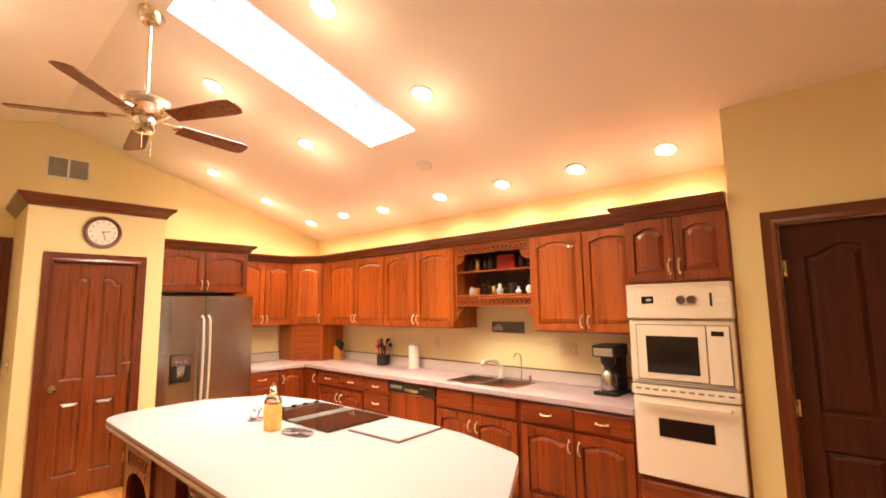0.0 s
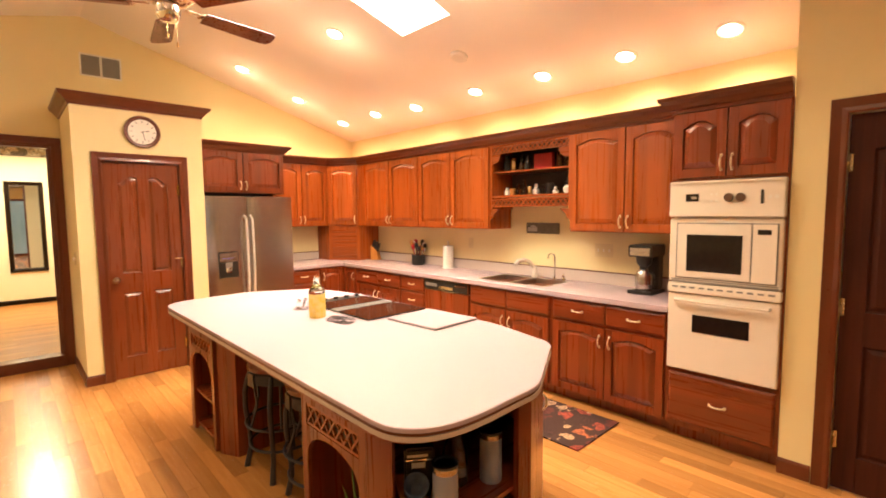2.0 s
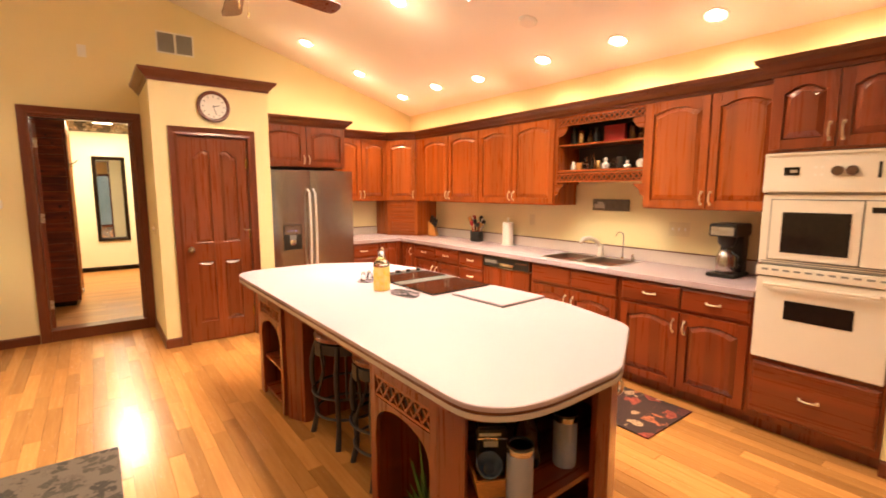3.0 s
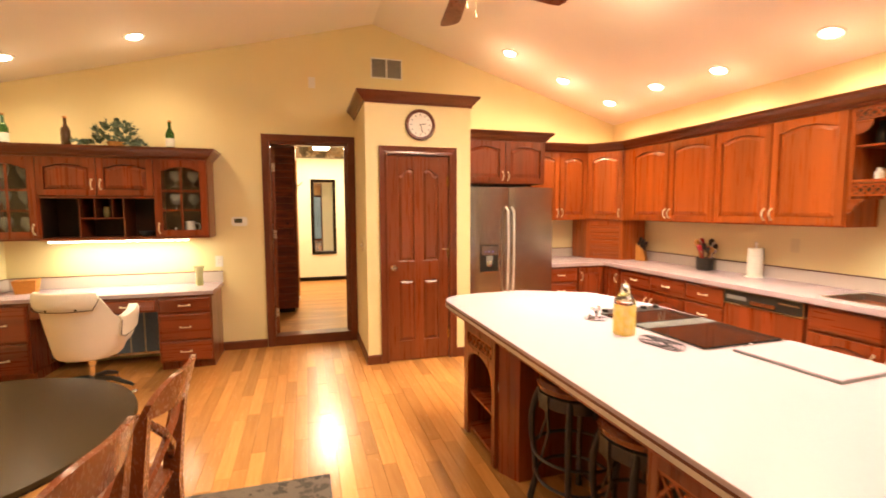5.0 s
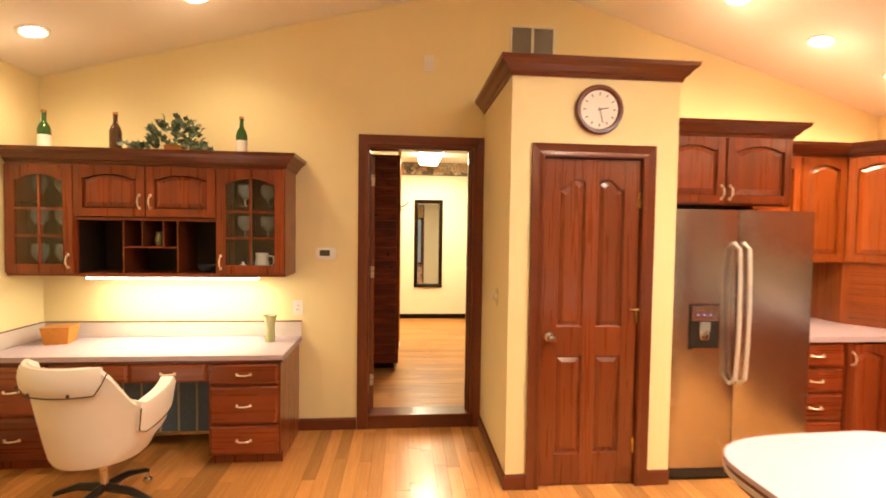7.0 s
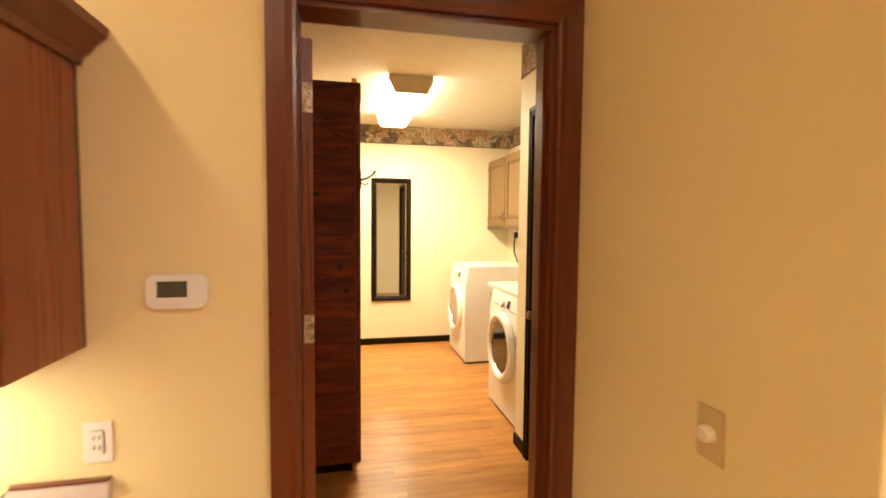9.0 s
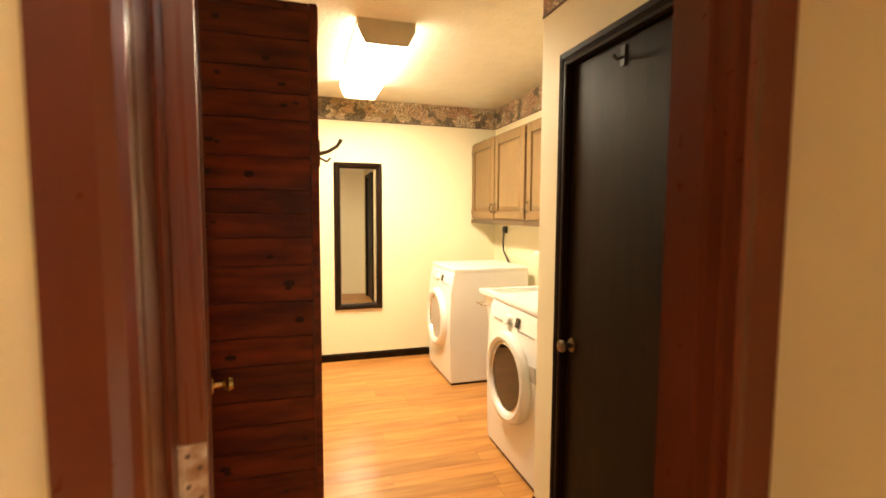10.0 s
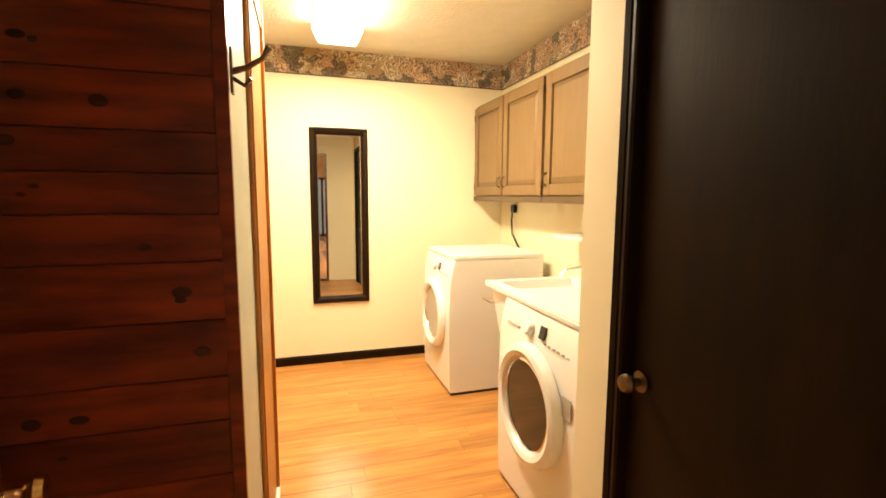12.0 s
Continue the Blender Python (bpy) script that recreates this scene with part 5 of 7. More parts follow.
prism(bm, [(1.602, 0.942), (1.872, 1.088), (1.862, 1.106), (1.592, 0.962)], 0.02, TOPZ)
part("end_panel", bm, CHERRY_D, isl)
bm = bmesh.new()
prism(bm, [(1.953, 1.185), (2.048, 1.60), (2.03, 1.605), (1.935, 1.19)], 0.02, TOPZ)
part("end_panel", bm, CHERRY_D, isl)
# drawer bank, doors and pulls of the cooking side
part("side_panel", boxes((2.031, 2.049, 1.61, 2.965, 0.09, TOPZ)), CHERRY_D, isl)
for y0, y1 in ((1.64, 2.07), (2.08, 2.51), (2.52, 2.95)):
    part("door", boxes((2.0495, 2.066, y0, y1, 0.11, TOPZ - 0.02)), CHERRY_D, isl, bevel=0.004)
for z in (0.10, 0.42):
    bm = bmesh.new()
    y0 = NY1 + 0.0205
    prism(bm, [(FX + 0.02, y0)] + [(FX + 0.26 + 0.24 * math.cos(math.radians(a)), y0 + 0.15 * math.sin(math.radians(a))) for a in range(180, -1, -15)], z, z + 0.02)
    part("round_shelf", bm, CHERRY_DH, isl, "rounded end shelf")
hd = pull(isl, 0, 0, True, 0.0)
hd.matrix_local = pose(1.92, 1.128, 0.62, 0, 0, 32)

# cooktop, board, bottle and wires on the island
ck = thing("cooktop", "black glass downdraft cooktop in a steel frame", "cooktop", pose(1.875, 2.545, IZ, 0, 0, 1))
part("frame", boxes((-0.235, 0.235, -0.40, 0.40, 0.0005, 0.006)), STEEL, ck, bevel=0.002)
part("glass", boxes((-0.225, 0.225, -0.39, -0.055, 0.0065, 0.012)), BLACKGLASS, ck, bevel=0.002)
part("glass", boxes((-0.225, 0.225, 0.055, 0.28, 0.0065, 0.012)), BLACKGLASS, ck, bevel=0.002)
dg = part("downdraft_grille", boxes((-0.225, 0.225, -0.05, 0.05, 0.0065, 0.010)), BLACK, ck, bevel=0.001)
for k in range(7):
    part("grille_bar", boxes((-0.22, 0.22, -0.045 + 0.0135 * k, -0.039 + 0.0135 * k, 0.0101, 0.0125)), GREY, dg)
part("control_strip", boxes((-0.225, 0.225, 0.285, 0.392, 0.0065, 0.010)), BLACK, ck)
for k in range(5):
    bm = bmesh.new()
    lathe(bm, [(0.018, 0), (0.016, 0.016), (0.001, 0.017)], n=14)
    part("knob", bm, BLACK, ck, smooth=True, at=pose(-0.18 + 0.09 * k, 0.34, 0.0105))
solo("cutting_board", boxes((-0.175, 0.175, -0.20, 0.20, 0.0085, 0.014)), COUNTER, "white counter-saver cutting board with a dark rim", "cutting board", 0.002, m=pose(1.945, 1.915, IZ, 0, 0, 3))
cb = bpy.data.objects["cutting_board"]
part("rim", boxes((-0.176, 0.176, -0.201, 0.201, 0.001, 0.008)), GREY, cb, "dark underside rim")
bt = thing("oil_bottle", "square glass bottle with yellow lemon infusion and a clip stopper", "bottle", pose(1.50, 2.475, IZ + 0.001, 0, 0, 20))
bm = bmesh.new()
sq = lambda r, z: [(r * c, r * s, z) for c, s in ((1, .55), (.55, 1), (-.55, 1), (-1, .55), (-1, -.55), (-.55, -1), (.55, -1), (1, -.55))]
loft(bm, [sq(0.045, 0.147), sq(0.045, 0.165), sq(0.02, 0.20), sq(0.016, 0.24), sq(0.02, 0.245)])
part("glass", bm, GLASS, bt, smooth=True)
bm = bmesh.new()
loft(bm, [sq(0.042, 0.0), sq(0.045, 0.01), sq(0.045, 0.146)])
part("liquid", bm, JUICE, bt, "yellow liquid with lemon slices")
bm = bmesh.new()
tube(bm, [(0.02, 0, 0.20), (0.026, 0, 0.235), (0.0, 0, 0.262), (-0.026, 0, 0.235), (-0.02, 0, 0.20)], 0.002, 6)
part("stopper_clip", bm, CHROME, bt)


sh2 = thing("shaker_set", "two glass salt and pepper shakers on a small wire tray", "shaker", pose(1.555, 2.78, IZ + 0.001))
for k, x in enumerate((-0.025, 0.03)):
    bm = bmesh.new()
    lathe(bm, [(0.016, 0.004), (0.018, 0.02), (0.013, 0.045), (0.012, 0.052)], x, 0.02 * k, n=12)
    s = part("shaker", bm, GLASS, sh2, smooth=True)
    bm = bmesh.new()
    lathe(bm, [(0.0125, 0.053), (0.0125, 0.063), (0.001, 0.068)], x, 0.02 * k, n=12)
    part("cap", bm, CHROME, s, "chrome cap", smooth=True)
bm = bmesh.new()
for r in (0.062, 0.04):
    tube(bm, [(r * math.cos(a), r * math.sin(a), 0.002) for a in [2 * math.pi * i / 20 for i in range(21)]], 0.0018, 6)
tube(bm, [(-0.062, 0, 0.002), (0.062, 0, 0.002)], 0.0018, 6)
part("tray", bm, IRON, sh2, "thin wire tray", smooth=True)
tv = thing("wire_trivet", "curled dark wire trivet lying on the worktop", "trivet", pose(1.545, 2.28, IZ + 0.004))
for k in range(5):
    bm = bmesh.new()
    tube(bm, [((0.03 + 0.016 * k) * math.cos(a) * 0.75, (0.03 + 0.016 * k) * math.sin(a) * 1.25, 0.003 * math.sin(3 * a + k) + 0.004) for a in [2 * math.pi * i / 24 for i in range(25)]], 0.0022, 6)
    part("wire_ring", bm, IRON, tv)
bm = bmesh.new()
for a in (0.3, 1.4, 2.5):
    tube(bm, [(0.07 * math.cos(a), 0.115 * math.sin(a), 0.008), (-0.07 * math.cos(a), -0.115 * math.sin(a), 0.008)], 0.002, 6)
part("cross_wire", bm, IRON, tv)


# things on the island's open shelf
def canister(x, y, z, r, h, m=None, label="frosted glass canister with a steel lid"):
    c = thing("canister", label, "jar", pose(x, y, z))
    bm = bmesh.new()
    lathe(bm, [(r * .95, 0), (r, 0.01), (r, h - 0.02), (r * .96, h)], n=24)
    part("jar", bm, m or PLASTIC, c, smooth=True)
    bm = bmesh.new()
    lathe(bm, [(r * 1.0, h + 0.0005), (r * 1.02, h + 0.004), (r * 1.02, h + 0.020), (r * .98, h + 0.022)], n=24)
    lid = part("lid", bm, STEEL, c, "brushed steel lid", smooth=True)
    bm = bmesh.new()
    lathe(bm, [(r * 1.03, h + 0.0225), (r * 1.03, h + 0.030), (r * .84, h + 0.030), (r * .82, h + 0.0225)], n=24)
    part("rim", bm, BLACK, lid, "black rim", smooth=True)
    return c


FROST = mat("frosted_jar", (0.33, 0.36, 0.45), 0.35, second=(0.27, 0.30, 0.39), scale=14)
canister(1.175, 1.0, 0.461, 0.044, 0.175, FROST)
canister(1.47, 1.05, 0.461, 0.044, 0.175, FROST)
tw = thing("plastic_carafe", "clear plastic carafe on the island shelf", "carafe", pose(1.36, 1.14, 0.461))
bm = bmesh.new()
lathe(bm, [(0.05, 0), (0.052, 0.12), (0.03, 0.18), (0.026, 0.25), (0.03, 0.26)], n=20)
part("body", bm, GLASS, tw, smooth=True)
bk = thing("wicker_basket", "wicker basket holding dark tins and a small blue bowl", "basket", pose(1.155, 1.125, 0.461, 0, 0, 62))
bm = bmesh.new()
loft(bm, [[(sx * 0.075, sy * 0.055, 0) for sx, sy in ((-1, -1), (1, -1), (1, 1), (-1, 1))], [(sx * 0.095, sy * 0.07, 0.075) for sx, sy in ((-1, -1), (1, -1), (1, 1), (-1, 1))],
          [(sx * 0.085, sy * 0.06, 0.075) for sx, sy in ((-1, -1), (1, -1), (1, 1), (-1, 1))], [(sx * 0.07, sy * 0.05, 0.02) for sx, sy in ((-1, -1), (1, -1), (1, 1), (-1, 1))]])
part("weave", bm, WICKER, bk)
tn = solo("storage_tin", boxes((-0.055, 0.055, -0.03, 0.03, 0, 0.185)), BLACK, "dark tin with silver bars of print standing in the basket", "tin", 0.008, m=pose(1.185, 1.15, 0.482, 0, 0, -35))
part("print_bar", boxes((-0.045, 0.03, -0.032, -0.0305, 0.155, 0.165), (-0.03, 0.02, -0.032, -0.0305, 0.115, 0.135)), PLASTIC, tn, "silver print")
part("band", boxes((-0.05, 0.05, -0.0335, -0.0325, 0.142, 0.148)), CHROME, tn)
bm = bmesh.new()
lathe(bm, [(0.02, 0), (0.04, 0.02), (0.045, 0.05), (0.041, 0.05), (0.02, 0.006)], n=18)
solo("small_bowl", bm, BLUEGREY, "small blue-grey bowl in the basket", "bowl", smooth=True, m=pose(1.13, 1.10, 0.54, 40, 0, -40))
bm = bmesh.new()
lathe(bm, [(0.034, 0), (0.036, 0.02), (0.036, 0.16), (0.014, 0.22), (0.013, 0.28), (0.016, 0.285)], n=18)
solo("wine_bottle", bm, GLASS_G, "dark green bottle with a pale label in the island niche", "bottle", smooth=True, m=pose(1.20, 3.18, 0.304))
solo("bottle_label", boxes((-0.002, 0.0, -0.028, 0.028, 0.0, 0.06)), PAPER, "pale paper bottle label", "label", m=pose(1.163, 3.18, 0.345))
bm = bmesh.new()
random.seed(4)
for k in range(26):
    a, l = random.uniform(0, 6.28), random.uniform(0.18, 0.42)
    tube(bm, [(0, 0, 0.0), (0.03 * math.cos(a), 0.03 * math.sin(a), l * .6), (0.08 * math.cos(a), 0.08 * math.sin(a), l)], 0.004, 4, [0.004, 0.009, 0.001])
solo("green_plant", bm, mat("grass_green", (0.16, 0.26, 0.05), 0.5, second=(0.10, 0.18, 0.03), scale=20), "green plant tuft inside the arched niche", "plant", m=pose(1.12, 1.46, 0.051))


# ---- stools ----
def bar_stool(m):
    """A backless swivel stool: padded seat over a broad metal band, bowed legs and a foot ring."""
    s = thing("bar_stool", "dark iron counter stool with bowed legs, tucked under the island", "stool", m, "stools at the island")
    bm = bmesh.new()
    lathe(bm, [(0.165, 0.612), (0.185, 0.622), (0.188, 0.645), (0.17, 0.665), (0.001, 0.672)], n=28)
    part("seat", bm, CHAIRWOOD, s, "dark brown round seat", smooth=True)
    bm = bmesh.new()
    lathe(bm, [(0.17, 0.611), (0.178, 0.605), (0.178, 0.55), (0.168, 0.545), (0.168, 0.60)], n=28)
    part("seat_band", bm, IRON, s, "grey metal band under the seat", smooth=True)
    for a in (45, 135, 225, 315):
        c, sn = math.cos(math.radians(a)), math.sin(math.radians(a))
        bm = bmesh.new()
        path = [(0.168, 0.60), (0.190, 0.55), (0.212, 0.46), (0.212, 0.36), (0.195, 0.24), (0.188, 0.12), (0.215, 0.0)]
        tube(bm, [(r * c, r * sn, z) for r, z in path], 0.016, 8, [0.014, 0.015, 0.016, 0.016, 0.015, 0.014, 0.018])
        part("leg", bm, IRON, s, smooth=True)
        bm = bmesh.new()
        box(bm, 0.172, 0.184, -0.035, 0.035, 0.535, 0.612)
        part("badge_plate", bm, IRON, s, "plain metal plate", at=pose(0, 0, 0, 0, 0, a + 45))
    for r, z in ((0.200, 0.30), (0.182, 0.17)):
        bm = bmesh.new()
        tube(bm, [(r * math.cos(a), r * math.sin(a), z) for a in [2 * math.pi * i / 28 for i in range(29)]], 0.008, 6)
        part("foot_ring", bm, IRON, s, smooth=True)
    for a in (60, 120, 180, 240, 300, 0):
        c, sn = math.cos(math.radians(a)), math.sin(math.radians(a))
        bm = bmesh.new()
        tube(bm, [(0.165 * c, 0.165 * sn, 0.55), (0.15 * c, 0.15 * sn, 0.42), (0.19 * c, 0.19 * sn, 0.30)], 0.007, 6)
        part("spindle", bm, IRON, s, smooth=True)
    return s


st = bar_stool(pose(1.275, 2.53, 0, 0, 0, 5))
copy_thing(st, pose(1.29, 2.05, 0, 0, 0, -8))

# ---- counter things on the sink run ----
kb = thing("knife_block", "light wooden knife block with black-handled knives", "knife block", pose(3.79, 5.10, CZ1 + 0.001, 0, 0, -60))
bm = bmesh.new()
slab(bm, [(-0.06, 0), (0.06, 0), (0.03, 0.12), (-0.06, 0.20)], -0.045, 0.045)
part("block", bm, PINE, kb, bevel=0.004)
for i in range(6):
    bm = bmesh.new()
    x, y = -0.04 + 0.03 * (i % 3), -0.02 + 0.04 * (i // 3)
    tube(bm, [(x, y, 0.17 - 0.03 * (i % 3)), (x + 0.03, y, 0.27 - 0.025 * (i % 3))], 0.011, 6)
    part("knife_handle", bm, BLACK, kb)
ut = thing("utensil_crock", "black crock crammed with red, black and wooden utensils", "utensil holder", pose(3.80, 4.22, CZ1 + 0.001))
bm = bmesh.new()
lathe(bm, [(0.07, 0), (0.078, 0.01), (0.08, 0.12), (0.074, 0.12), (0.07, 0.02)], n=24)
part("crock", bm, BLACK, ut, smooth=True)
random.seed(8)
for i in range(14):
    a = i * 2.4
    r0, r1 = 0.03, random.uniform(0.06, 0.13)
    l = random.uniform(0.2, 0.31)
    bm = bmesh.new()
    p0, p1 = Vector((r0 * math.cos(a), r0 * math.sin(a), 0.03)), Vector((r1 * math.cos(a), r1 * math.sin(a), l))
    tube(bm, [p0, p0.lerp(p1, 0.7), p1], 0.006, 6)
    tube(bm, [p0.lerp(p1, 0.72), p0.lerp(p1, 0.8), p0.lerp(p1, 0.95), p1], 0.02, 8, [0.008, 0.022, 0.024, 0.008])
    part("utensil", bm, (BLACK, RED, WICKER, CHROME, RED, BLACK, PAPER)[i % 7], ut, smooth=True)
pt = thing("paper_towels", "white paper towel roll on an upright holder", "paper towel", pose(3.81, 3.70, CZ1 + 0.001))
bm = bmesh.new()
lathe(bm, [(0.058, 0.012), (0.06, 0.02), (0.06, 0.255), (0.02, 0.256)], n=28)
part("roll", bm, PAPER, pt, smooth=True)
bm = bmesh.new()
lathe(bm, [(0.075, 0), (0.075, 0.01), (0.012, 0.0115), (0.008, 0.29), (0.014, 0.30), (0.001, 0.31)], n=20)
part("holder", bm, WHITE, pt, smooth=True)
cm = thing("coffee_maker", "black and steel drip coffee maker with a thermal carafe", "coffee maker", facing(3.60, 1.50, CZ1 + 0.001, "east"))
part("base", boxes((0, 0.19, 0, 0.26, 0, 0.025)), BLACK, cm, bevel=0.006)
part("column", boxes((0.02, 0.17, 0.17, 0.26, 0.025, 0.36)), BLACK, cm, bevel=0.006)
part("head", boxes((0.005, 0.185, 0.0, 0.26, 0.285, 0.375)), BLACK, cm, bevel=0.008)
part("badge_panel", boxes((0.02, 0.17, -0.003, 0.001, 0.295, 0.355)), STEEL, cm)
bm = bmesh.new()
lathe(bm, [(0.03, 0.205), (0.055, 0.235), (0.06, 0.284)], 0.095, 0.085, 0, 20)
part("filter_basket", bm, BLACK, cm, smooth=True)
bm = bmesh.new()
lathe(bm, [(0.058, 0.026), (0.062, 0.04), (0.062, 0.14), (0.045, 0.175), (0.03, 0.19), (0.001, 0.195)], 0.095, 0.085, 0, 24)
cf = part("carafe", bm, STEEL, cm, "steel thermal carafe", smooth=True)
bm = bmesh.new()
tube(bm, [(0.15, 0.06, 0.06), (0.19, 0.04, 0.08), (0.19, 0.04, 0.15), (0.14, 0.06, 0.18)], 0.009, 8)
part("handle", bm, BLACK, cf, smooth=True)
bm = bmesh.new()
tube(bm, [(3.86, 1.24, CZ1 + 0.01), (3.885, 1.15, CZ1 + 0.02), (3.89, 1.10, CZ1 + 0.12)], 0.004, 6)
solo("power_cord", bm, PLASTIC, "white power cord on the counter beside the ovens", "cord")
pl = thing("wall_plaque", "dark rectangular slate plaque over the sink", "plaque", pose(E, 2.683, 1.30, 0, 0, -90))
part("board", boxes((0, 0.375, -0.014, -0.001, 0, 0.105)), mat("slate", (0.10, 0.085, 0.06), 0.5, second=(0.14, 0.12, 0.085), scale=25, bump=0.3), pl, bevel=0.003)
part("motif", boxes((0.02, 0.13, -0.0165, -0.013, 0.02, 0.06), (0.05, 0.11, -0.0165, -0.013, 0.062, 0.08)), VENT, pl)

# shelf things
sx = 3.76
for k, (y, zz, r, h, m) in enumerate(((2.80, 1.671, .022, .07, PAPER), (2.735, 1.671, .026, .06, WICKER), (2.67, 1.671, .024, .10, GLASS), (2.60, 1.671, .022, .13, GLASS), (2.53, 1.671, .020, .07, BRASS), (2.46, 1.671, .028, .09, WHITE),
                                      (2.38, 1.671, .024, .08, GLASS), (2.31, 1.671, .03, .09, BLACK), (2.25, 1.671, .024, .06, WHITE), (2.80, 1.901, .028, .14, BLACK), (2.72, 1.901, .03, .11, BRASS), (2.62, 1.901, .025, .13, GLASS_B), (2.56, 1.901, .022, .12, BLACK), (2.20, 1.901, .03, .13, GLASS_B), (2.12, 1.901, .026, .12, GLASS_B))):
    bm = bmesh.new()
    r, h = r * 1.25, h * 1.15
    if k % 3 == 1:
        lathe(bm, [(r * .85, 0), (r * .9, h * .05), (r, h * .95), (r * .9, h), (r * .8, h * .4)], n=14)
    elif k % 3 == 2:
        lathe(bm, [(r * .6, 0), (r, h * .25), (r * .95, h * .45), (r * .4, h * .62), (r * .55, h * .8), (r * .3, h)], n=14)
    else:
        lathe(bm, [(r * .8, 0), (r, h * .1), (r, h * .6), (r * .55, h * .8), (r * .6, h)], n=14)
    solo("spice_jar", bm, m, "small jar or figurine on the display shelf", "jar", smooth=True, m=pose(sx, y, zz), group="trinkets on the display shelf")
solo("red_box", boxes((-0.02, 0.02, -0.1, 0.1, 0, 0.15)), RED, "red cardboard box on the upper display shelf", "box", 0.003, m=pose(3.80, 2.40, 1.901))
tp = thing("teapot", "small white teapot on the display shelf", "teapot", pose(3.76, 2.12, 1.671))
bm = bmesh.new()
lathe(bm, [(0.03, 0), (0.045, 0.03), (0.042, 0.06), (0.02, 0.075), (0.001, 0.085)], n=18)
part("pot", bm, WHITE, tp, smooth=True)
bm = bmesh.new()
lathe(bm, [(0.02, 0.0755), (0.024, 0.10), (0.012, 0.14), (0.001, 0.145)], n=14)
part("stopper", bm, BLACK, tp, smooth=True)

# rug before the sink
rg = bmesh.new()
box(rg, 2.67, 3.235, 1.36, 2.30, 0.001, 0.010)
solo("kitchen_rug", rg, RUG_RED, "dark rug with large red and cream flowers before the sink", "rug", 0.003)

# ---- desk ----
DY = 5.325
DZ = 0.695
DT = 0.736     # desk top
dk = thing("desk_counter", "white laminate desk top with a low splashback", "countertop", pose(0, 0, 0))
part("top", boxes((W + 0.002, -0.80, 5.298, N - 0.002, DZ, DT)), COUNTER, dk, bevel=0.003)
part("edge_strip", boxes((W + 0.002, -0.80, 5.292, 5.2975, DZ, 0.706)), TRIM, dk)
part("splashback", boxes((W + 0.022, -0.80, N - 0.022, N - 0.0025, DT + 0.0005, 0.845), (W + 0.0025, W + 0.021, 5.303, N - 0.0025, DT + 0.0005, 0.845)), SPLASH, dk, "greyish laminate splashback", bevel=0.002)
part("splash_cap", boxes((W + 0.022, -0.80, N - 0.024, N - 0.0025, 0.8455, 0.851), (W + 0.0025, W + 0.0215, 5.303, N - 0.0245, 0.8455, 0.851)), TRIM, dk, "thin dark wooden cap strip")


def desk_unit(x0, x1, zs, label):
    c = thing("desk_cabinet", label, "cabinet", facing(x0, DY, 0, "north"), "cherry desk units")
    w = x1 - x0
    part("body", boxes((0, w, 0, N - DY - 0.003, 0.08, DZ - 0.001), (0, w, 0.06, N - DY - 0.003, 0, 0.078)), CHERRY_D, c)
    for a, b in zs:
        drawer(c, 0.012, w - 0.012, a, b, -0.001)


desk_unit(W + 0.02, -2.233, ((0.365, 0.678), (0.09, 0.35)), "cherry desk unit with two file drawers")
desk_unit(-1.269, -0.822, ((0.545, 0.678), (0.29, 0.53), (0.09, 0.275)), "cherry desk unit with three drawers")
pd = thing("pencil_drawer", "cherry pencil drawers under the desk top", "drawer", facing(-2.231, DY, 0, "north"), "cherry desk units")
part("apron", boxes((0, 0.960, 0.0, 0.5, 0.56, DZ - 0.001)), CHERRY_D, pd)
drawer(pd, 0.01, 0.475, 0.567, 0.68, -0.001)
drawer(pd, 0.495, 0.95, 0.567, 0.68, -0.001)
scn = thing("modesty_screen", "blue-grey grid panel in the desk's knee space", "panel", pose(-2.225, 5.62, 0))
part("panel", boxes((0, 0.94, 0, 0.012, 0.10, 0.552)), mat("blue_screen_fabric", (0.10, 0.155, 0.25), 0.7, second=(0.08, 0.125, 0.20), scale=30, bump=0.2), scn)
for k in range(8):
    part("bar", boxes((0.02 + 0.122 * k, 0.032 + 0.122 * k, -0.006, -0.0005, 0.10, 0.552)), VENT, scn)
part("rail", boxes((0, 0.94, -0.012, -0.0065, 0.10, 0.125)), STEEL, scn)

# ---- hutch ----
HX0, HX1, HY, HZ0, HZ1 = -2.635, -0.85, 5.555, 1.215, 1.965
hu = thing("desk_hutch", "cherry wall hutch with glass doors and pigeonholes over the desk", "cabinet", facing(HX0, HY, HZ0, "north"))
HW, HD, HH = HX1 - HX0, N - HY - 0.003, HZ1 - HZ0
A, Bx = 0.425, 1.335
for x0, x1 in ((0, 0.018), (A - 0.009, A + 0.009), (Bx - 0.009, Bx + 0.009), (HW - 0.018, HW)):
    part("side", boxes((x0, x1, 0, HD - 0.012, 0, HH)), CHERRY_D, hu)
part("back", boxes((0, HW, HD - 0.0115, HD, 0, HH)), DARK_BACK, hu)
for x0, x1 in ((0.0185, A - 0.0095), (A + 0.0095, Bx - 0.0095), (Bx + 0.0095, HW - 0.0185)):
    part("bottom", boxes((x0, x1, 0, HD - 0.012, 0, 0.018)), CHERRY_DH, hu)
    part("top", boxes((x0, x1, 0, HD - 0.012, HH - 0.018, HH)), CHERRY_DH, hu)
for x0, x1 in ((0.0185, A - 0.0095), (Bx + 0.0095, HW - 0.0185)):
    for z in (0.26, 0.48):
        part("glass_shelf", boxes((x0, x1, 0.03, HD - 0.02, z, z + 0.006)), GLASS, hu, "glass shelf")
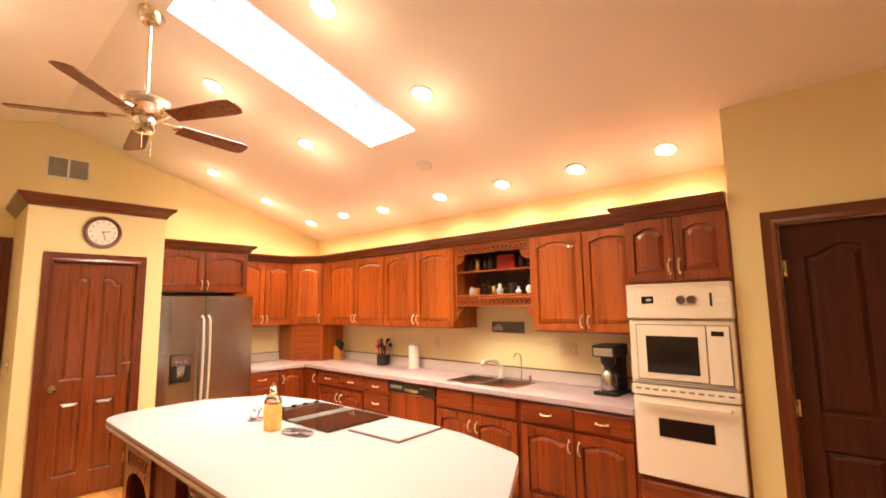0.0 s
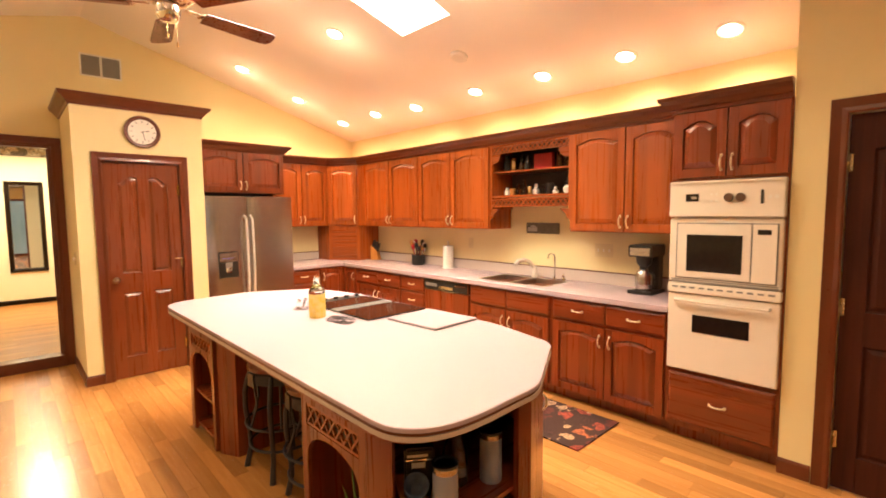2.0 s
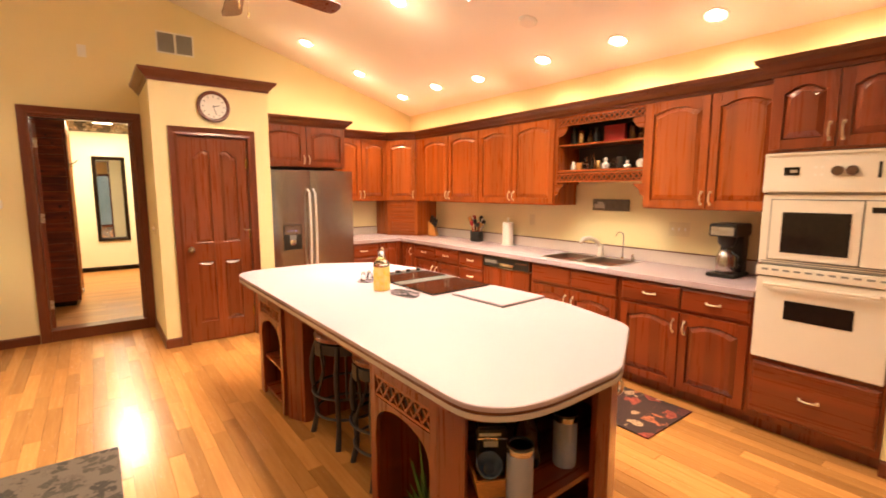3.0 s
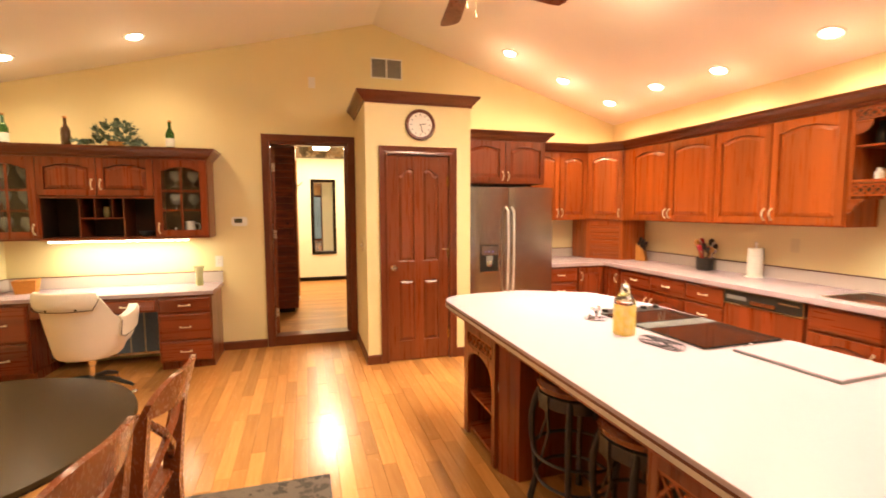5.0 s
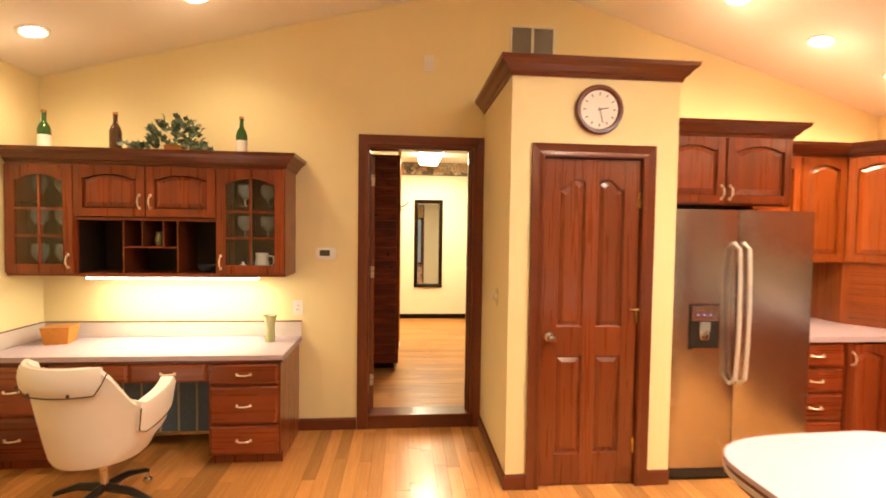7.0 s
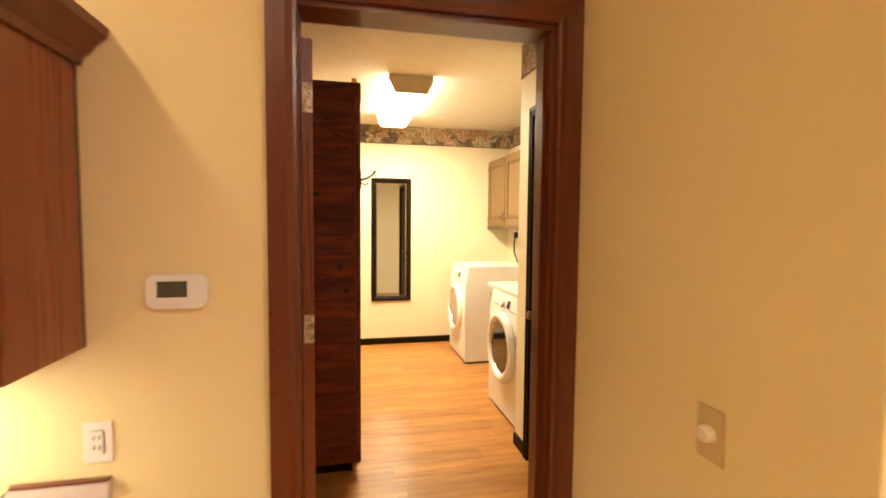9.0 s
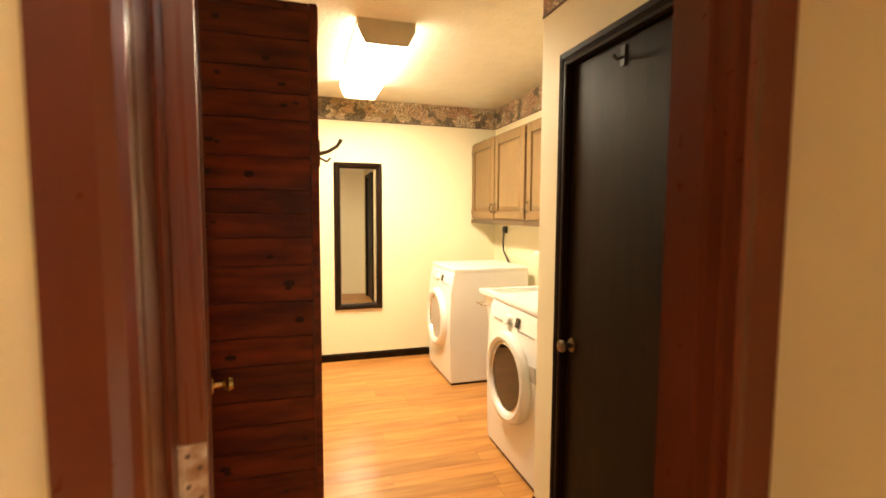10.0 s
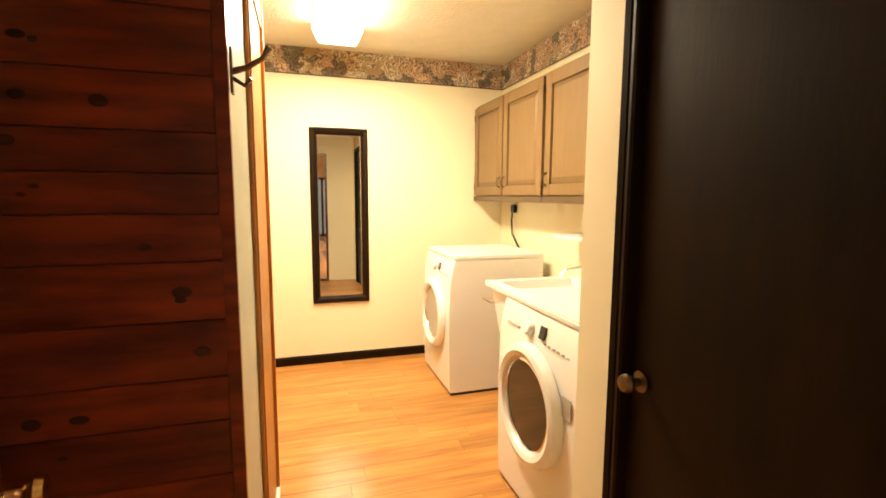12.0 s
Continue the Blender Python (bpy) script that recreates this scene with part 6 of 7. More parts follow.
panel_door(hu, 0.006, A - 0.002, 0.02, HH - 0.02, 0.04, 0.06, glass=True, handle=(A - 0.03, 0.10), y=-0.001)
panel_door(hu, Bx + 0.002, HW - 0.006, 0.02, HH - 0.02, 0.04, 0.06, glass=True, handle=(Bx + 0.03, 0.10), y=-0.001)
mid = (A + Bx) / 2
panel_door(hu, A + 0.004, mid - 0.003, 0.40, HH - 0.015, 0.03, handle=(mid - 0.035, 0.50), y=-0.001)
panel_door(hu, mid + 0.003, Bx - 0.004, 0.40, HH - 0.015, 0.03, handle=(mid + 0.035, 0.50), y=-0.001)
for x in (A + 0.011, Bx - 0.011):
    part("nook_lining", boxes((x - 0.0015, x + 0.0015, 0.02, HD - 0.012, 0.0185, 0.3745)), DARK_BACK, hu)
part("deck", boxes((A + 0.0095, Bx - 0.0095, 0, HD - 0.012, 0.375, 0.393)), CHERRY_DH, hu)
for x in (0.723, 1.072):
    part("divider", boxes((x - 0.006, x + 0.006, 0.01, HD - 0.012, 0.0185, 0.3745)), TRIM, hu)
part("pigeonhole_shelf", boxes((0.7295, 1.0655, 0.01, HD - 0.012, 0.19, 0.20)), CHERRY_DH, hu)
for x in (0.842, 0.978):
    part("divider", boxes((x - 0.004, x + 0.004, 0.012, HD - 0.012, 0.2005, 0.3745)), TRIM, hu)
structure("trim_crown_hutch", sweep([(HX0 + 0.002, HY, HZ1 - 0.006), (HX1, HY, HZ1 - 0.006), (HX1, N - 0.002, HZ1 - 0.006)], CROWN), TRIM, "dark crown moulding over the hutch", category="crown moulding")
solo("hutch_cap", boxes((HX0, HX1 + 0.0, HY, N - 0.003, HZ1 + 0.075, HZ1 + 0.088)), TRIM, "dark wooden top board of the hutch", "board")
ul = thing("under_cabinet_light", "lit fluorescent strip under the hutch", "lamp", pose(-2.19, 5.60, HZ0 - 0.026))
part("housing", boxes((0, 1.14, 0, 0.09, 0.012, 0.0255)), PLASTIC, ul)
part("lens", boxes((0.01, 1.13, 0.006, 0.084, 0.0, 0.0118)), STRIP, ul, "glowing white lens")
ua = new("under_cabinet_lamp", bpy.data.lights.new("under_cabinet_lamp", "AREA"))
ua.data.shape, ua.data.size, ua.data.size_y, ua.data.energy, ua.data.color = "RECTANGLE", 1.1, 0.06, 13, (1.0, 0.86, 0.58)
ua.matrix_world = pose(-1.62, 5.645, HZ0 - 0.032)


def goblet(x, y, z, r, h):
    bm = bmesh.new()
    lathe(bm, [(r * .75, 0), (r * .7, 0.004), (0.006, 0.008), (0.005, h * .3), (r * .5, h * .38), (r, h * .62), (r * .98, h * .85), (r * .9, h), (r * .87, h), (r * .94, h * .83), (r * .95, h * .62), (r * .4, h * .41), (0.001, h * .39)], n=18)
    return solo("wine_glass", bm, GOBLET, "clear stemmed goblet behind the hutch door", "glass", smooth=True, m=pose(x, y, z + 0.001), group="glassware in the hutch")


for x0, low in ((HX0 + 0.137, 0), (HX0 + 1.487, 1)):
    for lv, z in enumerate((0.018, 0.266, 0.486)):
        if lv >= low:
            for k in range(2):
                goblet(x0 + 0.155 * k, HY + 0.10, HZ0 + z, 0.050, 0.19 if not low else 0.15)
jg = thing("cream_jug", "white ceramic jug with a handle in the hutch", "jug", pose(HX1 - 0.19, HY + 0.12, HZ0 + 0.0185))
bm = bmesh.new()
lathe(bm, [(0.045, 0), (0.05, 0.05), (0.04, 0.11), (0.045, 0.14), (0.041, 0.14), (0.035, 0.11)], n=20)
part("body", bm, WHITE, jg, smooth=True)
bm = bmesh.new()
tube(bm, [(0.042, 0, 0.12), (0.08, 0, 0.115), (0.085, 0, 0.07), (0.048, 0, 0.04)], 0.007, 8)
part("handle", bm, WHITE, jg, smooth=True)
sb = thing("sugar_bowl", "white lidded sugar bowl in the hutch", "bowl", pose(HX1 - 0.32, HY + 0.12, HZ0 + 0.0185))
bm = bmesh.new()
lathe(bm, [(0.03, 0), (0.045, 0.02), (0.042, 0.045), (0.02, 0.055), (0.008, 0.06), (0.01, 0.075), (0.001, 0.08)], n=20)
part("body", bm, WHITE, sb, smooth=True)
bm = bmesh.new()
lathe(bm, [(0.02, 0), (0.03, 0.04), (0.02, 0.09), (0.028, 0.10)], n=16)
solo("small_vase", bm, mat("pale_green_glaze", (0.45, 0.46, 0.25), 0.3, second=(0.35, 0.38, 0.18), scale=20), "pale green patterned vase in a pigeonhole", "vase", smooth=True, m=pose(HX0 + 0.90, HY + 0.12, HZ0 + 0.2005))
bm = bmesh.new()
lathe(bm, [(0.02, 0), (0.05, 0.02), (0.065, 0.05), (0.06, 0.05), (0.02, 0.008)], n=18)
solo("blue_bowl", bm, BLUEGREY, "blue-grey glass dish in the hutch corner", "bowl", smooth=True, m=pose(HX0 + 1.21, HY + 0.14, HZ0 + 0.0185))


def wine_bottle(x, y, z, m, label, paper=True):
    b = thing("wine_bottle", label, "bottle", pose(x, y, z), "bottles on the hutch")
    bm = bmesh.new()
    lathe(bm, [(0.036, 0), (0.038, 0.01), (0.038, 0.15), (0.03, 0.175), (0.014, 0.205), (0.013, 0.255), (0.016, 0.258), (0.015, 0.27), (0.001, 0.271)], n=20)
    part("glass", bm, m, b, smooth=True)
    if paper:
        bm = bmesh.new()
        lathe(bm, [(0.0382, 0.03), (0.0386, 0.03), (0.0386, 0.11), (0.0382, 0.11)], n=20)
        part("paper_label", bm, PAPER, b, "cream paper label", smooth=True)
    bm = bmesh.new()
    lathe(bm, [(0.0165, 0.262), (0.0165, 0.278), (0.001, 0.279)], n=12)
    part("cap", bm, WICKER, b, "cork cap")


HT = HZ1 + 0.0885
wine_bottle(-2.48, 5.68, HT, GLASS_G, "green wine bottle with a cream label on the hutch")
wine_bottle(-2.02, 5.68, HT, GLASS_B, "brown wine bottle without label on the hutch", False)
wine_bottle(-1.18, 5.68, HT, GLASS_G, "slim green wine bottle with a cream label on the hutch")
iv = thing("ivy_plant", "artificial ivy with dark variegated leaves trailing on the hutch", "plant", pose(-1.63, 5.69, HT))
bm = bmesh.new()
lathe(bm, [(0.06, 0), (0.075, 0.06), (0.07, 0.06), (0.02, 0.05)], n=16)
part("pot", bm, WICKER, iv, smooth=True)
random.seed(11)
LEAF_BM = bmesh.new()
shape = [(0, 0, 0), (0.018, 0.012, 0.004), (0.022, 0.03, 0.002), (0.008, 0.034, 0.006), (0, 0.055, -0.006), (-0.008, 0.034, 0.006), (-0.022, 0.03, 0.002), (-0.018, 0.012, 0.004)]
vs = [LEAF_BM.verts.new(p) for p in shape] + [LEAF_BM.verts.new((0, 0.03, 0.009))]
for i in range(8):
    LEAF_BM.faces.new((vs[i], vs[(i + 1) % 8], vs[8]))
LEAF_ME = finish(LEAF_BM, "leaf", LEAF)
for k in range(230):
    if k < 170:
        u, a = random.uniform(0.05, 1), random.uniform(0, 2 * math.pi)
        r = math.sqrt(1 - (u - 0.1) ** 2 * 0.9)
        p = (0.17 * r * math.cos(a) + random.gauss(0, .012), 0.11 * r * math.sin(a), 0.03 + 0.20 * u + random.gauss(0, .01))
    else:
        s = random.choice((-1, 1))
        p = (s * random.uniform(0.13, 0.29), random.uniform(-0.13, -0.02), random.uniform(0.008, 0.05))
        a = random.uniform(0, 6.28)
    piece("leaf", LEAF_ME, iv, pose(*p, random.uniform(20, 120), random.uniform(-40, 40), math.degrees(a) - 90 + random.uniform(-40, 40)) @ Matrix.Scale(random.uniform(0.7, 1.15), 4))

# desk things
bs = thing("wicker_tray", "small honey-coloured wicker basket on the desk", "basket", pose(-2.40, 5.68, DT + 0.001, 0, 0, 10))
bm = bmesh.new()
loft(bm, [[(sx * 0.07, sy * 0.06, 0) for sx, sy in ((-1, -1), (1, -1), (1, 1), (-1, 1))], [(sx * 0.085, sy * 0.075, 0.11) for sx, sy in ((-1, -1), (1, -1), (1, 1), (-1, 1))],
          [(sx * 0.077, sy * 0.067, 0.11) for sx, sy in ((-1, -1), (1, -1), (1, 1), (-1, 1))], [(sx * 0.064, sy * 0.054, 0.012) for sx, sy in ((-1, -1), (1, -1), (1, 1), (-1, 1))]])
part("weave", bm, mat("honey_wicker", (0.62, 0.27, 0.04), 0.5, second=(0.42, 0.15, 0.02), scale=60, stretch=(1, 1, 4), bump=0.6, bump_scale=90), bs)
bm = bmesh.new()
loft(bm, [[(sx * 0.086, sy * 0.076, 0.1105) for sx, sy in ((-1, -1), (1, -1), (1, 1), (-1, 1))], [(sx * 0.086, sy * 0.076, 0.118) for sx, sy in ((-1, -1), (1, -1), (1, 1), (-1, 1))]])
part("rim", bm, PINE, bs)
vz = thing("glass_vase", "pale green and cream glazed vase on the desk", "vase", pose(-0.985, 5.68, DT + 0.001))
bm = bmesh.new()
lathe(bm, [(0.034, 0), (0.036, 0.02), (0.030, 0.10), (0.036, 0.165), (0.05, 0.19), (0.046, 0.19), (0.028, 0.10), (0.03, 0.02)], n=20)
part("body", bm, mat("cream_glaze", (0.62, 0.58, 0.36), 0.25, second=(0.36, 0.42, 0.16), scale=9, stretch=(1, 1, 0.4)), vz, smooth=True)

# ---- desk chair ----
ch = thing("desk_chair", "cream vinyl swivel chair with black piping on a black star base", "office chair", pose(-1.615, 4.85, 0.0, 0, 0, -20))


def chair_ring(z_of, r_of, out):
    pts = []
    for i in range(33):
        phi = math.radians(-128 + 256 * i / 32)
        pts.append((r_of(phi) * math.sin(phi), -r_of(phi) * math.cos(phi), z_of(phi)))
    return pts


def top_z(p):
    """A level back that drops to the arms, which rise towards the front."""
    a = abs(math.degrees(p))
    u = min(max((a - 44) / 40, 0.0), 1.0)
    u = u * u * (3 - 2 * u)
    return 0.865 - 0.235 * u + 0.06 * max(0.0, (a - 84) / 44)


def low_z(p):
    return 0.355 + 0.13 * max(0.0, (abs(math.degrees(p)) - 50) / 78)


def low_r(p):
    return 0.215 + 0.07 * max(0.0, (abs(math.degrees(p)) - 50) / 78)


levels = [0.0, 0.06, 0.2, 0.5, 0.85, 1.0]
rings = []
for f in levels:
    rings.append(chair_ring(lambda p: low_z(p) + (top_z(p) - low_z(p)) * f, lambda p: low_r(p) + (0.318 - low_r(p)) * (0.25 * f ** 0.3 + 0.75 * f), True))
rings.append(chair_ring(lambda p: top_z(p) + 0.018, lambda p: 0.295, True))
for f in levels[::-1]:
    rings.append(chair_ring(lambda p: low_z(p) + 0.04 + (top_z(p) - low_z(p) - 0.04) * f, lambda p: low_r(p) - 0.06 + (0.325 - low_r(p)) * f, True))
bm = bmesh.new()
loft(bm, [list(r) for r in zip(*rings)])
part("shell", bm, VINYL, ch, "cream vinyl tub shell", smooth=True)
bm = bmesh.new()
lathe(bm, [(0.19, 0.345), (0.215, 0.37), (0.24, 0.43), (0.235, 0.47), (0.18, 0.49), (0.001, 0.495)], n=28)
part("seat_cushion", bm, VINYL, ch, smooth=True)
bm = bmesh.new()
rr = []
for i in range(13):
    phi = math.radians(-50 + 100 * i / 12)
    rr.append([((0.312 + 0.026 * c) * math.sin(phi), -(0.312 + 0.026 * c) * math.cos(phi), 0.815 + 0.068 * s) for c, s in [(math.cos(a), math.sin(a)) for a in [2 * math.pi * k / 10 for k in range(10)]]])
loft(bm, rr)
hr = part("head_roll", bm, VINYL, ch, "rolled cream back cushion", smooth=True)
bm = bmesh.new()
tube(bm, [(0.335 * math.sin(p), -0.335 * math.cos(p), 0.752 + 0.10 * max(0.0, (abs(math.degrees(p)) - 46) / 8)) for p in [math.radians(-54 + 108 * i / 24) for i in range(25)]], 0.0032, 6)
part("piping", bm, PIPING, hr, "black piping")
for p in (-0.6, -0.08, 0.5):
    bm = bmesh.new()
    lathe(bm, [(0.009, 0), (0.007, 0.006), (0.001, 0.008)], n=10)
    part("button", bm, PIPING, hr, at=Matrix.Translation((0.338 * math.sin(p), -0.338 * math.cos(p), 0.765)) @ pose(0, 0, 0, 90, 0, 0))
for s in (-1, 1):
    bm = bmesh.new()
    q = []
    for i in range(9):
        phi = s * math.radians(78 + 50 * i / 8)
        r = 0.322
        q.append([((r + d) * math.sin(phi), -(r + d) * math.cos(phi), z) for d, z in ((0.0 - 0.02, top_z(phi) - 0.13), (0.006 - 0.01, top_z(phi) - 0.12), (0.014, top_z(phi)), (0.0, top_z(phi) + 0.03), (-0.06, top_z(phi) + 0.032), (-0.07, top_z(phi)))])
    loft(bm, q)
    ar = part("arm_pad", bm, VINYL, ch, "padded arm with black piping", smooth=True)
    bm = bmesh.new()
    edge = [(78, -0.0), (78, -0.06), (78, -0.118)] + [(78 + 49 * k / 8, -0.12) for k in range(1, 9)]
    tube(bm, [((0.338 + 0.16 * dz) * math.sin(s * math.radians(a)), -(0.338 + 0.16 * dz) * math.cos(math.radians(a)), top_z(math.radians(a)) + dz) for a, dz in edge], 0.003, 6)
    part("piping", bm, PIPING, ar, "black piping")
bm = bmesh.new()
lathe(bm, [(0.02, 0.14), (0.02, 0.25), (0.03, 0.26), (0.03, 0.34), (0.09, 0.345)], n=16)
part("column", bm, CHROME, ch, smooth=True)
for k in range(4):
    a = math.radians(8 + 90 * k)
    c, sn = math.cos(a), math.sin(a)
    bm = bmesh.new()
    tube(bm, [(0.02 * c, 0.02 * sn, 0.155), (0.15 * c, 0.15 * sn, 0.145), (0.28 * c, 0.28 * sn, 0.10), (0.305 * c, 0.305 * sn, 0.085)], 0.015, 8, [0.024, 0.02, 0.014, 0.011])
    lg = part("leg", bm, BLACK, ch, "black base arm", smooth=True)
    bm = bmesh.new()
    lathe(bm, [(0.001, -0.026), (0.018, -0.02), (0.026, 0), (0.018, 0.02), (0.001, 0.026)], n=14)
    part("caster", bm, CHROME, lg, "ball caster", smooth=True, at=pose(0.305 * c, 0.305 * sn, 0.0275, 90, 0, math.degrees(a)))
    bm = bmesh.new()
    tube(bm, [(0.305 * c, 0.305 * sn, 0.05), (0.305 * c, 0.305 * sn, 0.09)], 0.008, 8)
    part("stem", bm, CHROME, lg)

# ---- dining table, chairs and rug ----
bm = bmesh.new()
box(bm, -2.35, 0.132, 0.9, 3.172, 0.001, 0.011)
solo("area_rug", bm, RUG_GREY, "grey patterned area rug under the dining table", "rug", 0.003)
tb = thing("dining_table", "dark-stained round dining table on a turned pedestal", "table", pose(-1.17, 2.43, 0.011))
bm = bmesh.new()
lathe(bm, [(0.56, 0.705), (0.59, 0.712), (0.60, 0.724), (0.595, 0.737), (0.001, 0.739)], n=72)
part("tabletop", bm, TABLETOP, tb, smooth=True)
bm = bmesh.new()
lathe(bm, [(0.22, 0.06), (0.10, 0.09), (0.06, 0.2), (0.075, 0.35), (0.05, 0.5), (0.09, 0.65), (0.2, 0.704)], n=28)
part("pedestal", bm, TABLETOP, tb, smooth=True)
for k in range(4):
    a = math.radians(45 + 90 * k)
    bm = bmesh.new()
    tube(bm, [(0.12 * math.cos(a), 0.12 * math.sin(a), 0.12), (0.27 * math.cos(a), 0.27 * math.sin(a), 0.07), (0.40 * math.cos(a), 0.40 * math.sin(a), 0.025)], 0.03, 10, [0.04, 0.03, 0.022])
    part("foot", bm, TABLETOP, tb, smooth=True)


def dining_chair(m):
    """A cross-back chair; its back lies at -y, its seat looks to +y."""
    c = thing("dining_chair", "cherry wooden dining chair with a curved crest and crossed back", "chair", m, "chairs round the table")
    part("seat", boxes((-0.21, 0.21, -0.2, 0.22, 0.43, 0.455)), CHAIRWOOD, c, bevel=0.01)
    part("seat_rail", boxes((-0.19, 0.19, -0.18, 0.2, 0.385, 0.429)), CHAIRWOOD, c)
    for s in (-1, 1):
        bm = bmesh.new()
        pts = [(s * 0.19, -0.20, 0.0, .019), (s * 0.19, -0.185, 0.40, .024), (s * 0.195, -0.205, 0.62, .023), (s * 0.205, -0.238, 0.83, .016)]
        rings = [[(x - r, y - r * 1.3, z), (x + r, y - r * 1.3, z), (x + r, y + r * 1.3, z), (x - r, y + r * 1.3, z)] for x, y, z, r in pts]
        loft(bm, rings)
        part("back_post", bm, CHAIRWOOD, c)
        bm = bmesh.new()
        pts = [(s * 0.185, 0.195, 0.0, .015), (s * 0.185, 0.19, 0.43, .021)]
        loft(bm, [[(x - r, y - r, z), (x + r, y - r, z), (x + r, y + r, z), (x - r, y + r, z)] for x, y, z, r in pts])
        part("leg", bm, CHAIRWOOD, c)
        bm = bmesh.new()
        tube(bm, [(s * 0.18, -0.19, 0.50), (s * 0.08, -0.225, 0.60), (-s * 0.05, -0.245, 0.70), (-s * 0.185, -0.24, 0.80)], 0.011, 6, [0.013, 0.015, 0.015, 0.013])
        part("cross_splat", bm, CHAIRWOOD, c, smooth=True)
    bm = bmesh.new()
    q = []
    for i in range(13):
        u = -1 + i / 6
        x, bow = 0.225 * u, -0.055 * (1 - u * u)
        zt = 0.925 - 0.055 * u ** 4
        q.append([(x, -0.245 + bow, 0.80 + 0.015 * u * u), (x, -0.225 + bow, 0.80 + 0.015 * u * u), (x, -0.255 + bow, zt), (x, -0.275 + bow, zt)])
    loft(bm, q)
    part("crest_rail", bm, CHAIRWOOD, c, smooth=True)
    return c


c1 = dining_chair(pose(-0.695, 2.445, 0.0115, 0, 0, 87))
copy_thing(c1, pose(-0.74, 1.92, 0.0115, 0, 0, 82))


# ---- laundry room ----
structure("laundry_floor_base", boxes((LW - 0.1, LE + 0.1, N + T, LN + 0.1, -0.05, LF - 0.010)), GROUT, "joints under the laundry floor", category="floor")
structure("wall_laundry_north", boxes((LW - 0.1, LE + 0.1, LN, LN + 0.1, 0, LC)), WALL_L, "pale yellow painted laundry wall", category="wall")
structure("wall_laundry_east", boxes((LE, LE + 0.1, N + T, LN, 0, LC)), WALL_L, "pale yellow painted laundry wall behind the machines", category="wall")
structure("wall_laundry_west", boxes((LW - 0.1, LW, N + T, LN, 0, LC)), WALL_L, "pale yellow painted laundry wall", category="wall")
structure("wall_laundry_south", boxes((LW, -0.301, N + T, N + T + 0.012, LF, LC), (0.502, 0.93, N + T, N + T + 0.012, LF, LC), (-0.301, 0.502, N + T, N + T + 0.012, 2.20, LC)), WALL_L, "pale yellow laundry side of the kitchen wall", category="wall")
structure("ceiling_laundry", boxes((LW - 0.1, LE + 0.1, N + T, LN + 0.1, LC, LC + 0.1)), CEIL_L, "stippled off-white laundry ceiling", category="ceiling")
# closet block with the dark door
CX, CY1 = 0.945, 7.298
DY0, DY1 = 6.29, 7.058
bm = bmesh.new()
box(bm, CX, CX + 0.1, N + T + 0.012, DY0, LF - 0.01, LC)
box(bm, CX, CX + 0.1, DY1, CY1, LF - 0.01, LC)
box(bm, CX, CX + 0.1, DY0, DY1, LF + 2.10, LC)
box(bm, CX + 0.1, LE, CY1 - 0.1, CY1, LF - 0.01, LC)
structure("wall_closet", bm, WALL_L, "pale painted closet wall with a dark door", category="wall")
structure("trim_closet_jamb", boxes((CX - 0.0005, CX + 0.099, DY1 - 0.0034, DY1 - 0.0004, LF, LF + 2.10), (CX - 0.0005, CX + 0.099, DY0 + 0.0004, DY0 + 0.0034, LF, LF + 2.10), (CX - 0.0005, CX + 0.099, DY0 + 0.0036, DY1 - 0.0036, LF + 2.0965, LF + 2.0995)), DARKDOOR, "black-brown closet door jamb", category="door jamb")
ca = casing("trim_closet_door", pose(CX, DY1, LF, 0, 0, -90), DY1 - DY0, 2.10, 0.052, "black-brown painted door casing", DARKDOOR)
cd = house_door("door_3", pose(CX + 0.012, DY1 - 0.004, LF, 0, 0, -90), DY1 - DY0 - 0.008, 2.09, DARKDOOR, "closed flush door painted black-brown", 0.045, flat=True, knob_mat=BRONZE)
for y in (0.32, 0.62):
    bm = bmesh.new()
    box(bm, y - 0.012, y + 0.012, -0.006, -0.001, 2.0, 2.07)
    tube(bm, [(y, -0.006, 2.03), (y, -0.03, 2.02), (y, -0.045, 2.035)], 0.006, 6)
    part("coat_hook", bm, BLACK, cd)
BBL = [(0, 0), (0.014, 0), (0.014, 0.06), (0.008, 0.072), (0, 0.075)]
for nm, path in (("laundry_north", [(LW, LN, LF), (LE, LN, LF)]), ("laundry_closet", [(CX, CY1, LF), (CX, DY1 + 0.062, LF)]), ("laundry_closet_end", [(LE, CY1, LF), (CX, CY1, LF)])):
    structure("baseboard_" + nm, sweep(path, BBL), DARKDOOR, "black-brown baseboard", category="baseboard")
structure("trim_wallpaper_border", boxes((LW, LE - 0.003, LN - 0.003, LN - 0.0005, 2.475, LC - 0.001), (LE - 0.003, LE - 0.0005, CY1, LN - 0.0035, 2.475, LC - 0.001), (CX - 0.003, CX - 0.0005, N + T + 0.02, CY1, 2.475, LC - 0.001)), BORDER, "floral wallpaper border in rose and brown", category="wallpaper border")
structure("trim_border_line", boxes((LW, LE - 0.004, LN - 0.006, LN - 0.0032, 2.466, 2.475), (LE - 0.006, LE - 0.0032, CY1, LN - 0.0065, 2.466, 2.475), (CX - 0.006, CX - 0.0032, N + T + 0.02, CY1, 2.466, 2.475)), mat("border_edge", (0.10, 0.06, 0.04), 0.7, second=(0.14, 0.09, 0.06), scale=40), "dark lower edge of the wallpaper border", category="wallpaper border")

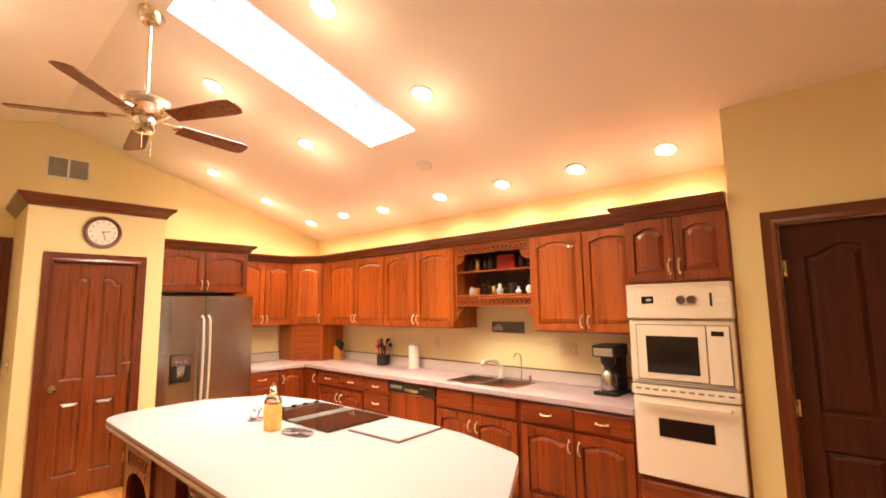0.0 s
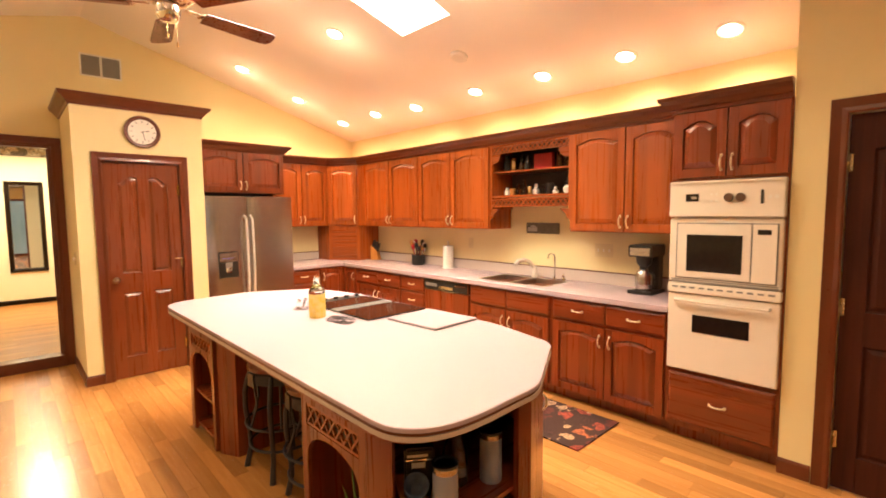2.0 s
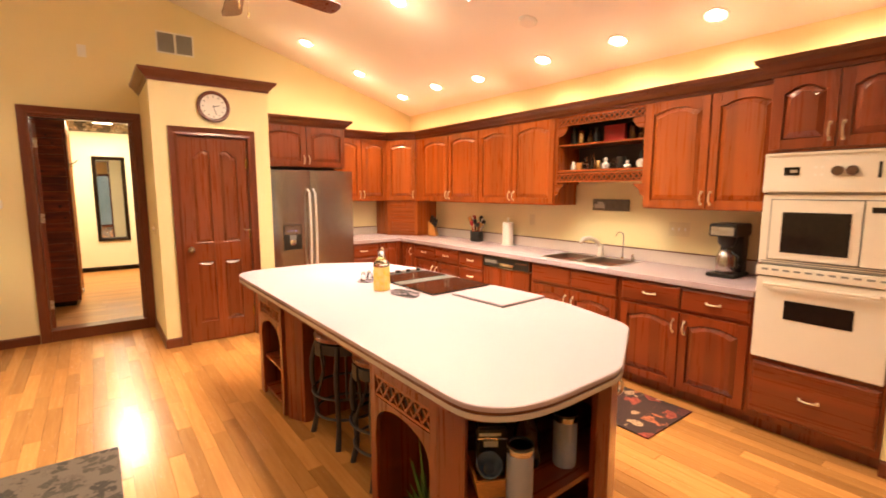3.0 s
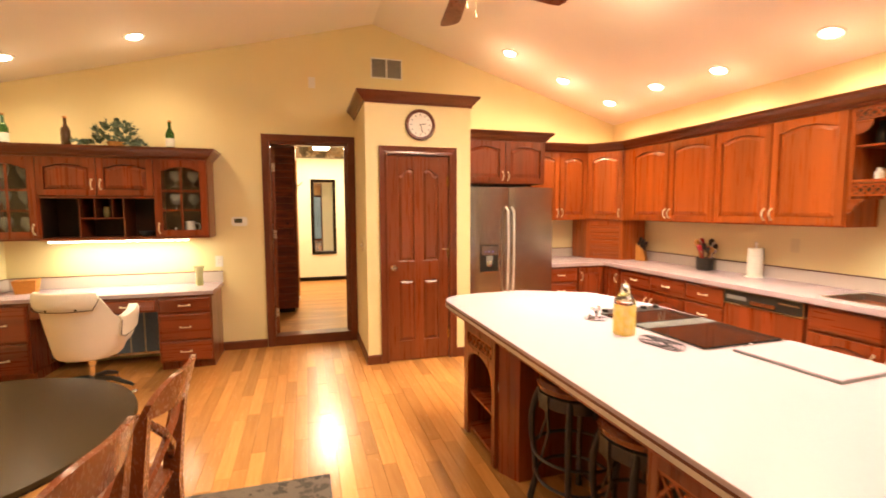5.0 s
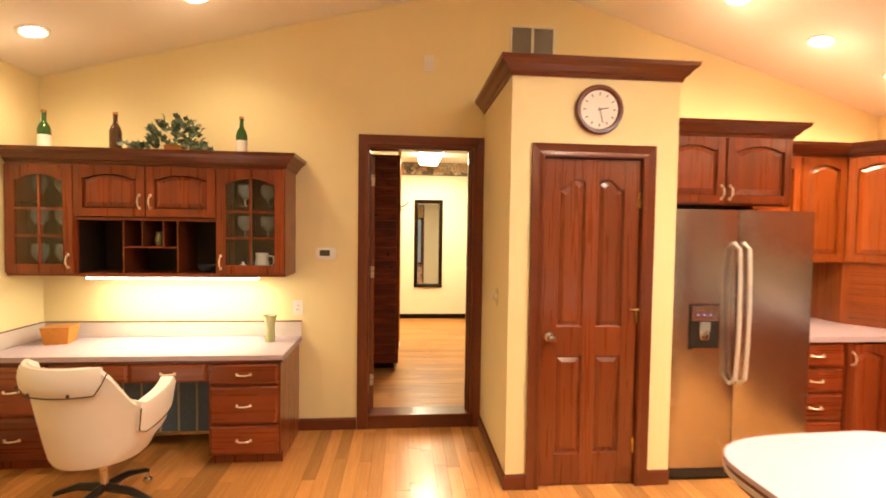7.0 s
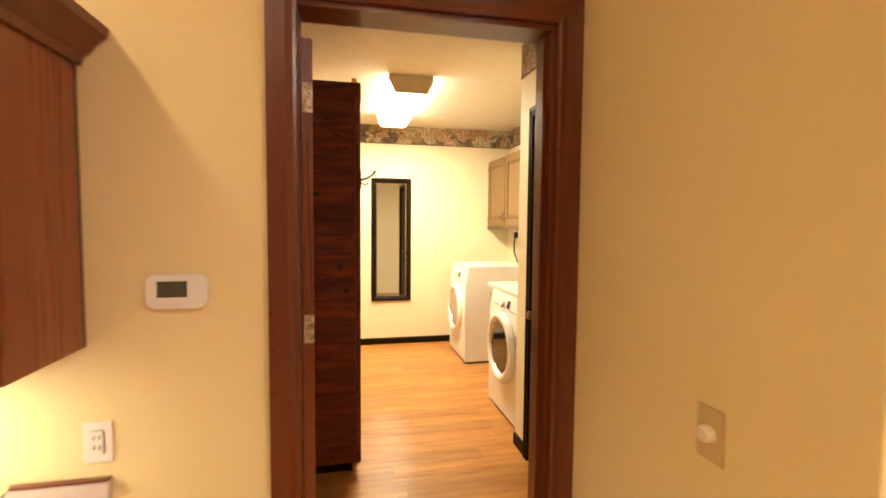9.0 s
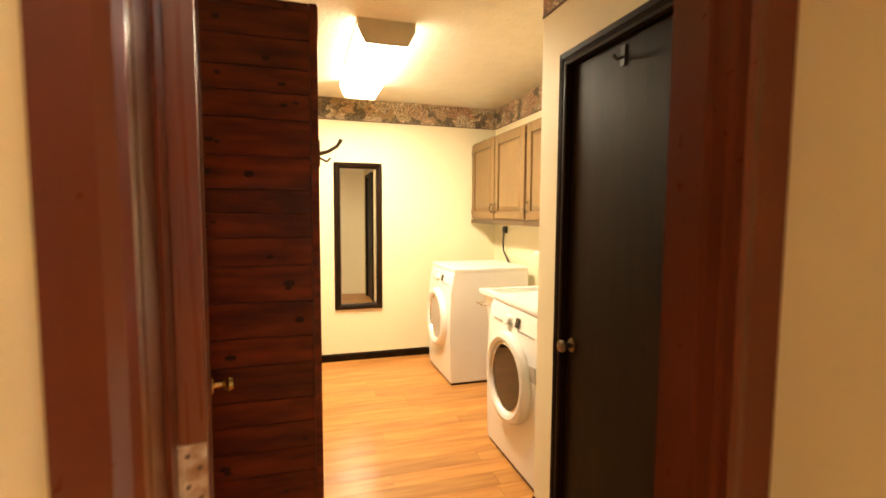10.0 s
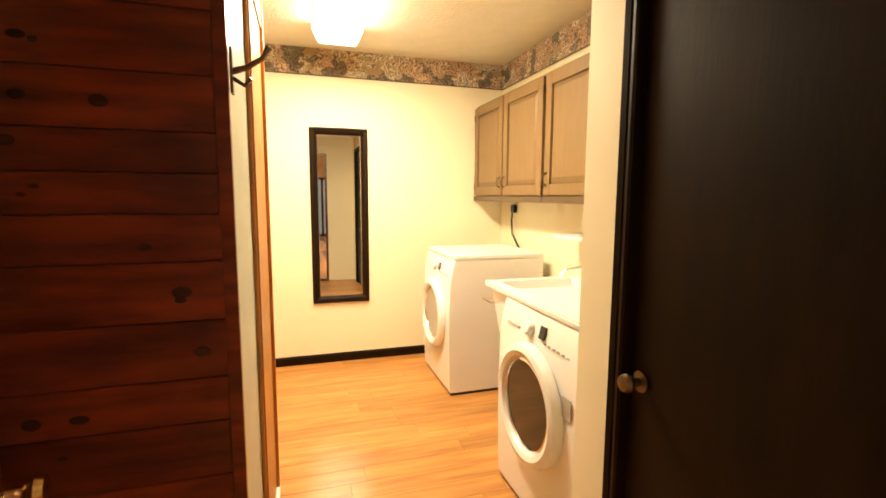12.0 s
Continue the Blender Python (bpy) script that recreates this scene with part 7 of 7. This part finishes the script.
# ceiling fixture
cl = thing("fluorescent_fixture", "lit wrap-around fluorescent ceiling fixture with metal ends", "ceiling light", pose(0.345, 8.72, LC))
bm = bmesh.new()
loft(bm, [[(sx * 0.16, y, z) for sx, z in ((-1, -0.012), (-0.9, -0.10), (-0.75, -0.13), (0.75, -0.13), (0.9, -0.10), (1, -0.012))] for y in (-0.66, 0.66)])
part("lens", bm, TUBE, cl, "glowing wrap-around lens")
part("pan", boxes((-0.165, 0.165, -0.66, 0.66, -0.0115, -0.001)), WHITE, cl)
for y in (-0.675, 0.6605):
    bm = bmesh.new()
    loft(bm, [[(sx * 0.165, yy, z) for sx, z in ((-1.03, -0.001), (-1.03, -0.05), (-0.75, -0.137), (0.75, -0.137), (1.03, -0.05), (1.03, -0.001))] for yy in (y, y + 0.0145)])
    part("end_cap", bm, TAN, cl, "tan metal end cap")
fl = new("fluorescent_lamp", bpy.data.lights.new("fluorescent_lamp", "AREA"))
fl.data.shape, fl.data.size, fl.data.size_y, fl.data.energy, fl.data.color = "RECTANGLE", 0.28, 1.2, 78, (1.0, 0.82, 0.55)
fl.matrix_world = pose(0.345, 8.72, LC - 0.145)

# entry door leaf, standing open
ld = house_door("door_4", pose(-0.262, N + T - 0.012, LF + 0.01, 0, 0, 100), 0.95, 2.02, DOORWOOD, "reddish wooden laundry door standing open", 0.925)
for z in (0.25, 1.115, 1.84):
    bm = boxes((-0.0028, -0.0006, 0.001, 0.034, z - 0.045, z + 0.045))
    tube(bm, [(-0.003, 0.0355, z - 0.046), (-0.003, 0.0355, z + 0.046)], 0.006, 8)
    hg = part("hinge", bm, HINGE, ld, "worn pale hinge plate")
    for dy, dz in ((0.010, -0.030), (0.024, -0.012), (0.010, 0.012), (0.024, 0.030)):
        part("screw", boxes((-0.0036, -0.0029, dy - 0.003, dy + 0.003, z + dz - 0.003, z + dz + 0.003)), BRONZE, hg)

# cedar wardrobe
PALE = mat("pale_sliding_door", (0.55, 0.54, 0.42), 0.4, second=(0.50, 0.49, 0.38), scale=10)
WX0, WX1, WY0, WY1, WT = -0.95, -0.075, 7.13, 8.25, 2.33
wd = thing("cedar_wardrobe", "tall wardrobe clad in knotty red cedar boards with white sliding doors", "wardrobe", pose(0, 0, 0))
part("carcass", boxes((WX0, WX1 - 0.03, WY0 + 0.02, WY1, LF + 0.06, WT)), PINE, wd)
part("plinth", boxes((WX0, WX1 - 0.05, WY0 + 0.03, WY1, LF, LF + 0.058)), DARKDOOR, wd)
part("corner_strip", boxes((WX1 - 0.028, WX1, WY0, WY0 + 0.02, LF + 0.06, WT)), CEDAR, wd)
part("jamb", boxes((WX1 - 0.028, WX1 + 0.01, WY1 - 0.03, WY1, LF + 0.02, LC - 0.004)), PINE, wd, "orange pine jamb")
part("head", boxes((WX1 - 0.028, WX1 + 0.004, WY0 + 0.021, WY1 - 0.031, WT - 0.10, WT)), PINE, wd, "orange pine head rail")
for k in range(2):
    y0 = WY0 + 0.03 + 0.52 * k
    dd = part("sliding_door", boxes((WX1 - 0.026 + 0.012 * k, WX1 - 0.016 + 0.012 * k, y0, y0 + 0.54, LF + 0.03, WT - 0.101)), PINE if k else PALE, wd, "orange pine sliding door" if k else "white sliding door")
    part("stile", boxes((WX1 - 0.0155 + 0.012 * k, WX1 - 0.010 + 0.012 * k, y0 + 0.02, y0 + 0.05, LF + 0.06, WT - 0.15)), PINE if k else PALE, dd)
part("floor_track", boxes((WX1 - 0.03, WX1 + 0.012, WY0 + 0.9, WY1 - 0.031, LF, LF + 0.028)), WHITE, wd)
hk = bmesh.new()
box(hk, WX1 + 0.0005, WX1 + 0.006, WY0 + 0.03, WY0 + 0.055, 1.745, 1.845)
tube(hk, [(WX1 + 0.005, WY0 + 0.042, 1.795), (WX1 + 0.035, WY0 + 0.035, 1.803), (WX1 + 0.07, WY0 + 0.03, 1.825), (WX1 + 0.085, WY0 + 0.028, 1.850)], 0.006, 8, [0.008, 0.007, 0.006, 0.008])
tube(hk, [(WX1 + 0.005, WY0 + 0.042, 1.780), (WX1 + 0.03, WY0 + 0.04, 1.765), (WX1 + 0.045, WY0 + 0.035, 1.780)], 0.005, 8)
part("coat_hook", hk, BRONZE, wd, "dark bronze coat hook", smooth=True)
random.seed(21)
z, heights = LF + 0.06, []
while z < WT - 0.01:
    h = min(random.choice((0.088, 0.105, 0.12, 0.095, 0.135)), WT - z)
    heights.append((z, h))
    z += h
for z, h in heights:
    bd = part("board", boxes((WX0, WX1 - 0.029, WY0 + 0.001, WY0 + 0.0195, z + 0.001, z + h - 0.001)), CEDAR, wd, bevel=0.002)
    for k in range(random.choice((1, 2, 2, 3))):
        bm = bmesh.new()
        r = random.uniform(0.006, 0.017)
        lathe(bm, [(r, 0), (r * .7, 0.0012), (0.0005, 0.0014)], n=12, sx=1.3, sy=random.uniform(0.6, 1))
        part("knot", bm, KNOT, bd, at=pose(random.uniform(-0.6, WX1 - 0.06), WY0 + 0.0012, z + h * random.uniform(.3, .7), 90, 0, 0))

# mirror
mr = thing("wall_mirror", "tall mirror in a dark wooden frame on the laundry wall", "mirror", pose(0.152, LN - 0.002, 0.612))
MW, MH, MF = 0.468, 1.452, 0.058
prof = [(0, 0), (0, -0.02), (0.012, -0.03), (0.035, -0.026), (MF - 0.006, -0.014), (MF, -0.010), (MF, 0)]
bm = bmesh.new()
cs = [(0, 0, 1, 1), (MW, 0, -1, 1), (MW, MH, -1, -1), (0, MH, 1, -1)]
for (ax, az, asx, asz), (bx, bz, bsx, bsz) in zip(cs, cs[1:] + cs[:1]):
    loft(bm, [[(ax + asx * o, y, az + asz * o) for o, y in prof], [(bx + bsx * o, y, bz + bsz * o) for o, y in prof]])
part("frame", bm, DARKDOOR, mr, "black-brown moulded frame")
part("glass", boxes((MF, MW - MF, -0.009, -0.003, MF, MH - MF)), MIRROR, mr, "silvered glass")
bm = bmesh.new()
for x0, x1, z0, z1 in ((MF, MW - MF, MF, MF + 0.008), (MF, MW - MF, MH - MF - 0.008, MH - MF), (MF, MF + 0.008, MF + 0.008, MH - MF - 0.008), (MW - MF - 0.008, MW - MF, MF + 0.008, MH - MF - 0.008)):
    box(bm, x0, x1, -0.0105, -0.0092, z0, z1)
part("bevel_strip", bm, CHROME, mr, "bright bevelled edge")

# laundry wall cabinets
LCX, LZ0, LZ1 = 1.60, 1.475, 2.30
for y0, w, doors in ((LN - 0.004, 1.24, ((0.012, 0.60, "r"), (0.62, 1.225, "l"))), (LN - 1.25, 0.62, ((0.015, 0.60, "l"),))):
    c = thing("laundry_cabinet", "taupe glazed wall cabinet with raised-panel doors", "cabinet", facing(LCX, y0, LZ0, "east"), "laundry wall cabinets")
    part("body", boxes((0, w, 0, LE - LCX - 0.003, 0, LZ1 - LZ0)), TAUPE, c)
    part("bottom_rail", boxes((0, w, -0.02, -0.0005, 0, 0.04)), TAUPE_D, c)
    for x0, x1, side in doors:
        hx = x1 - 0.03 if side == "r" else x0 + 0.03
        d = panel_door(c, x0, x1, 0.05, LZ1 - LZ0 - 0.02, 0.0, 0.07, material=TAUPE, y=-0.001)
        pull(d, hx, 0.15, True, -0.022, 0.08, BRONZE)
        line = 0.07
        part("glaze_line", boxes((x0 + line, x1 - line, -0.0105, -0.0085, 0.05 + line, 0.055 + line), (x0 + line, x1 - line, -0.0105, -0.0085, LZ1 - LZ0 - 0.025 - line, LZ1 - LZ0 - 0.02 - line),
                                 (x0 + line, x0 + line + 0.005, -0.0105, -0.0085, 0.056 + line, LZ1 - LZ0 - 0.026 - line), (x1 - line - 0.005, x1 - line, -0.0105, -0.0085, 0.056 + line, LZ1 - LZ0 - 0.026 - line)), TAUPE_D, d)
        for z in (0.12, LZ1 - LZ0 - 0.10):
            hxx = x0 - 0.002 if side == "r" else x1 + 0.002
            part("hinge", boxes((hxx - 0.006, hxx + 0.006, -0.024, -0.0005, z - 0.025, z + 0.025)), BRONZE, d)


def machine(m, w, h, d, label, name, dark):
    """A front loader; origin at its front left lower corner, face to -y."""
    c = thing(name, label, name.replace("_", " "), m)
    bm = bmesh.new()
    n = 8
    prof = []
    for z, y in ((0.02, 0.0), (0.06, -0.004), (h * 0.5, -0.012), (h * 0.8, -0.004), (h * 0.84, 0.002), (h - 0.05, 0.022), (h - 0.032, 0.030)):
        prof.append((y, z))
    loft(bm, [[(x, y, z) for y, z in prof] + [(x, d, h - 0.032), (x, d, 0.02)] for x in (0, w)])
    part("body", bm, WHITE, c, bevel=0.004, smooth=True)
    part("lid", boxes((-0.002, w + 0.002, 0.022, d, h - 0.0315, h)), WHITE, c, bevel=0.008, smooth=True)
    part("kick_gap", boxes((0.01, w - 0.01, 0.01, d - 0.01, 0.0, 0.0195)), BLACK, c)
    cx, cz, R = w / 2, 0.535, w * 0.385
    at = pose(cx, -0.012, cz, 90, 0, 0)
    bm = bmesh.new()
    lathe(bm, [(R, 0.0), (R * 1.0, 0.02), (R * 0.96, 0.04), (R * 0.87, 0.048), (R * 0.79, 0.040), (R * 0.75, 0.022), (R * 0.73, 0.003)], n=48)
    dr = part("door", bm, WHITE, c, "round white porthole door", smooth=True, at=at)
    bm = bmesh.new()
    lathe(bm, [(R * 0.745, 0.018), (R * 0.75, 0.026), (R * 0.715, 0.030), (R * 0.70, 0.018)], n=40)
    part("chrome_ring", bm, CHROME, dr, smooth=True)
    bm = bmesh.new()
    lathe(bm, [(R * 0.71, 0.022), (R * 0.66, 0.017), (R * 0.65, 0.019), (R * 0.56, 0.010), (R * 0.55, 0.013), (R * 0.42, 0.006), (R * 0.41, 0.009), (R * 0.25, 0.005), (0.001, 0.004)], n=36)
    part("glass_bowl", bm, DRUM if dark else VENT, dr, "dark glass bowl over the steel drum" if dark else "grey lint-screen bowl", smooth=True)
    # chrome rings added to give the dark bowl its highlights
    if dark:
        for r, y in ((0.60, 0.0150), (0.46, 0.0090)):
            bm = bmesh.new()
            lathe(bm, [(R * (r + 0.012), y - 0.002), (R * r, y + 0.003), (R * (r - 0.012), y - 0.002)], n=36)
            part("drum_glint", bm, CHROME, dr, "chrome ring added as a highlight in the bowl", smooth=True)
    bm = bmesh.new()
    lathe(bm, [(0.035, 0), (0.032, 0.016), (0.026, 0.022), (0.001, 0.023)], n=24)
    part("dial", bm, WHITE, c, smooth=True, at=pose(w * 0.42, 0.006, h * 0.885, 72, 0, 0))
    part("display", boxes((-0.022, 0.022, -0.006, -0.001, -0.02, 0.035)), BLACK, c, at=pose(w * 0.58, 0.008, h * 0.885, -14, 0, 0))
    for k in range(6):
        part("button", boxes((-0.007, 0.007, -0.006, -0.001, -0.004, 0.004)), VENT, c, at=pose(w * 0.62 + 0.035 * k, 0.004, h * 0.852, -14, 0, 0))
    part("badge", boxes((-0.06, 0.06, -0.005, -0.001, -0.006, 0.006)), VENT, c, at=pose(w * 0.2, 0.005, h * 0.86, -14, 0, 0))
    return c


machine(facing(1.055, LN - 0.262, LF, "east"), 0.69, 1.01, 0.72, "white front-loading dryer beside the mirror", "clothes_dryer", False)
wm = machine(facing(1.01, 8.06, LF, "east"), 0.69, 0.965, 0.75, "white front-loading washing machine with a dark porthole", "washing_machine", True)
part("energy_label", boxes((0.60, 0.655, -0.016, -0.012, 0.60, 0.68)), VENT, wm, "grey printed sticker")
# utility sink between the machines
us = thing("utility_sink", "white plastic laundry tub on dark legs between the machines", "sink", pose(1.19, 8.075, LF + 0.0))
bm = bmesh.new()
loft(bm, [[(0.05, 0.07, 0.58), (0.58, 0.07, 0.58), (0.58, 0.51, 0.58), (0.05, 0.51, 0.58)], [(0.01, 0.03, 0.86), (0.62, 0.03, 0.86), (0.62, 0.55, 0.86), (0.01, 0.55, 0.86)],
          [(-0.02, 0.0, 0.87), (0.64, 0.0, 0.87), (0.64, 0.58, 0.87), (-0.02, 0.58, 0.87)], [(-0.02, 0.0, 0.90), (0.64, 0.0, 0.90), (0.64, 0.58, 0.90), (-0.02, 0.58, 0.90)],
          [(0.05, 0.06, 0.90), (0.56, 0.06, 0.90), (0.56, 0.52, 0.90), (0.05, 0.52, 0.90)], [(0.08, 0.10, 0.62), (0.54, 0.10, 0.62), (0.54, 0.48, 0.62), (0.08, 0.48, 0.62)]])
part("tub", bm, WHITE, us, smooth=True)
for x, y in ((0.07, 0.09), (0.55, 0.09), (0.07, 0.48), (0.55, 0.48)):
    part("leg", boxes((x - 0.018, x + 0.018, y - 0.018, y + 0.018, 0, 0.579)), GREY, us)
bm = bmesh.new()
tube(bm, [(0.60, 0.34, 0.90), (0.60, 0.34, 0.98), (0.52, 0.34, 1.0), (0.40, 0.34, 0.985), (0.37, 0.34, 0.95)], 0.011, 8)
for y in (0.26, 0.42):
    lathe(bm, [(0.02, 0.90), (0.018, 0.94), (0.001, 0.945)], 0.60, y, 0, 12)
part("faucet", bm, CHROME, us, "chrome laundry tap", smooth=True)
bm = bmesh.new()
tube(bm, [(0.0, 0.40, 0.80), (-0.06, 0.40, 0.80), (-0.06, 0.52, 0.80), (0.0, 0.52, 0.80)], 0.005, 6)
part("towel_rail", bm, CHROME, us, "small wire towel rail", smooth=True)
solo("wall_shelf", boxes((LE - 0.19, LE - 0.003, 8.05, 8.69, 1.25, 1.272)), WHITE, "small white shelf on the laundry wall", "shelf", 0.003)
pg = thing("dryer_plug", "black dryer plug and cord on the wall", "plug", pose(0, 0, 0))
bm = boxes((LE - 0.035, LE - 0.003, 9.61, 9.68, 1.375, 1.445))
part("plug", bm, BLACK, pg, bevel=0.006)
bm = bmesh.new()
tube(bm, [(LE - 0.03, 9.645, 1.375), (LE - 0.04, 9.64, 1.30), (LE - 0.05, 9.60, 1.20), (LE - 0.045, 9.53, 1.13), (LE - 0.04, 9.48, 1.08)], 0.009, 8)
part("cord", bm, BLACK, pg, smooth=True)

# ---- floor planks ----
random.seed(31)
PW = 0.083
far = bmesh.new()
fl_ob = bpy.data.objects["floor"]
shared = {}
count = 0
x = W
while x < E:
    w = min(PW, E - x)
    y = S - random.uniform(0, 0.6)
    while y < N:
        l = random.choice((0.45, 0.6, 0.75, 0.9, 1.05, 1.2))
        a, b = max(y, S), min(y + l, N - 0.001)
        y += l
        if b - a < 0.02:
            continue
        near = -0.75 < x < 1.05 and a > 2.2 or 2.1 < x < 3.3 and 0.5 < a < 3.2 or -0.6 < x < 1.0 and 0.6 < a < 2.3
        if near and count < 300 and w > 0.08 and b - a > l - 0.001:
            if l not in shared:
                shared[l] = finish(boxes((0.0006, PW - 0.0006, 0.0006, l - 0.0006, -0.011, 0.0)), "plank", OAK, 0.0012)
            piece("plank", shared[l], fl_ob, pose(x, a, 0))
            count += 1
        else:
            box(far, x + 0.0006, x + w - 0.0006, a + 0.0006, b - 0.0006, -0.011, 0.0)
    x += PW
ob = part("plank_field", far, OAK, fl_ob, "glossy honey oak strip floor")
tagged(ob, kind="stuff")
lf_ob = bpy.data.objects["laundry_floor_base"]
ROWS = 0.128
y, k = N + T + 0.02, 0
while y < LN:
    w = min(ROWS, LN - y)
    x = LW - random.uniform(0, 1.0)
    while x < LE:
        a, b = max(x, LW), min(x + 1.2, LE)
        x += 1.2
        if b - a > 0.02:
            part("plank", boxes((a + 0.0008, b - 0.0008, y + 0.0008, y + w - 0.0008, LF - 0.009, LF)), LAMI, lf_ob)
    y += ROWS
